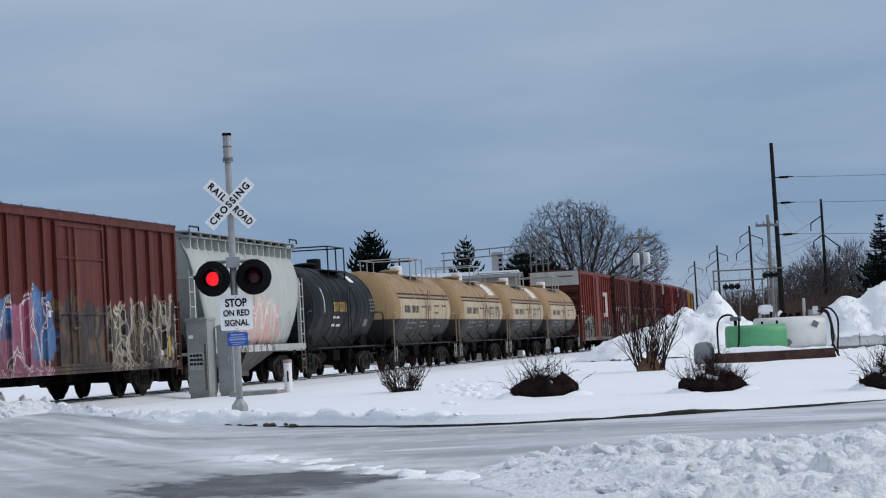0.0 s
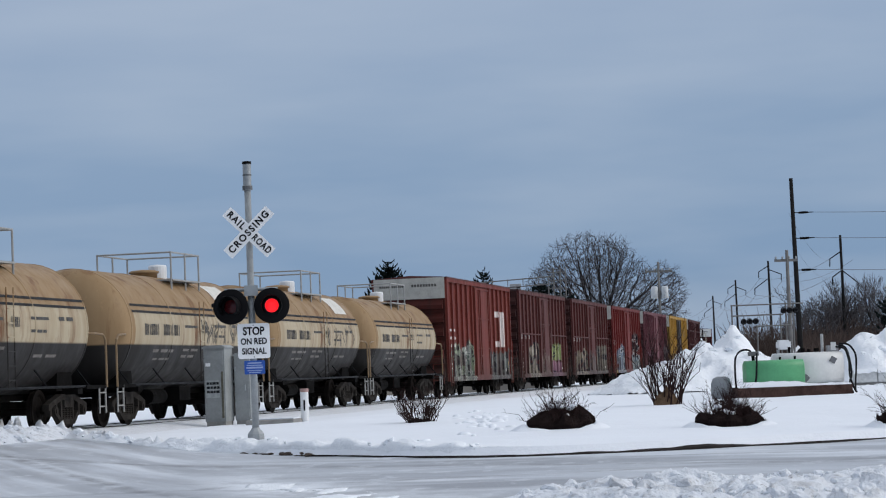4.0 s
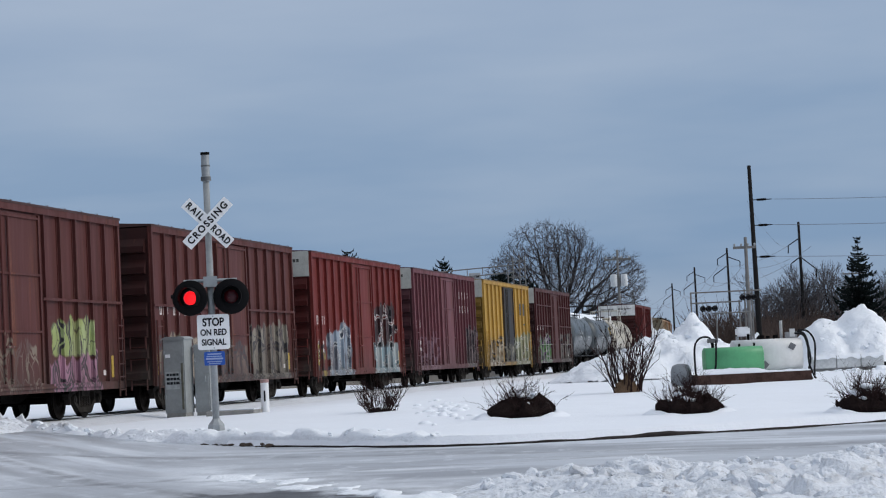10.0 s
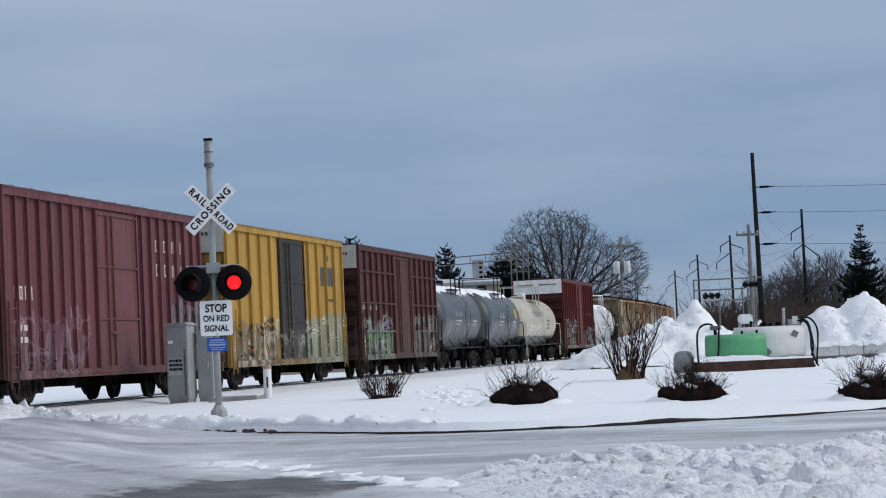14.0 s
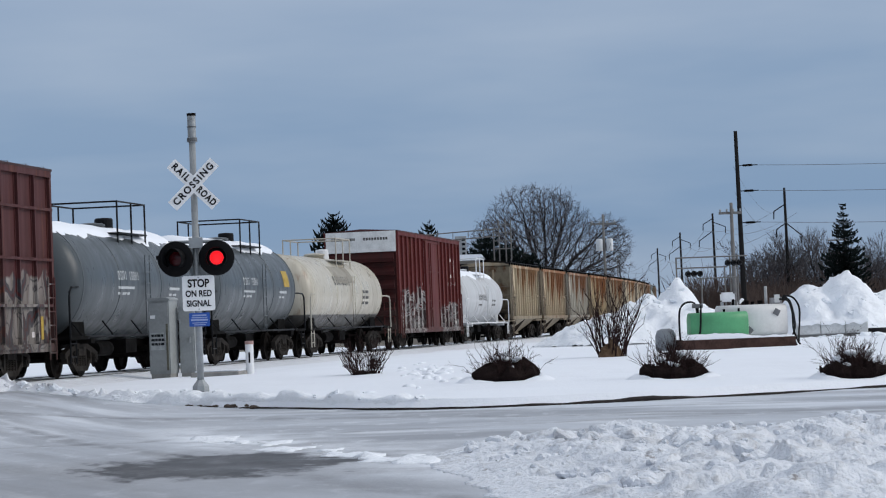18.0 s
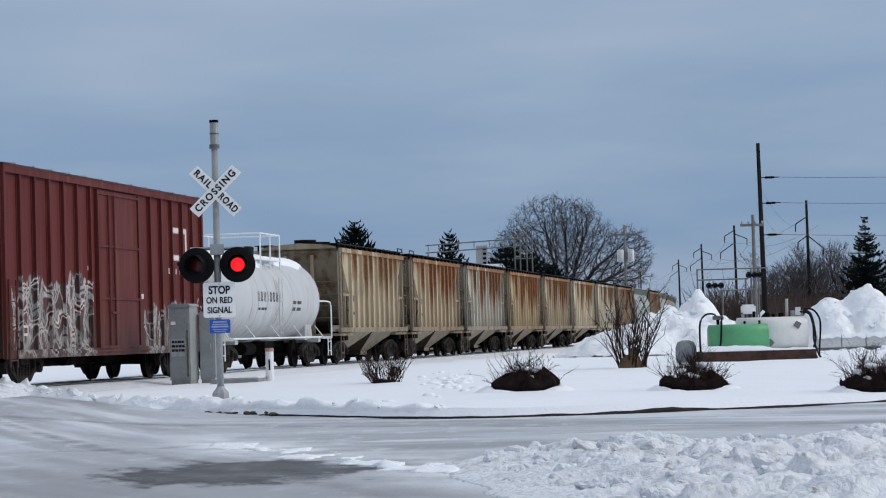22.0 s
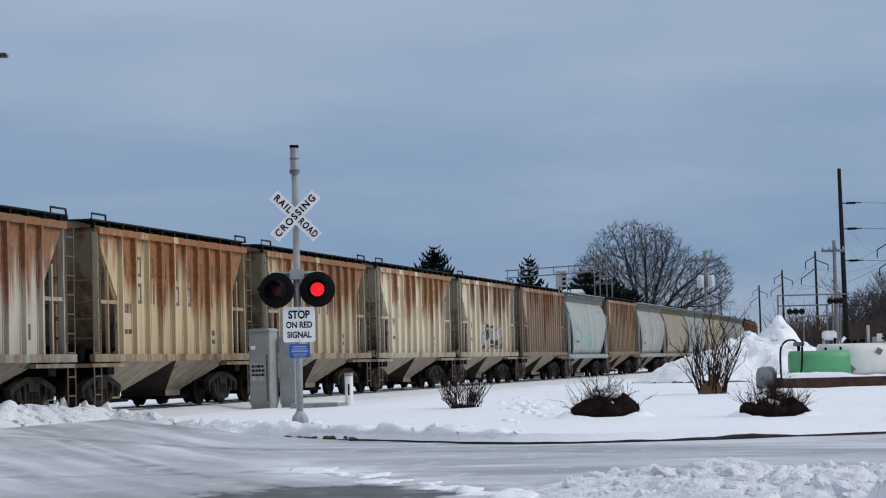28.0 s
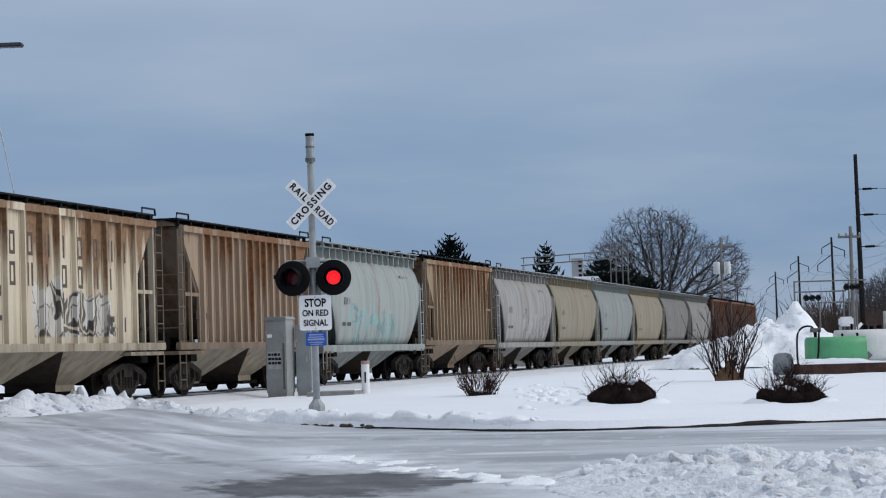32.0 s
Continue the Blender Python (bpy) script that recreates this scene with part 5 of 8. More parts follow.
    boxcar(221.5, YELLOW, "yellow boxcar with a dark grey sliding door", PALE, seed=9, ribs=13, door=(0.028, 0.031, 0.036), dirt=(0.13, 0.09, 0.04), tags=((-6.6, -1.4, 0.95, 2.2, (0.55, 0.52, 0.44), (0.22, 0.15, 0.08), 15, 0), (-1.3, 1.7, 0.95, 1.9, (0.30, 0.28, 0.22), (0.14, 0.12, 0.08), 36, 2), (1.8, 7.0, 0.95, 2.5, (0.26, 0.28, 0.19), (0.20, 0.22, 0.15), 16, 3)), names=(([(4.2, 6.3, 3.45, 0.6, 1), (4.9, 5.4, 4.25, 0.2, 1), (4.9, 5.9, 2.95, 0.08, 1)], BAR_DARK),))
    boxcar(238.5, (0.085, 0.030, 0.030), "dark maroon boxcar with green and purple graffiti", PALE, seed=10, tags=((-6.6, -1.6, 0.95, 2.3, (0.08, 0.26, 0.06), (0.26, 0.12, 0.30), 17, 1), (-6.6, -1.6, 0.95, 2.4, (0.45, 0.42, 0.42), (0.20, 0.40, 0.14), 37, 2), (2.3, 6.9, 0.95, 2.6, (0.26, 0.24, 0.22), (0.2, 0.18, 0.16), 18, 0)), belt=(1.95, 2.95, 4.05), names=((NUM2 + DASHES, BAR_PALE), (REFLECT, BAR_YELLOW)))
    gl = (([(-1.9, -1.15, 2.62, 0.21, 4), (-1.0, -0.2, 2.62, 0.21, 5), (-1.9, -0.6, 2.4, 0.06, 1), (-1.9, -0.8, 2.26, 0.06, 6), (2.4, 3.3, 2.4, 0.07, 1), (2.4, 3.1, 2.25, 0.06, 4)], BAR_WHITE),)
    tank_car(253.7, 265.6, (0.068, 0.080, 0.088), "slate grey tank car capped with melting snow", None, 20, 1.40, 2.55, snow=True, streak=0.2, rust=-1.0, gloss=0.3, dirt=(0.06, 0.067, 0.069), lettering=gl)
    tank_car(265.6, 277.4, (0.068, 0.080, 0.088), "slate grey tank car capped with melting snow", None, 21, 1.40, 2.55, snow=True, streak=0.2, rust=-1.0, gloss=0.3, dirt=(0.06, 0.067, 0.069), lettering=gl + (([(3.0, 3.7, 2.6, 0.5, 1)], BAR_YELLOW),))
    tank_car(277.6, 291.6, (0.50, 0.465, 0.385), "stained cream tank car, dark along its base", (1.75, (0.06, 0.058, 0.055)), 22, 1.33, 2.45, rust=0.05, gloss=0.35, dirt=(0.24, 0.2, 0.14), streak=0.5, patch=(-1.9, 1.0, 18, 46, simple("faded_repaint", (0.30, 0.275, 0.225), 0.6, 0, 0.5, 2.0)), rail_mat=simple("cream_rail_paint", (0.42, 0.39, 0.33), 0.5), lettering=(([(-2.4, 0.2, 2.75, 0.3, 8), (2.0, 3.2, 2.5, 0.1, 5), (2.0, 3.2, 2.3, 0.1, 5), (2.0, 3.2, 2.1, 0.1, 5)], BAR_DARK),))
    boxcar(293.1, (0.118, 0.024, 0.022), "clean dark red boxcar with a white end band and pale graffiti", (0.72, 0.72, 0.70), seed=11, ribs=17, tags=((-6.6, -1.6, 0.95, 2.6, (0.10, 0.055, 0.055), (0.055, 0.04, 0.04), 19, 4), (-6.4, -1.8, 1.0, 2.6, (0.46, 0.45, 0.43), (0.30, 0.29, 0.28), 44, 2), (2.2, 6.8, 0.95, 2.2, (0.09, 0.05, 0.05), (0.055, 0.04, 0.04), 20, 4), (2.4, 6.6, 1.0, 2.2, (0.46, 0.45, 0.43), (0.30, 0.29, 0.28), 45, 2)), logo=line_mark(4.6, 3.3, 0.55, 1.2), streak=0.25, names=((DASHES + [(-1.9, -1.6, 2.9, 0.1, 1), (-1.9, -1.65, 2.6, 0.08, 1), (4.2, 6.6, 2.95, 0.14, 8)], BAR_PALE), (REFLECT, BAR_YELLOW)))
    tank_car(308.8, 322.7, (0.52, 0.535, 0.55), "white tank car with snow on top and white railings", None, 23, 1.30, 2.45, False, True, rust=0.02, dirt=(0.32, 0.30, 0.27), streak=0.22, rail_mat=WHITE_PAINT, lettering=(([(-2.2, 0.6, 2.35, 0.28, 8), (2.0, 3.2, 2.3, 0.1, 5), (2.0, 3.2, 2.1, 0.1, 5), (-2.0, -0.9, 2.1, 0.07, 6)], BAR_DARK),))
    wc = lambda q: (([(-3.84, 3.84, 3.24, 0.44, 9), (-2.987, 2.987, 2.66, 0.44, 7)], q), ([(-4.2, -3.75, 2.45, 0.2, 3), (-3.5, -3.05, 2.45, 0.2, 3), (-4.2, -3.75, 2.1, 0.14, 3), (-3.5, -3.05, 2.0, 0.1, 4), (2.3, 2.75, 2.0, 0.12, 4), (2.3, 2.75, 1.8, 0.1, 4), (3.0, 3.4, 1.8, 0.3, 1)], BAR_DARK))
    spec = [
        ((0.49, 0.41, 0.29), 0.26, (0.24, 0.13, 0.065), "pale tan ribbed covered hopper with dark lettering"),
        ((0.49, 0.40, 0.28), 0.88, (0.23, 0.10, 0.045), "rusty tan ribbed covered hopper streaked red-brown"),
        ((0.50, 0.465, 0.39), 0.80, (0.21, 0.095, 0.045), "grey-white ribbed covered hopper with rusted upper side"),
        ((0.52, 0.42, 0.27), 1.1, (0.24, 0.10, 0.04), "heavily rusted orange-brown ribbed covered hopper"),
        ((0.49, 0.41, 0.29), 0.86, (0.22, 0.10, 0.045), "rust-streaked tan ribbed covered hopper"),
        ((0.66, 0.58, 0.44), 0.62, (0.25, 0.12, 0.052), "pale ribbed covered hopper with light rust"),
        ((0.65, 0.57, 0.44), 0.36, (0.21, 0.12, 0.065), "cream ribbed covered hopper with grey graffiti"),
        ((0.35, 0.265, 0.195), 0.15, (0.20, 0.10, 0.05), "brown ribbed covered hopper with faint lettering"),
    ]
    for i, (c, ru, rc, lab) in enumerate(spec):
        tags = ((-1.6, 2.7, 1.7, 2.6, (0.60, 0.58, 0.54), (0.50, 0.49, 0.46), 30, 0),) if i == 6 else ()
        ribbed_hopper(323.9 + 12.18 * i, c, lab, 30 + i, 10.3, ru, rc, tags=tags, letters=wc(BAR_BROWN) if i not in (2, 7) else (([(-4.2, -3.75, 2.1, 0.2, 3), (-3.5, -3.05, 2.1, 0.14, 3), (3.0, 3.4, 1.85, 0.3, 1)], BAR_DARK),), slope_col=(0.44, 0.385, 0.29), ribs=10 if i < 7 else 15)
    rest = [
        ("c", 421.2, (0.33, 0.36, 0.345), 0.06, "pale green-grey covered hopper with blue graffiti", ((-3.2, 2.6, 1.45, 2.4, (0.20, 0.42, 0.42), (0.10, 0.24, 0.24), 40, 2),)),
        ("r", 433.3, (0.33, 0.245, 0.165), 0.12, "brown ribbed covered hopper with rusty streaks", ()),
        ("c", 445.4, (0.33, 0.325, 0.31), 0.10, "pale grey covered hopper with streaked sides", ((-1.0, 4.0, 1.45, 2.6, (0.12, 0.12, 0.12), (0.4, 0.4, 0.4), 41, 2),)),
        ("c", 457.3, (0.27, 0.24, 0.175), 0.12, "tan covered hopper with bowed sides", ()),
        ("c", 469.3, (0.255, 0.275, 0.268), 0.10, "grey-green covered hopper with bowed sides", ()),
        ("c", 481.3, (0.27, 0.235, 0.17), 0.14, "tan covered hopper with bowed sides", ()),
        ("c", 493.5, (0.18, 0.175, 0.16), 0.10, "dark grey covered hopper with bowed sides", ()),
        ("c", 506.2, (0.24, 0.235, 0.22), 0.10, "mid grey covered hopper with bowed sides", ()),
    ]
    for i, (kind, s, c, ru, lab, tags) in enumerate(rest):
        if kind == "c":
            curved_hopper(s, c, lab, 50 + i, 11.2, ru, tags, 4.15, (([(3.0, 4.4, 3.5, 0.45, 3), (-4.0, -3.2, 2.6, 0.2, 3), (-4.0, -3.0, 2.0, 0.1, 4)], BAR_DARK),), streak=0.7 if i == 2 else 0.3, dirt=(0.13, 0.11, 0.09))
        else:
            ribbed_hopper(s, c, lab, 50 + i, 10.6, ru, (0.2, 0.1, 0.05), ribs=17, letters=(([(-4.0, -2.6, 2.1, 0.2, 4)], BAR_DARK),))
    for i, s in enumerate((518.9, 531.3, 543.7)):
        ribbed_hopper(s, (0.13, 0.085, 0.068), "rust-brown ribbed covered hopper near the tail of the train", 70 + i, 10.6, 0.2, (0.15, 0.06, 0.035), ribs=17)


def make_track():
    """Two rails sunk in snow-filled ballast."""
    t = tagged(new("railway_track"), "steel rails sunk in snow-covered ballast", "railway track", kind="structure")

    def sweep(bm, prof, closed):
        prev = None
        for k in list(range(-60, 160, 20)) + list(range(160, 640, 10)):
            ring = [bm.verts.new(on_track(k, y, z)[0]) for y, z in prof]
            if prev:
                for a in range(len(prof) if closed else len(prof) - 1):
                    b = (a + 1) % len(prof)
                    bm.faces.new((prev[a], ring[a], ring[b], prev[b]))
            prev = ring
        bmesh.ops.recalc_face_normals(bm, faces=bm.faces)
        return bm

    for y in (-0.75, 0.75):
        part("rail", sweep(bmesh.new(), [(y - 0.07, -0.17), (y - 0.07, -0.15), (y - 0.015, -0.14), (y - 0.035, -0.05), (y - 0.035, 0), (y + 0.035, 0), (y + 0.035, -0.05), (y + 0.015, -0.14), (y + 0.07, -0.15), (y + 0.07, -0.17)], True), STEEL_DARK, t)
    bm = sweep(bmesh.new(), [(-3.2, -0.24), (-1.5, -0.008), (1.9, -0.02), (3.6, -0.3)], False)
    for f in bm.faces:
        if f.normal.z < 0:
            f.normal_flip()
    part("ballast", bm, snow_material("snowy_ballast", (0.78, 0.80, 0.84), 0.6, 0.6, 0.3), t)


make_track()
build_train()
for car, _ in CARS:
    for c in car.children:
        if not c.name.startswith("truck"):
            c.matrix_basis = pose(0, 0, -BODY_DROP) @ c.matrix_basis
for o in (TRUCK, *TRUCK.children_recursive):
    bpy.data.objects.remove(o)


# ---- crossing signal ----
def words(body, size, mat, parent, at, width=0.0, name="lettering", bold=0.0, gap=1.0):
    """Raised lettering in the built-in font, centred on its place, facing -y."""
    cu = bpy.data.curves.new("text", "FONT")
    cu.body, cu.size, cu.align_x, cu.align_y, cu.extrude, cu.offset = body, size, "CENTER", "CENTER", 0.002, bold
    cu.space_character = gap
    o = bpy.data.objects.new("text", cu)
    me = bpy.data.meshes.new_from_object(o)
    bpy.data.objects.remove(o)
    me.materials.clear()
    me.materials.append(mat)
    ob = new(name, me)
    ob.parent = parent
    xs = [v.co.x for v in me.vertices]
    k = width / (max(xs) - min(xs)) if width else 1.0
    ob.matrix_basis = at @ pose(0, 0, 0, 90) @ Matrix.Diagonal((k, 1, 1, 1))
    return ob


def plate(w, h, t, r=0.03):
    """A sign plate with rounded corners, its face on -y."""
    pts = []
    for cx, cz, a0 in ((w / 2 - r, -h / 2 + r, 270), (w / 2 - r, h / 2 - r, 0), (-w / 2 + r, h / 2 - r, 90), (-w / 2 + r, -h / 2 + r, 180)):
        for i in range(5):
            a = radians(a0 + 22.5 * i)
            pts.append((cx + r * math.cos(a), cz + r * math.sin(a)))
    return prism(bmesh.new(), pts, -t / 2, t / 2)


FLASHERS = []


SLEEVE_GREY = simple("dull_zinc_band", (0.13, 0.135, 0.14), 0.5, 0.3)


def crossing_signal():
    sig = thing("crossing_signal", pose(-3.555, 41.0, ground_z(-3.555, 41.0) - 0.02, 0, 0, 4), "galvanised crossing mast with crossbuck, signs and two flashing lamps", "crossing signal")
    bm = lathe(bmesh.new(), [(0.2, 0.060), (2.55, 0.060), (2.55, 0.058), (4.45, 0.056), (4.45, 0.0)], "z", 18)
    part("mast", bm, GALV, sig, "", None, True)
    bm = lathe(bmesh.new(), [(4.33, 0.066), (4.34, 0.085), (4.41, 0.085), (4.42, 0.072), (4.80, 0.072), (4.81, 0.078), (4.83, 0.078), (4.84, 0.0)], "z", 18)
    cap = part("mast_cap", bm, GALV, sig, "pale collar and cap on top of the mast", None, False)
    for za, zb in ((4.34, 4.41), (4.585, 4.61), (4.79, 4.835)):
        part("band", lathe(bmesh.new(), [(za, 0.0), (za, 0.088 if za < 4.4 else 0.079), (zb, 0.088 if za < 4.4 else 0.079), (zb, 0.0)], "z", 18), STEEL_DARK if za > 4.7 else SLEEVE_GREY, cap, "darker band", None, False)
    bm = bmesh.new()
    rings = []
    for z, a in ((-0.06, 0.155), (0.05, 0.155), (0.12, 0.15), (0.16, 0.12), (0.20, 0.085), (0.23, 0.07)):
        rings.append([bm.verts.new((a * math.cos(math.pi / 8 + k * math.pi / 4), a * math.sin(math.pi / 8 + k * math.pi / 4), z)) for k in range(8)])
    for p, q in zip(rings, rings[1:]):
        for k in range(8):
            bm.faces.new((p[k], p[(k + 1) % 8], q[(k + 1) % 8], q[k]))
    bm.faces.new(rings[-1])
    part("base", bm, GALV, sig, "cast metal foot")
    # crossbuck
    for ang, y, wds in ((45, -0.10, ("CROSSING",)), (-45, -0.078, ("RAIL", "ROAD"))):
        m = pose(0, y, 3.60) @ Matrix.Rotation(radians(-ang), 4, "Y")
        b = part("crossbuck_blade", plate(1.06, 0.212, 0.012, 0.012), SIGN_WHITE, sig, "white crossbuck blade with black capitals", m)
        if len(wds) == 1:
            words(wds[0], 0.165, SIGN_BLACK, b, pose(0, -0.009, 0), 0.93, bold=0.005, gap=1.28)
        else:
            words(wds[0], 0.165, SIGN_BLACK, b, pose(-0.30, -0.009, 0), 0.36, bold=0.005, gap=1.28)
            words(wds[1], 0.165, SIGN_BLACK, b, pose(0.30, -0.009, 0), 0.39, bold=0.005, gap=1.2)
        part("clamp", cube(-0.05, 0.05, 0.006, 0.09, -0.03, 0.03), GALV, b)
    # sign below the lamps
    st = part("stop_sign", plate(0.555, 0.605, 0.012, 0.04), SIGN_WHITE, sig, "white sign with three lines of black capitals", pose(0.02, -0.085, 1.72))
    words("STOP", 0.19, SIGN_BLACK, st, pose(0, -0.009, 0.165), 0.37, bold=0.006)
    words("ON RED", 0.15, SIGN_BLACK, st, pose(0, -0.009, -0.01), 0.45, bold=0.004)
    words("SIGNAL", 0.15, SIGN_BLACK, st, pose(0, -0.009, -0.18), 0.42, bold=0.004)
    for z in (0.27, -0.275):
        bm = bmesh.new()
        tube(bm, [(0, -0.014, z), (0, -0.004, z)], 0.012, 8)
        part("bolt", bm, GALV, st)
    bl = part("notice_plate", plate(0.355, 0.235, 0.008, 0.02), SIGN_BLUE, sig, "small blue notice plate with white lines", pose(0.02, -0.085, 1.265))
    for z, w, hh in ((0.075, 0.24, 0.022), (0.035, 0.27, 0.016), (-0.005, 0.29, 0.03), (-0.055, 0.25, 0.016), (-0.088, 0.2, 0.014)):
        part("lettering_bar", cube(-w / 2, w / 2, -0.008, -0.004, z - hh / 2, z + hh / 2), simple("notice_text", (0.32, 0.40, 0.62), 0.5), bl)
    # cross-arm with its junction box
    part("junction_box", cube(-0.12, 0.12, -0.11, 0.11, 2.50, 2.68), GALV, sig)
    bm = bmesh.new()
    tube(bm, [(-0.46, 0, 2.61), (0.46, 0, 2.61)], 0.03, 10)
    part("cross_arm", bm, GALV, sig)
    for s in (-1, 1):
        x = 0.35 * s + 0.0
        yaw = 6 * s - 8
        m = pose(x, -0.10, 2.32, 0, 0, yaw)
        lamp = part("lamp", lathe(bmesh.new(), [(-0.03, 0.122), (-0.03, 0.302), (-0.022, 0.308), (-0.005, 0.308), (0.0, 0.30), (0.0, 0.255), (0.25, 0.25), (0.36, 0.16), (0.38, 0.0), (0.372, 0.0), (0.352, 0.15), (0.245, 0.24), (-0.01, 0.245), (-0.01, 0.122), (-0.03, 0.122)], "y", 36, None, False), LAMP_BLACK, sig, "round black lamp with hood and red lens", m, True)
        # hood: most of a cylinder, open below
        bm = bmesh.new()
        n = 28
        ra, rb = 0.175, 0.182
        va = []
        for k in range(n + 1):
            a = radians(-48 + 276 * k / n)
            depth = 0.36 - 0.12 * (1 - math.sin(a)) / 2
            va.append([bm.verts.new((r * math.cos(a), y, r * math.sin(a))) for r, y in ((ra, -0.02), (ra, -depth), (rb, -depth), (rb, -0.02))])
        for p, q in zip(va, va[1:]):
            for k in range(3):
                bm.faces.new((p[k], p[k + 1], q[k + 1], q[k]))
        bmesh.ops.recalc_face_normals(bm, faces=bm.faces)
        part("hood", bm, LAMP_BLACK, lamp, "", None, True)
        # the lens turret: a lit and a dark lens 86 degrees apart, which swings in the flash
        prof = [(-0.205, 0.0), (-0.199, 0.07), (-0.190, 0.112), (-0.177, 0.145), (-0.165, 0.147), (-0.165, 0.0)]
        bm = lathe(bmesh.new(), prof, "y", 32, [0, 0, 3, 2, 2])
        dark = lathe(bmesh.new(), prof, "y", 32, [1, 1, 1, 2, 2])
        bmesh.ops.rotate(dark, verts=dark.verts, cent=(0, 0, 0), matrix=Matrix.Rotation(radians(86), 3, "Z"))
        me = bpy.data.meshes.new("dark_lens")
        dark.to_mesh(me)
        dark.free()
        bm.from_mesh(me)
        bpy.data.meshes.remove(me)
        lens = part("lens", bm, (LENS_LIT, LENS_DARK, LAMP_BLACK, LENS_RIM), lamp, "red lens", pose(0, 0.205, 0), True)
        FLASHERS.append((lens, s))
        bm = bmesh.new()
        tube(bm, [(0, 0.1, 0.17), (0, 0.1, 0.29)], 0.028, 8)
        part("hanger", bm, GALV, lamp)
        # the lamp that faces the other way
        part("rear_lamp", lathe(bmesh.new(), [(0.0, 0.0), (0.0, 0.12), (0.06, 0.16), (0.14, 0.17), (0.14, 0.26), (0.16, 0.26), (0.16, 0.17), (0.42, 0.17)], "y", 28), LAMP_BLACK, sig, "rear-facing black lamp", pose(x - 0.05 + 0.02 * s, 0.3, 2.33, 0, 0, yaw + 14), True)
    part("loudspeaker", lathe(bmesh.new(), [(-0.62, 0.035), (-0.54, 0.045), (-0.46, 0.05), (-0.40, 0.08)], "x", 14), LAMP_BLACK, sig, "", pose(-0.07, 0.06, 2.36), True)
    return sig


crossing_signal()


STENCIL = simple("worn_stencil", (0.022, 0.024, 0.026), 0.7)


def signal_case(x, y, w, d, h, yaw, label, notice=True):
    g = ground_z(x, y) - 0.03
    c = thing("signal_case", pose(x, y, g, 0, 0, yaw), label, "signal case", "signal cases by the track")
    part("body", cube(-w / 2, w / 2, -d / 2, d / 2, 0.12, h), CABINET, c)
    part("plinth", cube(-w / 2 + 0.02, w / 2 - 0.02, -d / 2 + 0.02, d / 2 - 0.02, 0.0, 0.12), CONCRETE, c)
    bm = bmesh.new()
    prism(bm, [(-w / 2 - 0.03, h), (w / 2 + 0.03, h), (w / 2 + 0.03, h + 0.03), (w / 2 - 0.05, h + 0.07), (-w / 2 + 0.05, h + 0.07), (-w / 2 - 0.03, h + 0.03)], -d / 2 - 0.03, d / 2 + 0.03)
    part("lid", bm, CABINET, c)
    door = part("door", cube(-w / 2 + 0.03, w / 2 - 0.03, -d / 2 - 0.018, -d / 2, 0.2, h - 0.05), CABINET, c)
    for z in (0.45, h - 0.35):
        part("hinge", cube(-w / 2 + 0.01, -w / 2 + 0.045, -d / 2 - 0.04, -d / 2 - 0.018, z, z + 0.1), GALV, door)
    part("handle", cube(w / 2 - 0.12, w / 2 - 0.09, -d / 2 - 0.06, -d / 2 - 0.018, h * 0.5, h * 0.5 + 0.14), GALV, door)
    if notice:
        part("edge_strip", cube(w / 2 - 0.085, w / 2 - 0.032, -d / 2 - 0.024, -d / 2 - 0.018, 0.2, h - 0.55), simple("tarnished_strip", (0.13, 0.125, 0.095), 0.7, 0.0, 0.5, 5.0), door, "tarnished edge strip")
        part("pale_panel", cube(-w / 2 + 0.04, w / 2 - 0.13, -d / 2 - 0.021, -d / 2 - 0.018, 0.68, 1.09), simple("bleached_case_paint", (0.40, 0.42, 0.42), 0.6, 0.0, 0.5, 4.0), door, "bleached panel under the stencil")
        for i, (z, k) in enumerate(((0.99, 4), (0.89, 4), (0.79, 4))):
            xx = -w / 2 + 0.05
            for j in range(k):
                wd = (0.07, 0.05, 0.085, 0.06, 0.075)[(j + 2 * i) % 5]
                xx += wd + 0.014
                part("lettering_bar", cube(xx - wd, xx, -d / 2 - 0.024, -d / 2 - 0.021, z, z + 0.06), STENCIL, door)
        part("sticker", cube(-w / 2 + 0.05, -w / 2 + 0.17, -d / 2 - 0.022, -d / 2 - 0.018, 1.42, 1.5), SIGN_WHITE, door)
    return c


signal_case(-5.69, 56.0, 0.52, 0.50, 1.84, -17, "grey metal signal case with dark stencilled lines and a snow-free lid")
signal_case(-5.11, 56.2, 0.37, 0.33, 1.64, -12, "narrower grey metal signal case beside the taller one", False)


def marker_post(x, y):
    p = thing("marker_post", pose(x, y, ground_z(x, y) - 0.05), "white plastic marker post with a reddish cap", "marker post")
    bm = lathe(bmesh.new(), [(0.0, 0.095), (0.78, 0.095), (0.80, 0.085), (0.80, 0.0)], "z", 18)
    part("shaft", bm, WHITE_PAINT, p, "", None, False)
    part("band", lathe(bmesh.new(), [(0.73, 0.097), (0.735, 0.102), (0.80, 0.102), (0.81, 0.09), (0.81, 0.0)], "z", 18), simple("faded_red_cap", (0.38, 0.24, 0.22), 0.6), p, "faded red cap")
    part("label_strip", cube(-0.02, 0.02, -0.1, -0.094, 0.3, 0.55), SIGN_BLACK, p)


marker_post(-3.62, 55.0)


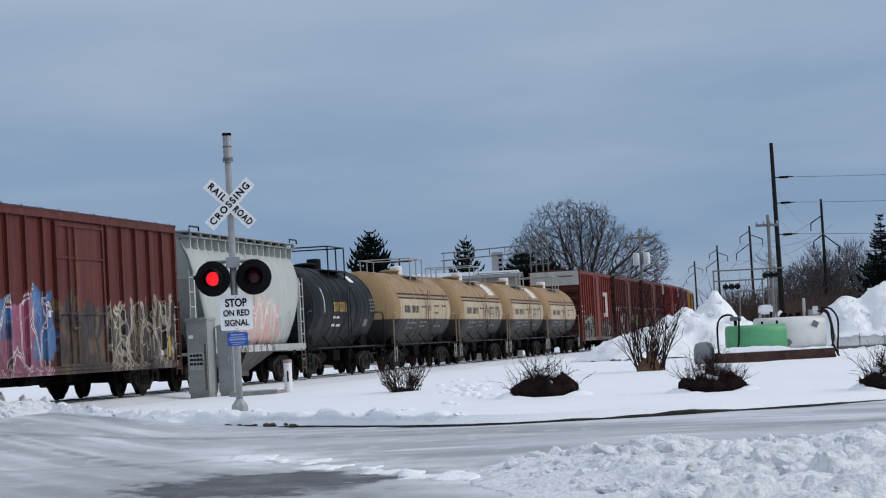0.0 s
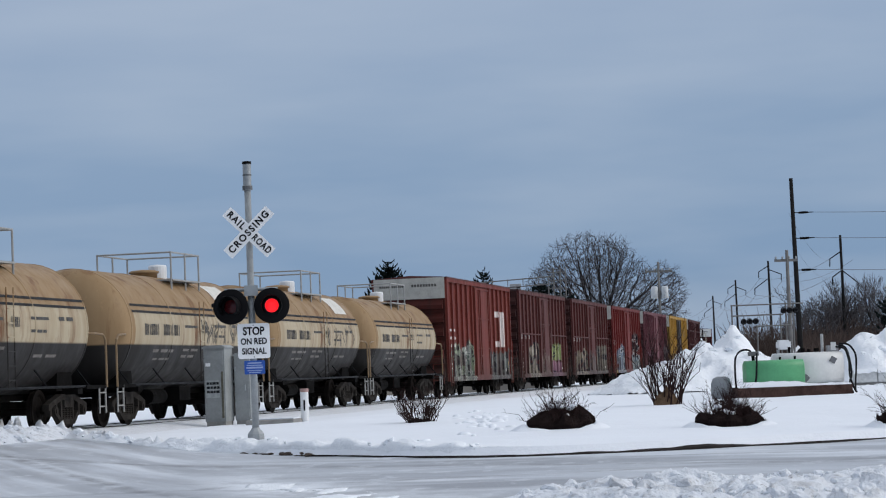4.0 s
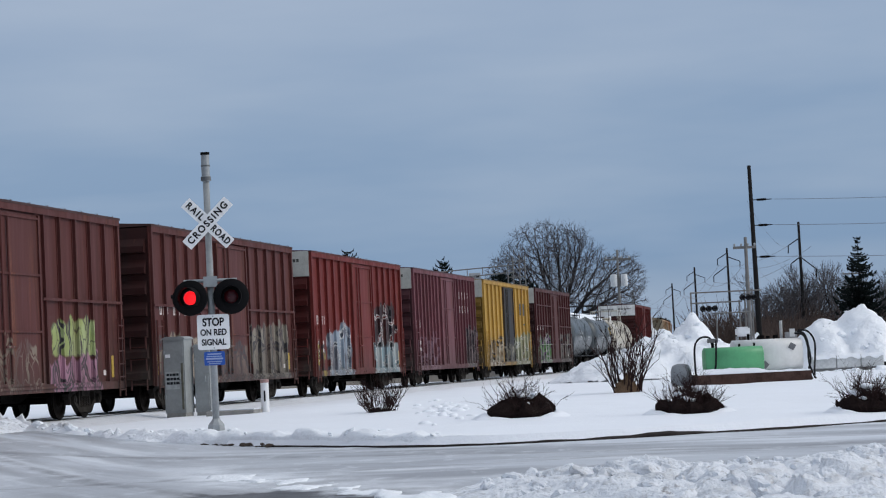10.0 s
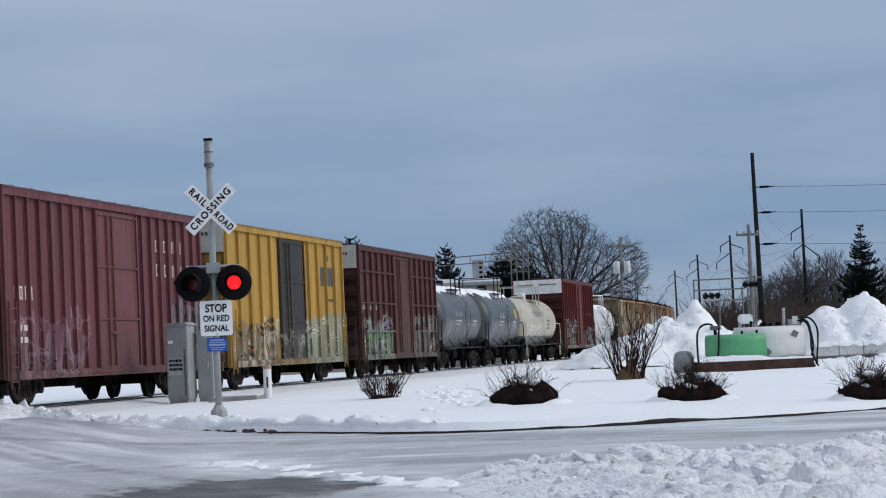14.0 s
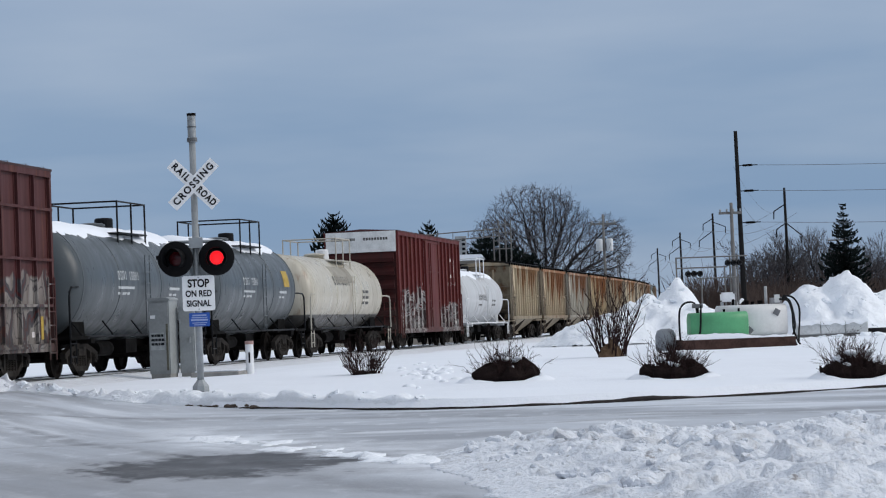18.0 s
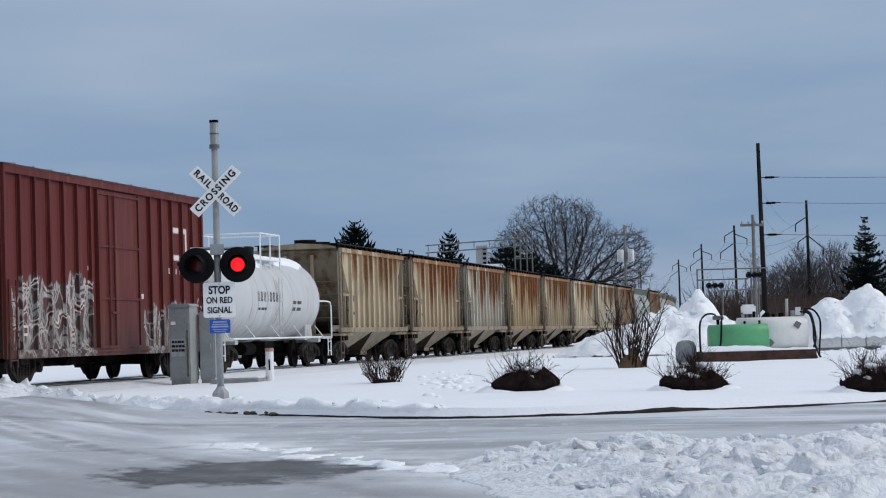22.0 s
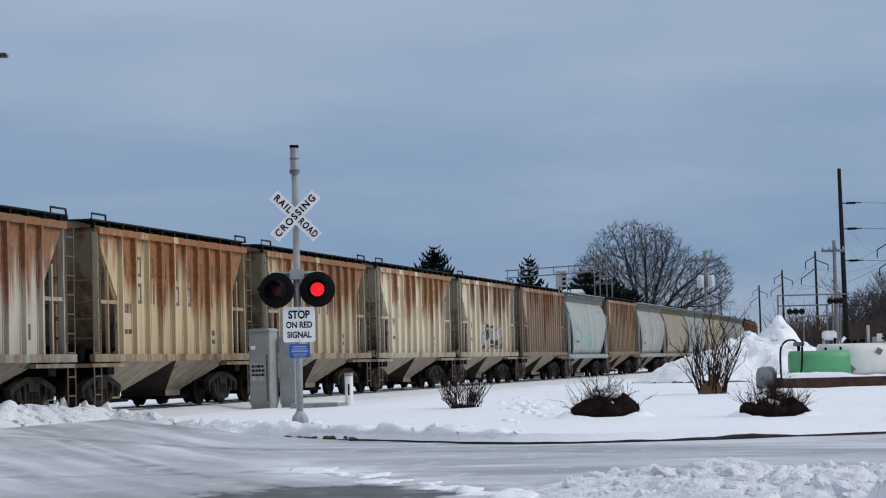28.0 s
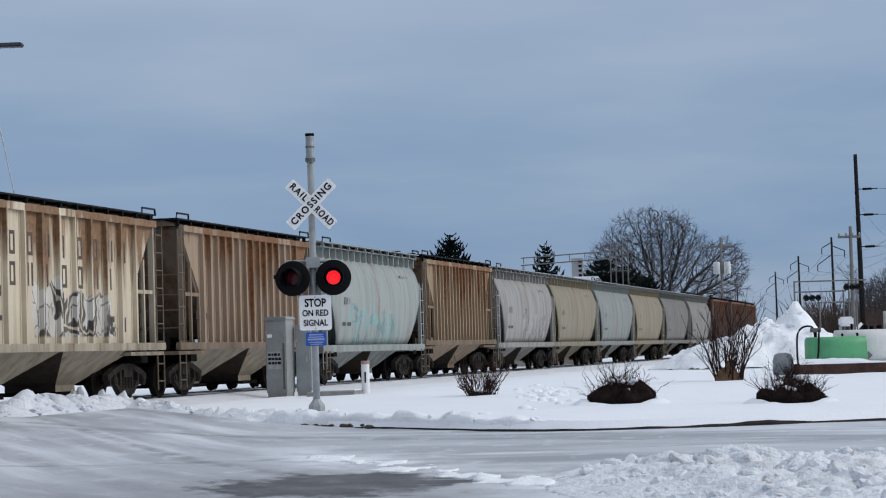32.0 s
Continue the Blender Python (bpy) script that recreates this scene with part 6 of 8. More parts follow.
def slab():
    x, y = -4.3, 54.6
    s = thing("concrete_slab", pose(x, y, ground_z(x, y) - 0.06, 0, 0, -8), "low concrete vault lid dusted with snow", "concrete slab")
    bm = cube(-0.56, 0.56, -0.5, 0.5, 0, 0.16)
    bmesh.ops.bevel(bm, geom=list(bm.edges), offset=0.02, segments=1, affect="EDGES")
    part("block", bm, CONCRETE, s)
    bm = cube(-0.5, 0.54, -0.36, 0.48, 0.158, 0.185)
    bmesh.ops.bevel(bm, geom=list(bm.edges), offset=0.012, segments=2, affect="EDGES")
    part("snow_layer", bm, SNOW, s, "thin snow")


slab()


# ---- snow banks ----
def heap(name, label, x0, x1, y0, y1, step, height, mat, category="snow bank", seed=0, jag=1.0, lump=0.0, along=None):
    """A lumpy sheet of ploughed snow whose height is given over the ground."""
    nx, ny = int((x1 - x0) / step) + 1, int((y1 - y0) / step) + 1
    verts, faces, keep = [], [], {}
    for j in range(ny):
        for i in range(nx):
            x, y = x0 + i * step, y0 + j * step
            y += along(x) if along else 0
            hgt = height(x, y)
            n1 = noise.noise((x * 1.1, y * 1.1, seed)) * 0.35 + abs(noise.noise((x * 4.1, y * 4.1, seed + 2))) * 0.3 - 0.07 + noise.noise((x * 2.7, y * 2.7, seed + 5)) * 0.28 + noise.noise((x * 6.5, y * 6.5, seed + 9)) * 0.22 + abs(noise.noise((x * 11.0, y * 11.0, seed + 4))) * 0.16
            cell = noise.cell((x * 3.1 + n1, y * 3.1, seed)) - 0.5
            if lump:
                z = ground_z(x, y) + (hgt + lump * (n1 + 0.35 * cell + 0.5 * abs(noise.noise((x * 2.2, y * 2.2, seed + 7))) + 0.25 * abs(noise.noise((x * 5, y * 5, seed + 8)))) * smooth(0, 0.35, hgt) if hgt > 0 else -0.3)
            else:
                z = ground_z(x, y) + (hgt * (1 + jag * (n1 + 0.32 * cell)) if hgt > 0 else -0.3)
            if hgt > -0.02:
                keep[(i, j)] = len(verts)
                verts.append((x, y, z))
    for j in range(ny - 1):
        for i in range(nx - 1):
            q = [keep.get(k) for k in ((i, j), (i + 1, j), (i + 1, j + 1), (i, j + 1))]
            if None not in q:
                faces.append(q)
    me = bpy.data.meshes.new(name)
    me.from_pydata(verts, [], faces)
    me.materials.append(mat)
    me.polygons.foreach_set("use_smooth", [True] * len(me.polygons))
    return tagged(new(name, me), label, category)


def front_bank(x, y):
    edge = 22.6 + 0.9 * noise.noise((x * 0.9, 0, 3)) - 0.5 * smooth(1.2, 0.0, x) + 0.12 * x
    left = smooth(0.15, 2.0, x + 0.02 + 0.114 * (y - 17.2) + 0.35 * noise.noise((y * 0.8, 0, 2)))
    far = smooth(edge, edge - 1.9, y)
    return 0.20 * left * far * (1.0 + 0.45 * noise.noise((x * 0.9, y * 0.6, 8)) + 0.3 * noise.noise((x * 2.1, y * 1.6, 3))) - 0.012


BANK_FRONT = heap("snow_bank", "dirty lumpy bank of ploughed snow beside the road", -1.5, 7.6, 11.0, 25.2, 0.045, front_bank, SNOW_DIRTY, seed=2, jag=0.95)


def kerb_bank(x, y):
    v = y - kerb_y(x)
    amp = 0.13 + 0.07 * noise.noise((x * 0.7, 0, 4)) + 0.05 * noise.noise((x * 2.3, y, 8)) + 0.17 * smooth(-7.0, -9.6, x)
    wid = 0.9 + 0.5 * noise.noise((x * 0.5, 3, 1)) + 1.0 * smooth(-7.0, -10, x)
    spill = 0.55 + 0.25 * noise.noise((x * 1.3, 0, 9)) + 0.4 * smooth(-5.0, -9.0, x)
    spill *= smooth(-2.9, -4.6, x)
    foot = smooth(-spill, 0.16, v)
    if v < -spill:
        return -0.012
    rise = 0.11 * smooth(-spill, 0.05, v) * smooth(0.25, 0.0, v) if v < 0 else 0.0
    return rise + foot * amp * smooth(1.6, -1.2, x) * max(0, 1 - abs(v - 0.35) / wid) - 0.012


BANK_KERB = heap("snow_bank", "low ridge of broken snow pushed up along the kerb", -10.2, 1.7, -1.2, 2.3, 0.07, kerb_bank, SNOW_LUMP, seed=5, jag=1.35, along=kerb_y)


def track_bank(x, y):
    u = min(1, max(0, (46.0 - y) / 6.4))
    d = abs(x - (-7.5 - 1.25 * u)) / (0.62 + 0.2 * noise.noise((y * 0.8, 0, 6)))
    return (0.14 + 0.16 * smooth(0.0, 0.6, u)) * max(0, 1 - d ** 1.4) * smooth(38.8, 40.2, y) * smooth(47.2, 45.0, y) - 0.012


BANK_TRACK = heap("snow_bank", "dirty end of the snow ridge bent round beside the rails", -10.0, -6.3, 38.4, 47.4, 0.08, track_bank, SNOW_DIRTY, seed=15, jag=1.1)


def windrow(x, y):
    c = 26.2 - 2.8 * (x + 2.0) + 0.5 * noise.noise((x * 0.7, 1, 0))
    f = 0.35 + 0.9 * noise.noise((x * 1.3, y * 0.45, 6)) + 1.0 * noise.noise((x * 3.6, y * 1.3, 9)) + 0.5 * noise.noise((x * 7, y * 3, 4))
    return 0.04 * f * smooth(-3.0, -2.2, x) * smooth(0.9, 0.0, x) * smooth(1.9, 0.3, abs(y - c)) - 0.012


heap("snow_bank", "thin windrow of loose snow on the road", -3.4, 1.1, 17.0, 29.0, 0.06, windrow, SNOW_LUMP, seed=8, jag=1.1)


def mound_at(x, y, cx, cy, rx, ry, top, sharp=1.3):
    return top * (1 - math.hypot((x - cx) / rx, (y - cy) / ry) ** sharp)


def pile_a(x, y):
    return max(mound_at(x, y, 9.8, 85, 1.5, 3.4, 2.3, 1.2), mound_at(x, y, 9.4, 84.6, 3.4, 4.2, 1.55, 1.4), mound_at(x, y, 7.6, 83.5, 3.2, 3.4, 1.1), mound_at(x, y, 8.6, 84.4, 3.0, 3.6, 1.72, 1.0), mound_at(x, y, 11.2, 85, 2.2, 3.4, 1.0))


PILE_A = heap("snow_heap", "tall white heap of ploughed snow", 3.8, 13.6, 78, 90, 0.17, pile_a, SNOW_CLEAN, "snow pile", 11, 0.8, 0.30)


def pile_b(x, y):
    return max(mound_at(x, y, 17.7, 95, 2.1, 4.2, 2.4, 1.5), mound_at(x, y, 16.1, 94.6, 1.8, 3.6, 1.9, 1.6), mound_at(x, y, 19.4, 95.5, 3.4, 4.4, 1.6), mound_at(x, y, 17.4, 95, 3.9, 4.6, 1.45))


PILE_B = heap("snow_heap", "broad white heap of ploughed snow", 13.0, 23.4, 90, 100.4, 0.19, pile_b, SNOW_CLEAN, "snow pile", 14, 0.8, 0.30)


# ---- clods of snow on the banks ----
CLODS = []
for k in range(5):
    cb = bmesh.new()
    bmesh.ops.create_icosphere(cb, subdivisions=2, radius=1.0)
    for v in cb.verts:
        v.co *= 1 + 0.45 * noise.noise(v.co * 1.3 + Vector((k * 7, 0, 0))) + 0.18 * noise.noise(v.co * 3.5 + Vector((0, k * 3, 0)))
        v.co.z *= 0.75
    cm = bpy.data.meshes.new("snow_clod")
    cb.to_mesh(cm)
    cb.free()
    CLODS.append(cm)


def clods(bank, height, x0, x1, y0, y1, count, size, mat, seed, low=0.03):
    rng = random.Random(seed)
    meshes = []
    for cm in CLODS:
        m2 = cm.copy()
        m2.materials.append(mat)
        meshes.append(m2)
    made = 0
    for _ in range(count * 12):
        if made >= count:
            break
        x, y = rng.uniform(x0, x1), rng.uniform(y0, y1)
        hgt = height(x, y)
        if hgt < low:
            continue
        s = size * rng.uniform(0.3, 1.0) ** 1.8 * 1.5
        o = new("snow_clod", meshes[rng.randrange(5)])
        o.parent = bank
        o.matrix_basis = Matrix.Translation((x, y, ground_z(x, y) + hgt - 0.15 * s)) @ pose(0, 0, 0, rng.uniform(-30, 30), rng.uniform(-30, 30), rng.uniform(0, 360)) @ Matrix.Diagonal((s, s * rng.uniform(0.7, 1), s * rng.uniform(0.6, 0.9), 1))
        made += 1


clods(BANK_FRONT, front_bank, 0.2, 5.6, 14.5, 23.6, 290, 0.075, SNOW_DIRTY, 1, 0.06)
clods(BANK_KERB, kerb_bank, -8.2, 0.8, 32.5, 46.0, 60, 0.075, SNOW_LUMP, 7)
clods(BANK_TRACK, track_bank, -9.5, -6.8, 39.2, 46.0, 50, 0.11, SNOW_DIRTY, 6)
clods(PILE_A, pile_a, 6.0, 13.0, 81.5, 86, 60, 0.15, SNOW_CLEAN, 3, 0.2)
clods(PILE_B, pile_b, 14.0, 22.0, 91, 95.5, 60, 0.15, SNOW_CLEAN, 4, 0.2)


# brown grit and leaves thrown up at the kerb beside the mast
rng = random.Random(17)
GRIT = simple("kerb_grit", (0.085, 0.065, 0.053), 0.9, 0.0, 0.5, 8.0, 0.5)
for k in range(30):
    m2 = CLODS[k % 5].copy()
    m2.materials.append(GRIT)
    o = new("grit_clod", m2)
    o.parent = BANK_KERB
    gx = rng.gauss(-3.0, 0.45)
    sc = 0.02 + 0.045 * rng.random() ** 2
    o.matrix_basis = pose(gx, kerb_y(gx) + rng.uniform(-0.16, 0.03), -0.15 + rng.random() * 0.05, 0, 0, rng.uniform(0, 360)) @ Matrix.Diagonal((sc * 1.8, sc, sc * 0.7, 1))


# ---- shrubs ----
def twigs(bm, base, up, length, r, rng, level, spread, droop=0.0):
    """Branching twigs from a base."""
    d = up.normalized()
    pts = [base]
    n = 3
    for i in range(n):
        d = (d + Vector((rng.gauss(0, 0.12), rng.gauss(0, 0.12), rng.gauss(0.02, 0.08) - droop))).normalized()
        pts.append(pts[-1] + d * length / n)
    tube(bm, pts, r, 4 if r > 0.006 else 3, r * 0.5, False)
    if level > 0:
        for k in range(rng.choice((2, 3, 3))):
            p = pts[rng.choice((1, 2, 3))]
            q = (d + Vector((rng.gauss(0, spread), rng.gauss(0, spread), rng.gauss(0.1, 0.25)))).normalized()
            twigs(bm, p, q, length * rng.uniform(0.4, 0.7), r * 0.6, rng, level - 1, spread, droop)


def shrub(x, y, w, h, stems, seed, label, mound=None, mat=None, snow=0, base=None, r=0.011, dense=False):
    rng = random.Random(seed)
    g = ground_z(x, y)
    s = thing("shrub", pose(x, y, g - 0.02), label, "shrub", "bare shrubs on the snow")
    bm = bmesh.new()
    for i in range(stems):
        a = rng.uniform(0, math.tau)
        rad = rng.uniform(0, 1.0) ** 0.6
        spread_r = w * (0.47 if dense else 0.32)
        z0 = 0.02 + (mound[1] * (1 - rad ** 2) * 0.8 if dense else 0)
        p = Vector((math.cos(a) * rad * spread_r, math.sin(a) * rad * spread_r, z0))
        lean = rng.uniform(0.05, 1.0) * w / h * 0.62
        up = Vector((math.cos(a) * lean, math.sin(a) * lean, 1))
        if dense:
            up = Vector((math.cos(a) * lean * 0.9 * rad + rng.gauss(0, 0.3), math.sin(a) * lean * 0.9 * rad, 0.8))
            twigs(bm, p, up, (h - mound[1] * 0.5) * (rng.uniform(0.22, 0.55) * (1.15 - 0.6 * rad) if i % 9 else 0.75), r * rng.uniform(0.6, 1.0), rng, 2, 0.5, 0.05)
            continue
        twigs(bm, p, up, h * rng.uniform(0.35, 0.95), r * rng.uniform(0.7, 1.3), rng, 2, 0.38)
    o = part("stem_clump", bm, mat or TWIG_RED, s)
    o["kind"] = "stuff"
    if mound:
        mw, mh = mound
        bm = bmesh.new()
        rings = []
        for j in range(7):
            t = j / 6
            ring = []
            for k in range(30):
                a = k * math.tau / 30
                rr = mw / 2 * ((0.80, 0.93, 1.0, 0.98, 0.86, 0.55, 0.02)[j] if dense else (1 - t ** 1.3)) * (1 + 0.30 * noise.noise((math.cos(a) * 2.4, math.sin(a) * 2.4, seed)))
                ring.append(bm.verts.new((rr * math.cos(a), rr * math.sin(a), 0.0 + mh * (t if dense else 1 - (1 - t) ** 2) * (1 + 0.7 * noise.noise((rr * math.cos(a) * 5, rr * math.sin(a) * 5, seed)) + 0.6 * noise.noise((rr * math.cos(a) * 14, rr * math.sin(a) * 14, seed))))))
            rings.append(ring)
        for p, q in zip(rings, rings[1:]):
            for k in range(30):
                bm.faces.new((p[k], p[(k + 1) % 30], q[(k + 1) % 30], q[k]))
        bm.faces.new(rings[-1])
        part("mulch_mound", bm, base or MULCH, s, "dark wet leaf litter round the stems")
        if dense:
            # the melted hollow: snow stands higher at the sides than in front
            bm = bmesh.new()
            rings = []
            for f, q in ((0.98, 0.0), (1.06, 0.8), (1.16, 1.0), (1.34, 0.6), (1.6, 0.0)):
                ring = []
                for k in range(36):
                    a = k * math.tau / 36
                    rr = mw / 2 * f * (1 + 0.16 * noise.noise((math.cos(a) * 2.4, math.sin(a) * 2.4, seed)))
                    lift = (0.02 + 0.11 * abs(math.cos(a)) ** 1.6) * (1 + 0.4 * noise.noise((math.cos(a) * 5, math.sin(a) * 5, seed + 3)))
                    ring.append(bm.verts.new((rr * math.cos(a), rr * math.sin(a), -0.02 + lift * q)))
                rings.append(ring)
            for p, q in zip(rings, rings[1:]):
                for k in range(36):
                    bm.faces.new((p[k], q[k], q[(k + 1) % 36], p[(k + 1) % 36]))
            part("snow_collar", bm, SNOW, s, "snow rim of the melted hollow", None, True)
    for k in range(snow):
        a = rng.uniform(0, math.tau)
        bm = bmesh.new()
        bmesh.ops.create_icosphere(bm, subdivisions=2, radius=0.05 + 0.04 * rng.random())
        for v in bm.verts:
            v.co *= 1 + 0.3 * noise.noise(v.co * 14 + Vector((k, 0, seed)))
            v.co.z *= 0.6
        rr = w * 0.3 * math.sqrt(rng.random())
        part("snow_clump", bm, SNOW, s, "clump of caught snow", pose(rr * math.cos(a), -abs(rr * math.sin(a)), h * rng.uniform(0.3, 0.7)), True)
    return s


STRAW = simple("dead_straw_stems", (0.16, 0.10, 0.06), 0.9, 0, 0.5, 8.0, 0.8, 0.03)
shrub(-0.80, 46.0, 1.0, 0.56, 75, 1, "low bare shrub with fanned grey-brown stems", (0.55, 0.07), TWIG_DARK, 1, r=0.008)
shrub(1.60, 38.8, 1.0, 0.58, 260, 2, "spreading bare shrub in a dark mulch ring with snow clumps", (1.10, 0.29), TWIG_DARK, 6, r=0.008, dense=True)
shrub(4.66, 54.2, 1.15, 1.5, 38, 3, "tall bare shrub with upright stems and a straw-brown base", (0.62, 0.34), TWIG_DARK, 1, STRAW, 0.015)
shrub(4.22, 37.4, 1.0, 0.62, 280, 4, "spreading bare shrub in a dark mulch ring beside the kerb", (1.02, 0.26), TWIG_DARK, 5, r=0.008, dense=True)
shrub(6.72, 35.6, 0.95, 0.62, 260, 5, "dark bare shrub with caught snow near the kerb", (0.95, 0.27), TWIG_DARK, 6, r=0.008, dense=True)


# ---- footprints in the snow ----
def footprints():
    bm = bmesh.new()
    rng = random.Random(12)
    for cx, cy, n, sx, sy in ((0.45, 46.0, 75, 0.36, 6.0), (-0.9, 37.0, 5, 0.7, 0.6)):
        for i in range(n):
            x, y = cx + rng.gauss(0, sx * 0.6), cy + rng.gauss(0, sy * 0.7)
            if y < kerb_y(x) + 0.6:
                continue
            g = ground_z(x, y)
            a = rng.uniform(0, math.pi)
            r = 0.03 + 0.06 * rng.random()
            hgt = 0.02 + 0.03 * rng.random()
            rings = []
            for f, q in ((1.0, -0.02), (0.75, 0.6), (0.35, 0.95)):
                rings.append([bm.verts.new((x + r * f * 1.5 * math.cos(k * math.tau / 9 + a) * (1 + 0.25 * noise.noise((x, y, k))), y + r * f * 1.3 * math.sin(k * math.tau / 9 + a), g + hgt * q)) for k in range(9)])
            for p1, p2 in zip(rings, rings[1:]):
                for k in range(9):
                    bm.faces.new((p1[k], p1[(k + 1) % 9], p2[(k + 1) % 9], p2[k]))
            bm.faces.new(rings[-1])
    o = part("footprint_lumps", bm, SNOW, None, "", None, True)
    return tagged(o, "lumps of snow kicked up along a footpath", "snow lumps", kind="stuff")


footprints()


# ---- fuel tanks in their tray ----
def capsule(x0, x1, r, zc, y, dome=0.12):
    prof = [(x0, 0.0), (x0 + 0.02, r * 0.6), (x0 + dome * 0.5, r * 0.88), (x0 + dome, r), (x1 - dome, r), (x1 - dome * 0.5, r * 0.88), (x1 - 0.02, r * 0.6), (x1, 0.0)]
    bm = lathe(bmesh.new(), prof, "x", 36)
    for v in bm.verts:
        q = math.hypot(v.co.y, v.co.z)
        if q > 1e-4:
            a = math.atan2(v.co.z, v.co.y)
            k = (abs(math.cos(a)) ** 4.2 + abs(math.sin(a)) ** 4.2) ** (-1 / 4.2)
            v.co.y, v.co.z = q * k * math.cos(a), q * k * math.sin(a)
    bmesh.ops.translate(bm, verts=bm.verts, vec=(0, y, zc))
    return bm


def fuel_station():
    x, y = 8.53, 62.0
    g = ground_z(x, y)
    base = pose(x, y, g - 0.02, 0, 0, 3)
    tray = thing("containment_tray", base, "rusted steel tray on the snow holding two fuel tanks", "steel tray")
    for n, a in (("front_wall", (-1.49, 1.49, -0.95, -0.92, 0, 0.27)), ("rear_wall", (-1.49, 1.49, 0.92, 0.95, 0, 0.27)), ("end_wall", (-1.49, -1.46, -0.92, 0.92, 0, 0.27)), ("end_wall", (1.46, 1.49, -0.92, 0.92, 0, 0.27)), ("floor", (-1.46, 1.46, -0.92, 0.92, 0.0, 0.03))):
        part(n, cube(*a), RUST, tray)
    bm = bmesh.new()
    n = 24
    rows = []
    for j, yy in enumerate((-0.915, -0.885, -0.6, -0.3, 0.0, 0.4, 0.91)):
        rows.append([bm.verts.new((-1.455 + 2.91 * i / n, yy, 0.2 if j == 0 else 0.31 + 0.04 * noise.noise((i * 0.5, j, 1)) + 0.10 * smooth(17, 11, i))) for i in range(n + 1)])
    for p, q in zip(rows, rows[1:]):
        for i in range(n):
            bm.faces.new((p[i], p[i + 1], q[i + 1], q[i]))
    part("snow_fill", bm, SNOW, tray, "snow lying in the tray", None, True)
    gt = thing("fuel_tank", base @ pose(-0.42, -0.42, 0.03), "green horizontal fuel tank with hose and pump", "fuel tank", "fuel tanks in the tray")
    part("shell", capsule(-0.80, 0.76, 0.335, 0.60, 0, 0.045), GREEN_TANK, gt, "", None, True)
    for sx in (-0.5, 0.5):
        part("cradle", cube(sx - 0.06, sx + 0.06, -0.28, 0.28, 0.0, 0.4), STEEL_DARK, gt)
    for sx, hh in ((-0.45, 0.08), (0.16, 0.07), (0.55, 0.08)):
        bm = bmesh.new()
        tube(bm, [(sx, 0, 0.92), (sx, 0, 0.94 + hh)], 0.03, 8)
        part("filler_cap", bm, STEEL_DARK, gt)
    wt = thing("fuel_tank", base @ pose(0.62, 0.36, 0.03), "white horizontal fuel tank with a hazard diamond", "fuel tank", "fuel tanks in the tray")
    part("shell", capsule(-0.94, 0.90, 0.43, 0.67, 0, 0.05), WHITE_TANK, wt, "", None, True)
    for sx in (-0.6, 0.6):
        part("cradle", cube(sx - 0.06, sx + 0.06, -0.32, 0.32, 0.0, 0.4), STEEL_DARK, wt)
    for px, pz, a in ((-0.16, 0.43, 45), (0.58, 0.88, 30)):
        part("placard", plate(0.16, 0.16, 0.006, 0.008), simple("grey_placard", (0.16, 0.16, 0.17), 0.5), wt, "grey diamond placard", pose(px, -0.462 if pz < 0.8 else -0.44, pz) @ Matrix.Rotation(radians(a), 4, "Y"))
    for sx, hh, r in ((-0.98 + 0.5, 0.12, 0.035), (-0.12, 0.07, 0.06), (0.04, 0.04, 0.05), (0.24, 0.06, 0.07)):
        bm = bmesh.new()
        tube(bm, [(sx, 0, 1.10), (sx, 0, 1.14 + hh)], r, 8)
        part("vent", bm, STEEL_DARK, wt)
    bm = bmesh.new()
    tube(bm, [(0.42, 0.1, 1.1), (0.42, 0.1, 1.57)], 0.04, 8)
    part("vent_pipe", bm, simple("pale_vent", (0.45, 0.45, 0.45), 0.5), wt)
    pump = part("pump", cube(0.52, 0.80, -0.12, 0.12, 1.10, 1.26), simple("grey_pump", (0.3, 0.3, 0.31), 0.5), wt)
    part("pump_head", cube(0.60, 0.74, -0.13, -0.115, 1.13, 1.34), WHITE_TANK, pump, "white meter face")
    part("pump_post", cube(-0.57, -0.50, -0.04, 0.04, 0.93, 1.065), STEEL_DARK, gt)
    part("pump_spout", cube(0.74, 0.9, -0.05, 0.05, 1.18, 1.24), STEEL_DARK, pump)
    # black delivery hoses
    hoses = [
        (wt, [(0.72, -0.1, 1.22), (0.92, -0.3, 1.16), (1.0, -0.4, 0.85), (1.0, -0.45, 0.45), (1.1, -0.5, 0.1), (1.16, -0.5, 0.02)]),
        (wt, [(0.78, 0, 1.26), (0.98, -0.1, 1.2), (1.06, -0.2, 0.9), (1.08, -0.3, 0.5), (1.0, -0.4, 0.25), (1.06, -0.5, 0.0)]),
        (wt, [(0.85, 0, 1.3), (1.1, 0, 1.26), (1.27, 0, 1.0), (1.27, 0, 0.6), (1.2, -0.2, 0.35), (1.12, -0.5, 0.08)]),
        (gt, [(-0.55, 0, 1.0), (-0.62, 0, 1.2), (-0.85, 0, 1.2), (-1.0, 0, 1.0), (-1.02, 0, 0.5), (-1.0, 0, 0.15)]),
        (gt, [(-0.5, -0.34, 1.12), (-0.52, -0.4, 0.9), (-0.55, -0.42, 0.5), (-0.6, -0.4, 0.28)]),
    ]
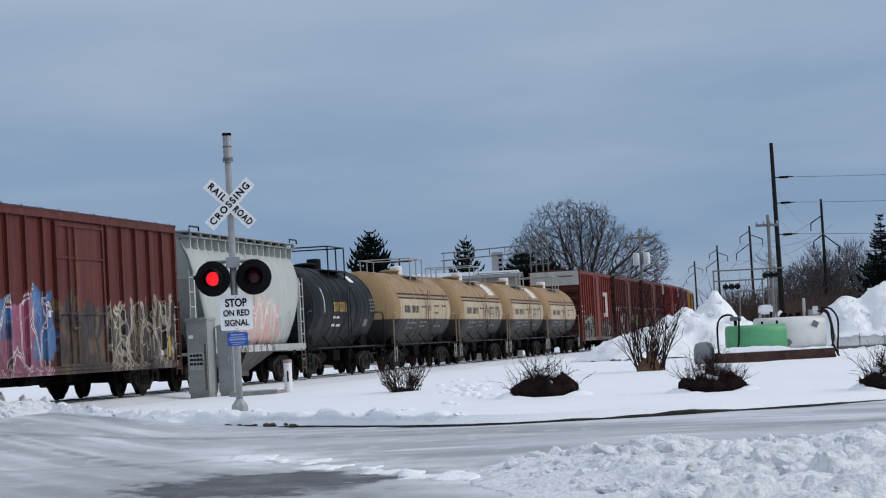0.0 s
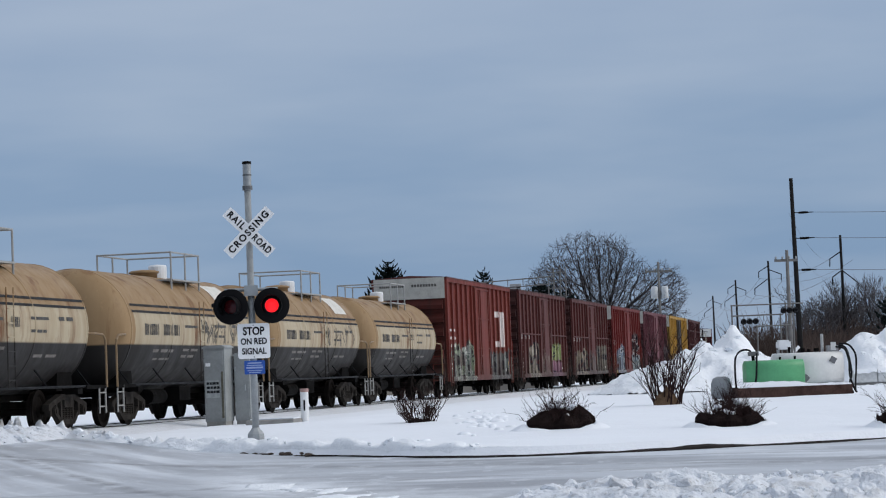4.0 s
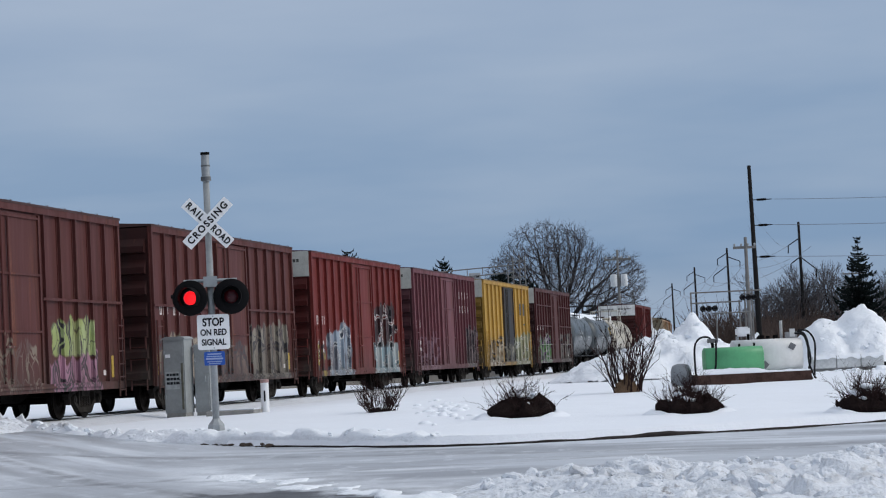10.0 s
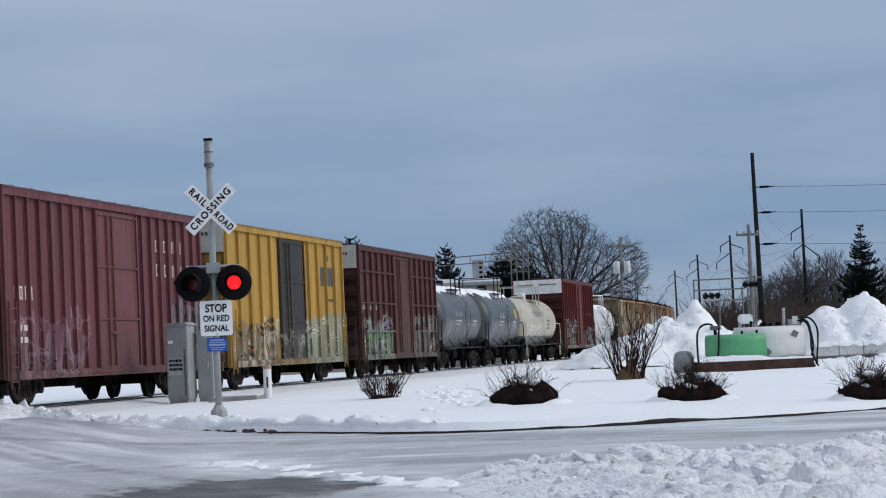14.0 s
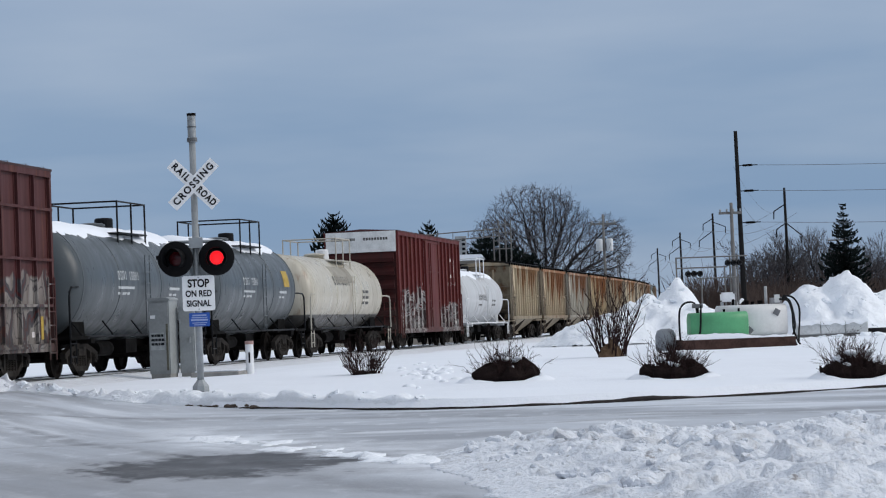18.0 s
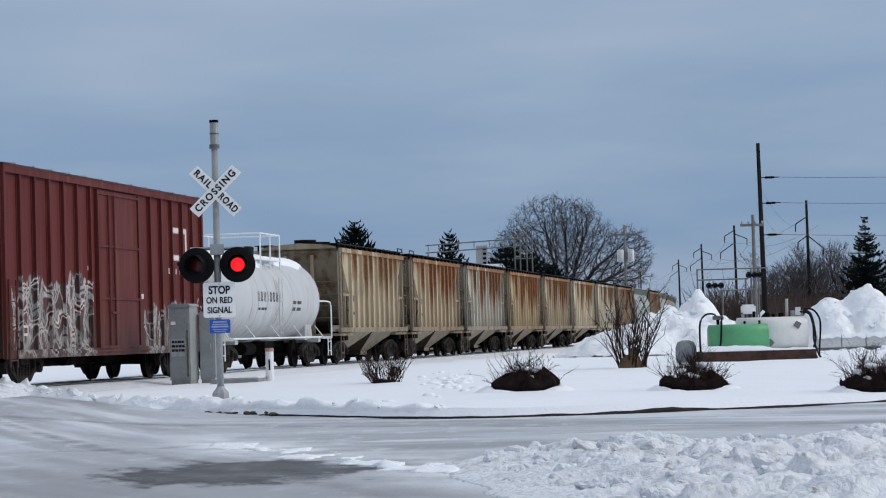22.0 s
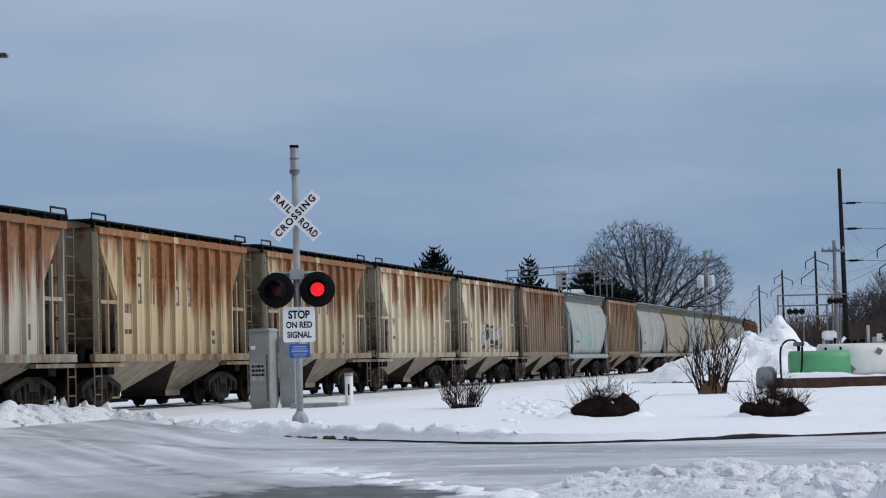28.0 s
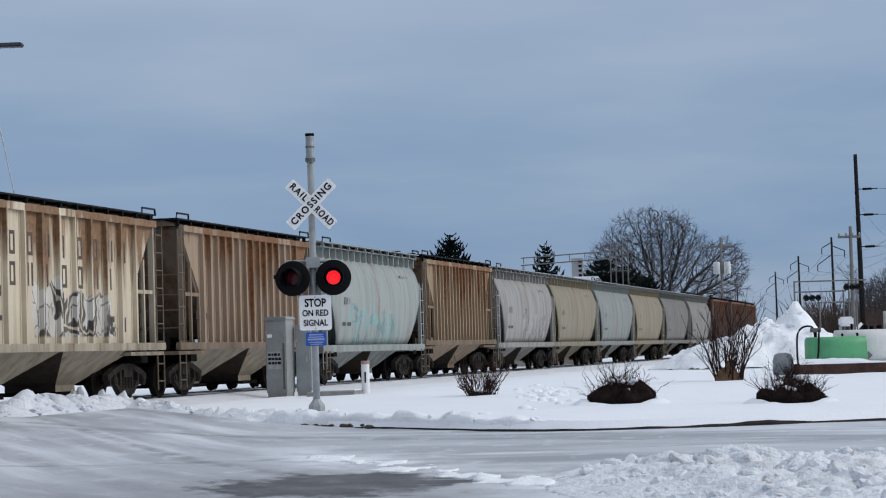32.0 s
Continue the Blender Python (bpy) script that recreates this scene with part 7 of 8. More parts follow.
    for p, pts in hoses:
        fine = []
        for i in range(len(pts) - 1):
            a, b = Vector(pts[i]), Vector(pts[i + 1])
            pa, pb = Vector(pts[max(0, i - 1)]), Vector(pts[min(len(pts) - 1, i + 2)])
            for k in range(5):
                t = k / 5
                fine.append(0.5 * ((2 * a) + (b - pa) * t + (2 * pa - 5 * a + 4 * b - pb) * t * t + (3 * a - pa - 3 * b + pb) * t ** 3))
        fine.append(Vector(pts[-1]))
        bm = bmesh.new()
        tube(bm, fine, 0.026, 8)
        part("hose", bm, HOSE, p, "", None, True)
    part("pump", cube(-0.66, -0.40, -0.08, 0.08, 1.06, 1.17), simple("dull_pump", (0.12, 0.12, 0.125), 0.6), gt)
    # a grey drum on its side behind the shrub
    d = thing("drum", pose(x - 1.78, y - 0.4, ground_z(x - 1.78, y) - 0.03), "grey plastic drum standing beside the tray", "drum")
    part("body", lathe(bmesh.new(), [(0, 0.24), (0.02, 0.26), (0.2, 0.27), (0.4, 0.27), (0.55, 0.22), (0.6, 0.1), (0.6, 0)], "z", 20), simple("grey_plastic", (0.22, 0.235, 0.25), 0.5), d, "", None, True)


fuel_station()


# ---- barrier and tyre below the broad heap ----
def barrier():
    x, y = 14.4, 80.0
    b = thing("concrete_barrier", pose(x, y, ground_z(x, y) - 0.06, 0, 0, 1), "pale concrete block barrier with snow hanging over it", "barrier")
    pale = simple("pale_concrete", (0.60, 0.61, 0.61), 0.85, 0, 0.45, 2.0, 0.4)
    # the dark line along the base is shade, put into this foot's colour
    bm = cube(-1.17, 1.17, -0.16, 0.2, 0, 0.16)
    part("foot", bm, simple("wet_concrete_foot", (0.20, 0.20, 0.195), 0.8, 0, 0.5, 3.0, 0.4), b, "dark concrete foot with the base shade in its colour")
    for xa, xb in ((-1.2, -0.42), (-0.40, 0.41), (0.43, 1.2)):
        bm = cube(xa, xb, -0.2, 0.2, 0.16, 0.58)
        bmesh.ops.bevel(bm, geom=list(bm.edges), offset=0.03, segments=1, affect="EDGES")
        part("block", bm, pale, b)
        bm = bmesh.new()
        rows = []
        for j, yy in enumerate((-0.24, -0.2, -0.1, 0.05, 0.18)):
            rows.append([bm.verts.new((xa + (xb - xa) * i / 8, yy, 0.575 + (-0.10 - 0.1 * noise.noise((xa + i * 0.4, 0, 6)) if j == 0 else 0.035 + 0.05 * noise.noise((xa * 3 + i * 0.5, yy * 6, 2))))) for i in range(9)])
        for p, q in zip(rows, rows[1:]):
            for i in range(8):
                bm.faces.new((p[i], p[i + 1], q[i + 1], q[i]))
        part("snow_layer", bm, SNOW_LUMP, b, "snow hanging over the top", None, True)
    rng = random.Random(31)
    for k in range(9):
        m2 = CLODS[k % 5].copy()
        m2.materials.append(SNOW_LUMP)
        o = new("snow_clod", m2)
        o.parent = b
        sc = rng.uniform(0.12, 0.3)
        o.matrix_basis = pose(rng.uniform(-0.9, 1.25), rng.uniform(-1.6, -0.5), 0.02, 0, 0, rng.uniform(0, 360)) @ Matrix.Diagonal((sc, sc, sc * 0.8, 1))
    t = thing("tyre", pose(15.95, 80.2, ground_z(15.95, 80.2) - 0.05), "dark rubber tyre lying in the snow", "tyre")
    part("tread", lathe(bmesh.new(), [(0, 0.2), (0.0, 0.36), (0.06, 0.4), (0.24, 0.4), (0.3, 0.36), (0.3, 0.2), (0.25, 0.19), (0.05, 0.19), (0.0, 0.2)], "z", 24), HOSE, t, "", None, True)


barrier()


# ---- poles and wires ----
def utility_pole(x, y, top, label, r=0.2, arms=(), mat=None, lean=0.0, base=-0.4):
    p = thing("utility_pole", pose(x, y, base, 0, lean, 0), label, "utility pole", "poles of the power line")
    h = top - base
    part("pole", lathe(bmesh.new(), [(0, r), (h, r * 0.62), (h, 0)], "z", 12), mat or WOOD_POLE, p, "", None, True)
    for kind, z, a, b in arms:
        z -= base
        if kind == "strain":
            bm = lathe(bmesh.new(), [(a, 0.06)] + [(a + (b - a) * i / 10, 0.11 if i % 2 else 0.085) for i in range(1, 10)] + [(b, 0.05), (b + 0.45, 0.035)], "x", 10)
            bmesh.ops.translate(bm, verts=bm.verts, vec=(0, 0, z))
            part("insulator", bm, STEEL_DARK, p)
            bm = bmesh.new()
            tube(bm, [(0, 0, z), (a, 0, z)], 0.04, 5)
            part("bracket", bm, STEEL_DARK, p)
        elif kind == "davit":
            bm = bmesh.new()
            tube(bm, [(0, 0, z), (a, 0, z + b)], 0.07, 6)
            part("davit_arm", bm, mat or WOOD_POLE, p)
            bm = bmesh.new()
            tube(bm, [(a, 0, z + b), (a - 0.05, 0, z + b - 0.95)], 0.07, 6)
            part("insulator", bm, STEEL_DARK, p)
        elif kind == "cross":
            part("cross_arm", cube(a, b, -0.08, 0.08, z - 0.08, z + 0.08), mat or WOOD_POLE, p)
            for k in range(4):
                xx = a + (b - a) * (0.06 + 0.88 * k / 3)
                part("insulator", lathe(bmesh.new(), [(z + 0.08, 0.05), (z + 0.22, 0.07), (z + 0.28, 0.0)], "z", 8) if True else None, GALV, p).location.x = xx
        elif kind == "can":
            bm = lathe(bmesh.new(), [(z - 0.5, 0.0), (z - 0.5, 0.26), (z - 0.46, 0.28), (z + 0.46, 0.28), (z + 0.52, 0.2), (z + 0.52, 0)], "z", 14)
            bmesh.ops.translate(bm, verts=bm.verts, vec=(a, -0.3, 0))
            part("transformer", bm, simple("pale_transformer", (0.55, 0.57, 0.58), 0.5), p, "pale grey transformer can", None, True)
    return p


utility_pole(27.88, 194, 16.05, "tall dark wooden power pole with strain insulators", 0.24, (("strain", 13.2, 0.45, 1.25), ("strain", 11.1, 0.45, 1.25), ("strain", 8.5, 0.45, 1.25)), lean=-0.6)
utility_pole(47.2, 290, 16.3, "dark wooden power pole with slanting arms", 0.24, (("davit", 14.3, -1.4, -0.85), ("davit", 12.0, -1.2, -0.8), ("davit", 12.0, 1.9, -1.6)), lean=-0.3)
for px, py, tz, k in ((47.5, 360, 16.5, 1), (53.0, 450, 17.0, 2), (61.5, 570, 17.7, 3), (66.0, 720, 18.3, 4)):
    utility_pole(px, py, tz, "distant wooden power pole with davit arms", 0.22 + 0.02 * k, (("davit", tz - 0.75, -1.5, -0.85), ("davit", tz - 1.3, 1.9, -0.8), ("davit", tz - 2.6, -2.2, -1.5)), lean=-0.4)
utility_pole(20.95, 150, 8.1, "grey wooden service pole with a cross-arm", 0.16, (("cross", 7.45, -0.8, 0.65),), WOOD_GREY)
utility_pole(17.05, 200, 9.9, "grey wooden pole carrying two pale transformers", 0.15, (("cross", 9.1, -1.1, 1.1), ("can", 7.3, -0.42, 0), ("can", 7.3, 0.46, 0)), WOOD_GREY)
utility_pole(47.0, 255, 8.9, "thin pale pole with a small cross-arm", 0.12, (("cross", 8.6, -1.1, 1.1),), WOOD_GREY)
utility_pole(27.2, 300, 9.0, "thin pole among the trees", 0.12, (), WOOD_GREY)
utility_pole(-5.3, 320, 12.9, "distant pole with a cross-arm above the rooftops", 0.16, (("cross", 12.4, -1.3, 1.6),), WOOD_POLE)


def cable(a, b, sag, r=0.022):
    a, b = Vector(a), Vector(b)
    bm = bmesh.new()
    tube(bm, [a.lerp(b, i / 16) - Vector((0, 0, sag * 4 * (i / 16) * (1 - i / 16))) for i in range(17)], r, 4)
    return tagged(part("power_cable", bm, WIRE), "thin grey overhead power cable", "cable", "overhead cables")


for z in (13.2, 11.1, 8.5):
    cable((29.55, 194, z), (75, 175, z + 0.4), 0.9)
    cable((27.4, 194, z), (45.9, 290, z + 0.1), 1.2, 0.012)
for dx, dz in ((-1.5, -2.6), (1.9, -3.1), (-2.2, -5.1)):
    pts = [(47.5, 360, 16.5), (53.0, 450, 17.0), (61.5, 570, 17.7), (66.0, 720, 18.3)]
    for p, q in zip(pts, pts[1:]):
        cable((p[0] + dx, p[1], p[2] + dz), (q[0] + dx, q[1], q[2] + dz), 1.5, 0.03)
    cable((47.5 + dx, 360, 16.5 + dz), (47.2 + dx * 0.7, 290, 16.3 + dz), 1.0, 0.025)


def street_lamp():
    x, y = -14.6, 55.0
    s = thing("street_lamp", pose(x, y, -0.35), "street lamp with a flat dark head on a long arm", "street lamp")
    part("pole", lathe(bmesh.new(), [(0, 0.12), (8.6, 0.07), (8.6, 0)], "z", 12), GALV, s, "", None, True)
    bm = bmesh.new()
    tube(bm, [(0, 0, 8.4), (1.3, 0, 8.72), (2.55, 0, 8.80)], 0.04, 8)
    part("arm", bm, GALV, s)
    bm = cube(2.5, 3.16, -0.16, 0.16, 8.76, 8.86)
    bmesh.ops.bevel(bm, geom=list(bm.edges), offset=0.03, segments=2, affect="EDGES")
    part("head", bm, simple("dark_lamp_head", (0.06, 0.065, 0.07), 0.5), s)


street_lamp()
lp = thing("whip_antenna", pose(-16.0, 80.0, -0.3), "thin leaning whip antenna", "antenna")
bm = bmesh.new()
tube(bm, [(0.35, 0, 0), (-0.55, 0, 4.6), (-1.05, 0, 7.1), (-1.42, 0, 9.0), (-1.6, 0, 9.7)], 0.022, 6)
part("whip", bm, GALV, lp)


# ---- far crossing with its signal bridge ----
PIPE_GREY = simple("dull_grey_pipe", (0.16, 0.155, 0.15), 0.7)


def signal_bridge():
    g = thing("signal_bridge", pose(16.9, 130, -0.3), "grey pipe frame carrying dark crossing lamps", "signal frame")
    for x0, x1, z in ((-1.95, 2.0, 4.52), (-1.95, 0.9, 3.95), (-0.6, 1.4, 3.35)):
        bm = bmesh.new()
        tube(bm, [(x0, 0, z), (x1, 0, z)], 0.04, 8)
        part("beam", bm, PIPE_GREY, g)
    for x, z in ((-1.9, 4.5), (-0.55, 3.4), (0.75, 4.0), (1.05, 4.5), (1.45, 4.5)):
        bm = bmesh.new()
        tube(bm, [(x, 0, 0), (x, 0, z)], 0.045, 8)
        part("post", bm, PIPE_GREY, g)
    for cx, z, k in ((-0.95, 3.62, 3), (1.25, 4.15, 3)):
        for i in range(k):
            bm = lathe(bmesh.new(), [(-0.2, 0.1), (-0.05, 0.12), (0.0, 0.17), (0.04, 0.17), (0.15, 0.08), (0.15, 0)], "y", 14)
            part("lamp", bm, LAMP_BLACK, g, "", pose(cx + (i - 1) * 0.33, -0.1, z))
    c = thing("crossbuck_sign", pose(23.9, 170, -0.25), "small distant white crossbuck sign", "crossing sign")
    bm = bmesh.new()
    tube(bm, [(0, 0.05, 0), (0, 0.05, 2.2)], 0.05, 8)
    part("post", bm, GALV, c)
    for a in (45, -45):
        part("blade", plate(1.2, 0.22, 0.012, 0.01), SIGN_WHITE, c, "", pose(0, -0.02 if a > 0 else 0, 1.95) @ Matrix.Rotation(radians(a), 4, "Y"))
    w = thing("white_bin", pose(16.1, 118, -0.3), "white plastic tote on a stand", "tote")
    bm = cube(-0.34, 0.34, -0.32, 0.32, 1.95, 2.42)
    bmesh.ops.bevel(bm, geom=list(bm.edges), offset=0.08, segments=2, affect="EDGES")
    part("body", bm, WHITE_PAINT, w)
    for sx in (-0.28, 0.28):
        part("leg", cube(sx - 0.04, sx + 0.04, -0.3, 0.3, 0, 1.96), GALV, w)


signal_bridge()


# ---- buildings ----
def low_hall(x0, x1, y0, y1, h, label, wall):
    b = thing("warehouse", pose((x0 + x1) / 2, (y0 + y1) / 2, -0.4), label, "warehouse")
    w, d = (x1 - x0) / 2, (y1 - y0) / 2
    for n, a in (("front_wall", (-w, w, -d, -d + 0.3, 0, h)), ("rear_wall", (-w, w, d - 0.3, d, 0, h)), ("end_wall", (-w, -w + 0.3, -d + 0.3, d - 0.3, 0, h)), ("end_wall", (w - 0.3, w, -d + 0.3, d - 0.3, 0, h))):
        part(n, cube(*a), wall, b)
    part("roof", cube(-w - 0.2, w + 0.2, -d - 0.2, d + 0.2, h, h + 0.18), GALV, b)
    bm = bmesh.new()
    prism(bm, [(-w - 0.15, h + 0.18), (w + 0.15, h + 0.18), (w, h + 0.40), (0, h + 0.46), (-w, h + 0.38)], -d - 0.15, d + 0.15)
    part("snow_cover", bm, SNOW, b, "snow on the flat roof")
    for i in range(5):
        x = -w + 2 * w * (i + 0.5) / 5
        win = part("window", cube(x - 0.9, x + 0.9, -d - 0.03, -d, 1.6, 2.8), simple("dark_window", (0.03, 0.035, 0.045), 0.15), b)
        part("frame", cube(x - 1.0, x + 1.0, -d - 0.05, -d - 0.032, 2.8, 2.92), GALV, win)
    return b


low_hall(-13.0, 5.0, 150, 172, 5.45, "low grey-tan warehouse under a snow-covered flat roof", simple("tan_cladding", (0.30, 0.27, 0.23), 0.7, 0, 0.25, 0.8))


def conveyor():
    c = thing("pipe_bridge", pose(5.0, 178, -0.4), "grey steel pipe bridge with a lattice tower", "pipe bridge")
    for z in (8.0, 8.55):
        bm = bmesh.new()
        tube(bm, [(-4.8, 0, z - 0.35), (2.4, 0, z)], 0.045, 8)
        part("pipe", bm, PIPE_GREY, c)
    for i in range(7):
        x = -4.6 + i * 1.15
        bm = bmesh.new()
        tube(bm, [(x, 0, 7.75 + 0.05 * i), (x, 0, 8.3 + 0.05 * i)], 0.03, 6)
        part("strut", bm, PIPE_GREY, c)
    for x in (1.9, 2.3, 2.8, 3.2):
        bm = bmesh.new()
        tube(bm, [(x, 0, 0), (x, 0, 9.2 if x > 2 else 8.6)], 0.05, 6)
        part("tower_post", bm, PIPE_GREY, c)
    for z in (7.0, 7.6, 8.2, 8.8):
        part("tower_rail", cube(1.85, 3.25, -0.05, 0.05, z, z + 0.07), PIPE_GREY, c)
    b = part("tower_cabin", cube(-1.0, -0.15, 0.3, 1.2, 6.2, 8.1), simple("pale_cabin_sheet", (0.42, 0.43, 0.44), 0.7), c, "pale sheet-metal cabin")
    for z in (6.7, 7.05, 7.4, 7.75):
        part("cabin_window", cube(-0.5, -0.25, 0.26, 0.3, z, z + 0.18), BLACK_RAIL, b)
    part("cabin_leg", cube(-0.7, -0.5, 0.6, 0.8, 0, 6.2), PIPE_GREY, c)
    part("pipe_leg", cube(-4.7, -4.55, -0.1, 0.1, 0, 7.6), GALV, c)


conveyor()


# ---- trees ----
def branch(thick, thin, p, d, length, r, level, rng, spread, upward, leafy, dome=None):
    """One limb, and its forks down to the twigs."""
    pts = [p]
    n = 4 if level > 2 else 3
    for i in range(n):
        d = (d + Vector((rng.gauss(0, 0.10), rng.gauss(0, 0.10), rng.gauss(0, 0.07) + upward * 0.04))).normalized()
        pts.append(pts[-1] + d * length / n)
    r = max(r, 0.022)
    if dome:
        out = lambda v: min(((v.x - cx) / ra) ** 2 + (v.y / (ra + 2)) ** 2 + ((v.z - cz) / rz) ** 2 for cx, cz, ra, rz in dome) > 1 + 0.16 * noise.noise(v * 0.6)
        while len(pts) > 2 and out(pts[-1]):
            pts.pop()
        if out(pts[-1]):
            return
        n = len(pts) - 1
    tube(thick if level > 2 else thin, pts, r, 7 if level > 3 else (4 if level > 1 else 3), r * 0.62, False)
    if level == 0:
        return
    for k in range(leafy[level] if level < len(leafy) else 3):
        t = rng.uniform(0.45, 1.0) if k else 1.0
        i = min(n - 1, int(t * n))
        q = pts[i].lerp(pts[i + 1], t * n - i) if t < 1 else pts[-1]
        a = rng.uniform(0, math.tau)
        side = d.orthogonal().normalized()
        side = Matrix.Rotation(a, 3, d) @ side
        nd = (d + side * spread * rng.uniform(0.5, 1.25)).normalized()
        branch(thick, thin, q, nd, length * rng.uniform(0.62, 0.84), r * rng.uniform(0.5, 0.66), level - 1, rng, spread, upward, leafy, dome)


def bare_tree(x, y, h, seed, label, limbs=7, spread=0.55, levels=6, leafy=(0, 5, 4, 4, 3, 3, 3), trunk=None, group="bare trees", flare=0.75, gz=-0.4, dome=None):
    rng = random.Random(seed)
    t = thing("tree", pose(x, y, gz), label, "tree", group)
    th = trunk or h * 0.16
    bm = lathe(bmesh.new(), [(0, h * 0.036), (0.4, h * 0.030), (th, h * 0.024)], "z", 12)
    part("trunk", bm, BARK, t, "", None, True)
    thick, thin = bmesh.new(), bmesh.new()
    for k in range(limbs):
        a = k * math.tau / limbs + rng.uniform(-0.3, 0.3)
        lean = rng.uniform(0.25, 1.0) * flare
        d = Vector((math.cos(a) * lean, math.sin(a) * lean, 1)).normalized()
        branch(thick, thin, Vector((0, 0, th * rng.uniform(0.7, 1.0))), d, h * rng.uniform(0.25, 0.31), h * 0.013, levels, rng, spread, 0.6, leafy, dome)
    part("limb_crown", thick, BARK, t)
    o = part("crown", thin, TWIG, t, "dense bare twigs")
    o["kind"] = "stuff"
    return t


LOBES = [(-1.6, 10.9, 5.2, 5.6, 5.0), (-5.4, 9.6, 2.9, 3.6, 3.2), (-7.2, 8.6, 2.0, 2.4, 2.0), (1.0, 11.6, 3.4, 4.6, 4.0), (3.6, 9.6, 2.8, 4.0, 3.4), (7.0, 9.2, 2.4, 3.7, 3.0), (5.4, 7.2, 2.6, 2.2, 3.0)]


def dome_tree(x, y, label, fork=4.2, seed=4, gz=-0.4):
    """A great spreading tree: limbs grow from a low fork towards scattered buds in a crown of several lobes."""
    rng = np.random.default_rng(seed)
    t = thing("tree", pose(x, y, gz), label, "tree", "bare trees")
    buds = []
    while len(buds) < 8500:
        k = rng.choice(len(LOBES), p=np.array([9, 4, 2, 5, 4, 4, 2]) / 30)
        cx, cz, rx, rz, ry = LOBES[k]
        v = rng.normal(size=3)
        v *= rng.random() ** 0.28 / np.linalg.norm(v)
        p = np.array((cx + v[0] * rx, v[1] * ry, cz + v[2] * rz))
        if math.hypot(p[0], p[2] - fork) > 3.0 and p[2] > fork + 0.8 + 0.16 * abs(p[0]):
            buds.append(p)
    buds = np.array(buds)
    nodes, parent = [np.array((0.0, 0.0, fork - 1.0)), np.array((0.0, 0.0, fork))], [-1, 0]
    for a in range(9):
        ang = a * 2.39996
        lean = 0.25 + 0.75 * (a / 8)
        d = np.array((math.cos(ang) * lean, math.sin(ang) * lean * 0.7, 1.0))
        nodes.append(nodes[1] + d / np.linalg.norm(d) * 0.6)
        parent.append(1)
    near = np.full(len(buds), 1e9)
    who = np.zeros(len(buds), int)
    alive = np.ones(len(buds), bool)
    start, step = 1, 0.36
    born = {}
    for _ in range(70):
        for k in range(start, len(nodes)):
            d = np.linalg.norm(buds - nodes[k], axis=1)
            m = d < near
            near[m], who[m] = d[m], k
        start = len(nodes)
        alive &= near > 0.42
        if not alive.any():
            break
        pull = {}
        for b in np.nonzero(alive)[0]:
            v = buds[b] - nodes[who[b]]
            pull.setdefault(int(who[b]), []).append(v / np.linalg.norm(v))
        grown = 0
        for k, vs in pull.items():
            if born.get(k, 0) > 2:
                continue
            born[k] = born.get(k, 0) + 1
            d = np.sum(vs, axis=0) / len(vs)
            back = nodes[k] - nodes[parent[k]]
            d = d + 0.55 * back / np.linalg.norm(back) + rng.normal(0, 0.12, 3)
            d /= np.linalg.norm(d)
            p = nodes[k] + d * step
            nodes.append(p)
            parent.append(k)
            grown += 1
        if not grown:
            break
    n = len(nodes)
    area, kids = np.zeros(n), np.zeros(n, int)
    for k in range(n - 1, 0, -1):
        area[k] = max(area[k], 0.0005)
        area[parent[k]] += area[k]
        kids[parent[k]] += 1
    rad = np.clip(area ** 0.5 * 0.85, 0.016, 0.42)
    limb, twig = bmesh.new(), bmesh.new()
    for k in range(2, n):
        q = parent[k]
        thick = rad[k] > 0.05
        tube(limb if thick else twig, [Vector(nodes[q]), Vector(nodes[k])], min(rad[q], rad[k] * 1.35), 6 if thick else 3, rad[k], False)
        if rad[k] < 0.032:
            d = nodes[k] - nodes[q]
            for _ in range(5 if kids[k] == 0 else 2):
                v = d / np.linalg.norm(d) + rng.normal(0, 0.42, 3) + np.array((0, 0, 0.15))
                v = v / np.linalg.norm(v) * rng.uniform(0.4, 1.0)
                p0 = Vector(nodes[k])
                tube(twig, [p0, p0 + Vector(v) * 0.5 + Vector(rng.normal(0, 0.05, 3)), p0 + Vector(v)], 0.013, 3, 0.007, False)
    part("trunk", lathe(bmesh.new(), [(0, 0.75), (0.6, 0.55), (fork - 0.2, 0.46), (fork + 0.3, 0.0)], "z", 12), BARK, t, "", None, True)
    part("limb_crown", limb, BARK, t)
    part("crown", twig, TWIG, t, "dense bare twigs")["kind"] = "stuff"
    return t


big = dome_tree(15.75, 262, "large bare spreading tree with a dense dome of twigs")
small = [bare_tree(48.0, 300, 11.5, 21, "bare tree in the row behind the railway", 6, 0.55, 5, (0, 3, 3, 3, 3, 2), 1.6),
         bare_tree(42.6, 285, 9.0, 22, "bare scrubby tree in the row behind the railway", 6, 0.6, 5, (0, 3, 3, 3, 3, 2), 1.2)]
rr = random.Random(5)
for k in range(16):
    x = 44 + k * 2.1 + rr.uniform(-0.8, 0.8)
    y = 275 + rr.uniform(-15, 60)
    copy_thing(small[k % 2], pose(x * y / 290, y, -0.4, 0, 0, rr.uniform(0, 360)))


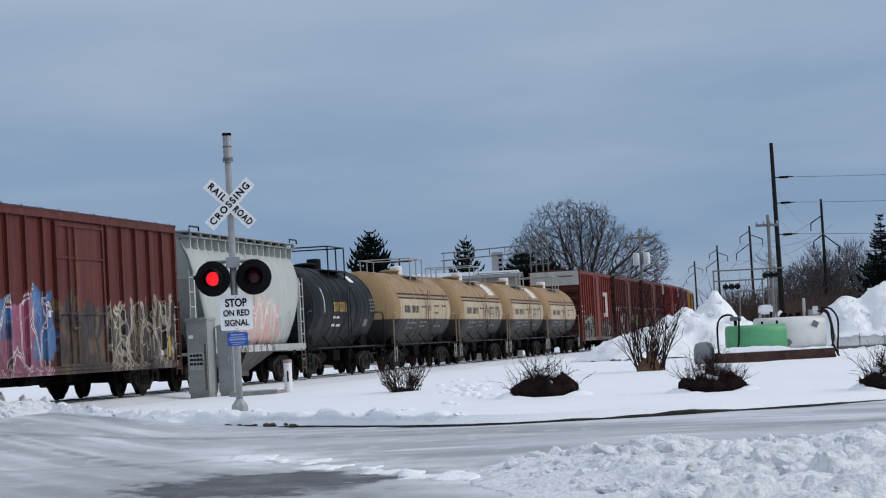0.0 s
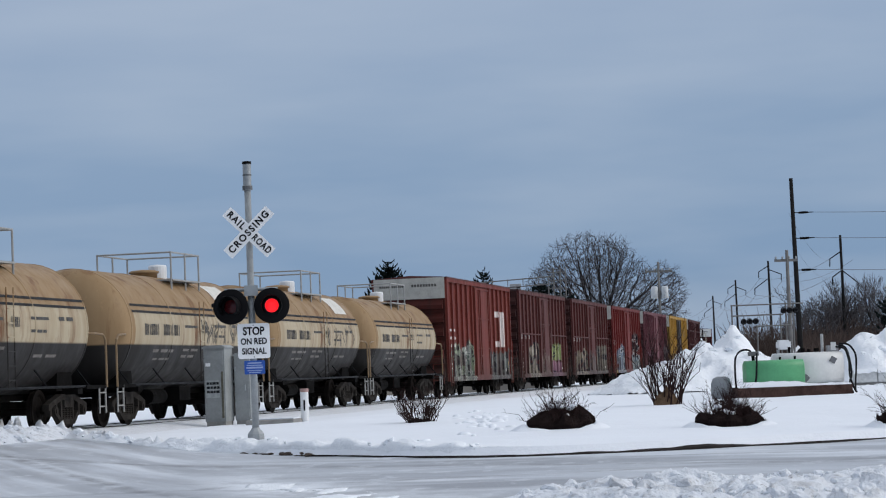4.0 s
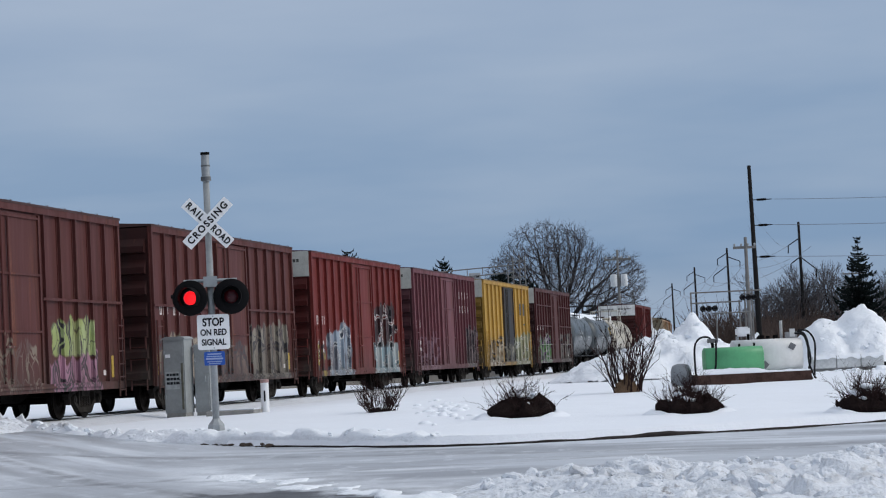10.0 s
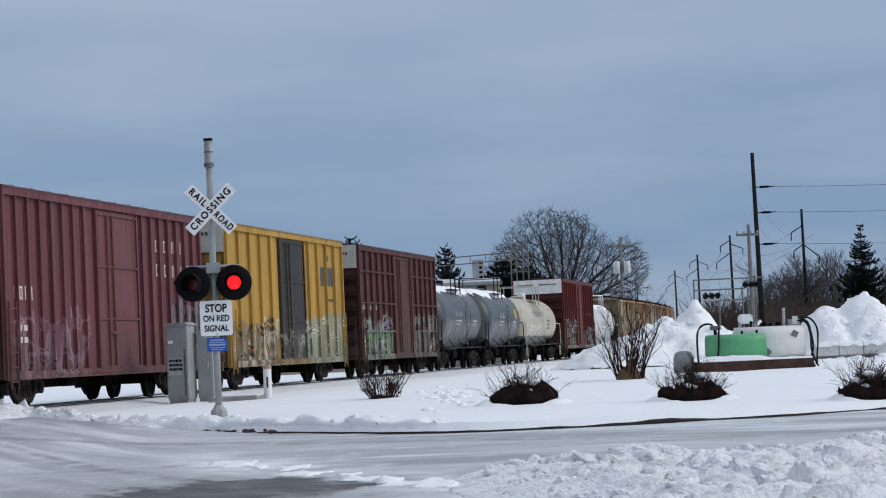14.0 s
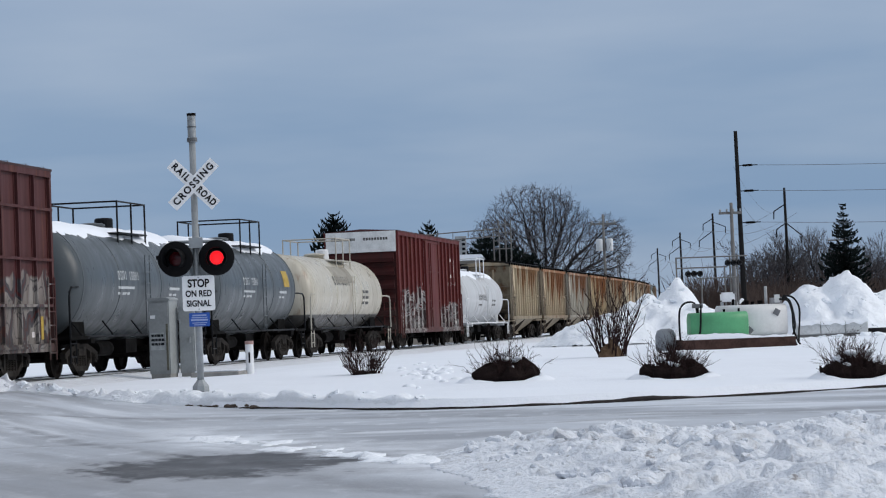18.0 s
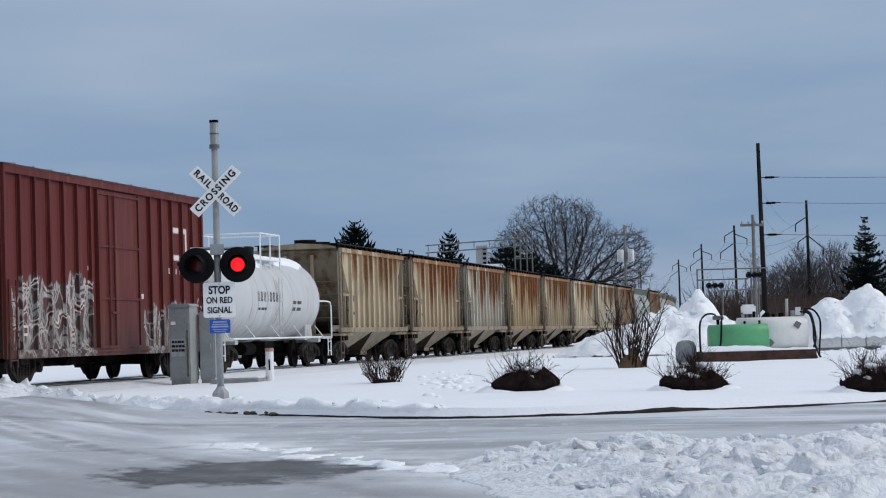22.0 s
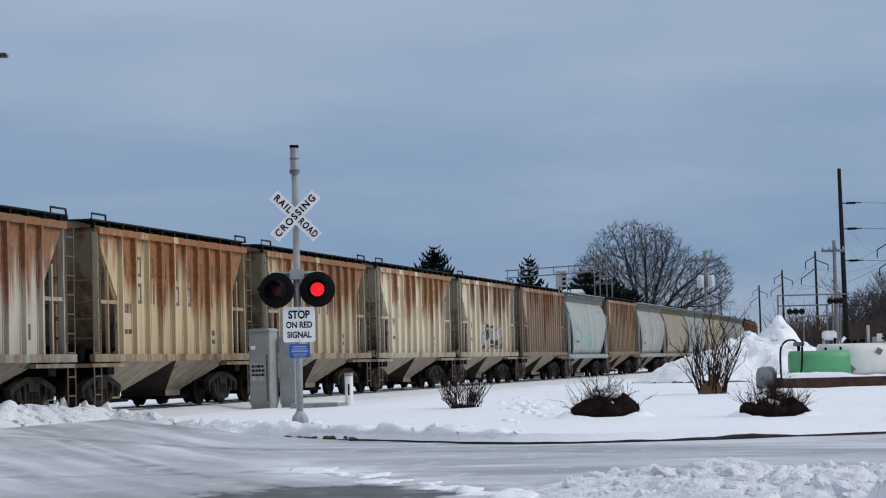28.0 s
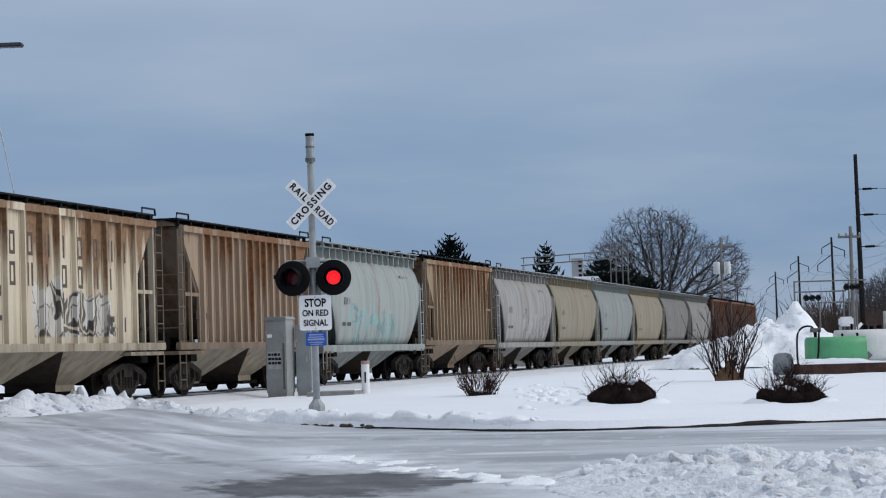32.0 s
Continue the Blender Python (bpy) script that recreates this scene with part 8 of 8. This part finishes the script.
def spruce(x, y, h, w, seed, label, gz=-0.4, rows=34, power=0.85, lift=0.18, low=0.10, shaggy=1.0):
    rng = random.Random(seed)
    t = thing("spruce", pose(x, y, gz), label, "conifer", "dark conifers")
    part("trunk", lathe(bmesh.new(), [(0, h * 0.022), (h * 0.97, 0.02), (h, 0)], "z", 9), BARK, t, "", None, True)
    bm = bmesh.new()
    for i in range(rows):
        u = (i + 0.5) / rows
        z = h * (low + (0.98 - low) * u)
        reach = w / 2 * (1 - u) ** power * rng.uniform(0.88, 1.1) + 0.12
        z += rng.uniform(-0.15, 0.15)
        nb = max(7, int(22 * (1 - u * 0.5)))
        for k in range(nb):
            a = k * math.tau / nb + rng.uniform(-0.25, 0.25)
            R = reach * rng.uniform(0.70, 1.12)
            zj = z + rng.uniform(-0.35, 0.35) * h / rows * shaggy
            dz = -0.22 * R + rng.uniform(-0.1, 0.1)
            d = Vector((math.cos(a), math.sin(a), 0))
            side = Vector((-d.y, d.x, 0))
            steps = 6
            for s in range(steps):
                f0, f1 = s / steps, (s + 1.25) / steps
                p0 = Vector((0, 0, zj)) + d * R * f0 + Vector((0, 0, dz * f0 ** 0.7 + lift * R * f0 ** 3))
                p1 = Vector((0, 0, zj)) + d * R * f1 + Vector((0, 0, dz * f1 ** 0.7 + lift * R * f1 ** 3))
                wd = (0.16 + 0.20 * R) * (1 - 0.55 * f0) * rng.uniform(0.7, 1.15) * 0.6
                hang = Vector((0, 0, (-0.10 - 0.12 * R * rng.random()) * shaggy))
                a1, a2 = p0.lerp(p1, 0.55) + side * wd + hang, p0.lerp(p1, 0.55) - side * wd + hang
                v = [bm.verts.new(c) for c in (p0, a1, p1, a2, p0.lerp(p1, 0.5) + Vector((0, 0, 0.06)))]
                for q in ((0, 1, 4), (1, 2, 4), (2, 3, 4), (3, 0, 4)):
                    bm.faces.new([v[j] for j in q])
    o = part("bough_crown", bm, NEEDLES, t, "dark drooping needle boughs")
    o["kind"] = "stuff"
    return t


spruce(43.0, 230, 11.9, 6.6, 1, "tall dark spruce with drooping boughs", rows=19, power=0.72, lift=0.34)
spruce(-8.0, 281, 15.4, 6.4, 2, "bushy dark pine rising behind the warehouse", rows=17, power=0.42, lift=0.55, low=0.45, shaggy=1.6)
spruce(3.4, 300, 14.6, 5.0, 3, "ragged dark pine behind the rooftops", rows=12, power=0.45, lift=0.6, low=0.4, shaggy=1.6)
spruce(8.4, 240, 10.6, 5.2, 5, "dark evergreen beside the large bare tree", rows=16, power=0.35, lift=0.4, low=0.3, shaggy=1.5)
spruce(10.5, 240, 9.7, 5.6, 4, "dark evergreen under the large bare tree", rows=16, power=0.35, lift=0.4, low=0.3, shaggy=1.5)
spruce(12.8, 241, 8.7, 5.0, 6, "dense low evergreen under the bare tree", rows=16, power=0.35, lift=0.4, low=0.2, shaggy=1.5)
spruce(28.6, 262, 3.0, 2.6, 7, "low dark evergreen in the scrub", rows=14)


def brush():
    """A belt of bare scrub across the distance."""
    bm = bmesh.new()
    rng = random.Random(77)
    for i in range(7000):
        y = rng.uniform(250, 420) if i < 4200 else rng.uniform(222, 262)
        x = y * (rng.uniform(0.02, 0.30) if i < 3000 else rng.uniform(0.145, 0.30))
        if side_gap(x, y) < 4 and side_gap(x, y) > -6:
            continue
        h = rng.uniform(2.2, 5.5) if x / y > 0.14 else rng.uniform(1.0, 2.6)
        h = min(h, 3.4) if y < 262 and i >= 4200 else h
        p = Vector((x, y, -0.5))
        d = Vector((rng.gauss(0, 0.2), rng.gauss(0, 0.2), 1)).normalized()
        tube(bm, [p, p + d * h * 0.5, p + (d + Vector((rng.gauss(0, 0.15), 0, 0))) * h], 0.06, 3, 0.02, False)
        for k in range(4):
            q = p + d * h * rng.uniform(0.25, 0.9)
            e = (d + Vector((rng.gauss(0, 0.5), rng.gauss(0, 0.5), 0))).normalized()
            tube(bm, [q, q + e * h * 0.25, q + e * h * 0.45 + Vector((0, 0, 0.2))], 0.035, 3, 0.015, False)
    for i in range(2600):
        y = rng.uniform(285, 330)
        u = rng.uniform(0.108, 0.29)
        x = u * y
        if -6 < side_gap(x, y) < 4:
            continue
        h = (6.0 + 2.4 * noise.noise((u * 60, 0, 5))) * rng.uniform(0.45, 1.1) * smooth(0.104, 0.118, u)
        p = Vector((x, y, -0.5))
        d = Vector((rng.gauss(0, 0.25), rng.gauss(0, 0.2), 1)).normalized()
        tube(bm, [p, p + d * h * 0.5, p + (d + Vector((rng.gauss(0, 0.2), 0, 0))) * h], 0.06, 3, 0.02, False)
        for k in range(4):
            q = p + d * h * rng.uniform(0.2, 0.9)
            e = (d + Vector((rng.gauss(0, 0.6), rng.gauss(0, 0.5), 0))).normalized()
            tube(bm, [q, q + e * h * 0.25, q + e * h * 0.45 + Vector((0, 0, 0.2))], 0.04, 3, 0.015, False)
    o = part("far_brush", bm, BRUSH)
    tagged(o, "belt of bare brown scrub in the distance", "scrub", kind="stuff")


brush()


# ---- motion ----
def track_pose(s):
    p, a = on_track(s)
    return Matrix.Translation(p) @ Matrix.Rotation(a, 4, "Z")


def motions():
    for car, s in CARS:
        walk(car, [(t, track_pose(s - SPEED * t)) for t in ((0, 8, 16, 24, 32) if s < 165 else range(33))])
    # the lamps flash in turn
    flips = []
    k = 0
    while 0.118 + 0.6283 * k < 32.0:
        flips.append(0.118 + 0.6283 * k)
        k += 1
    for lens, side in FLASHERS:
        at = lens.matrix_basis.translation.copy()
        dark, lit = -86.0, 0.0
        now = dark if side > 0 else lit
        rows = [(0.0, now)]
        for f in flips:
            step = math.floor(f * 30) / 30
            rows.append((step, now))
            now = lit if now == dark else dark
            rows.append((step + 1 / 30, now))
        rows.append((32.0, now))
        walk(lens, [(t, Matrix.Translation(at) @ Matrix.Rotation(radians(a), 4, "Z")) for t, a in rows])
    # wheels roll with the car's travel; alike wheelsets share one action
    rate = SPEED / 0.445
    steps = [i / 30 for i in range(0, 961)]
    lead = {}
    for i, w in enumerate(WHEELSETS):
        k = i % 2
        if k not in lead:
            at = w.matrix_basis.translation.copy()
            walk(w, [(t, Matrix.Translation(at) @ Matrix.Rotation(-rate * t, 4, "Y")) for t in steps])
            lead[k] = w
        else:
            w.rotation_mode = "QUATERNION"
            a = w.animation_data_create()
            a.action = lead[k].animation_data.action
            a.action_slot = lead[k].animation_data.action_slot


motions()
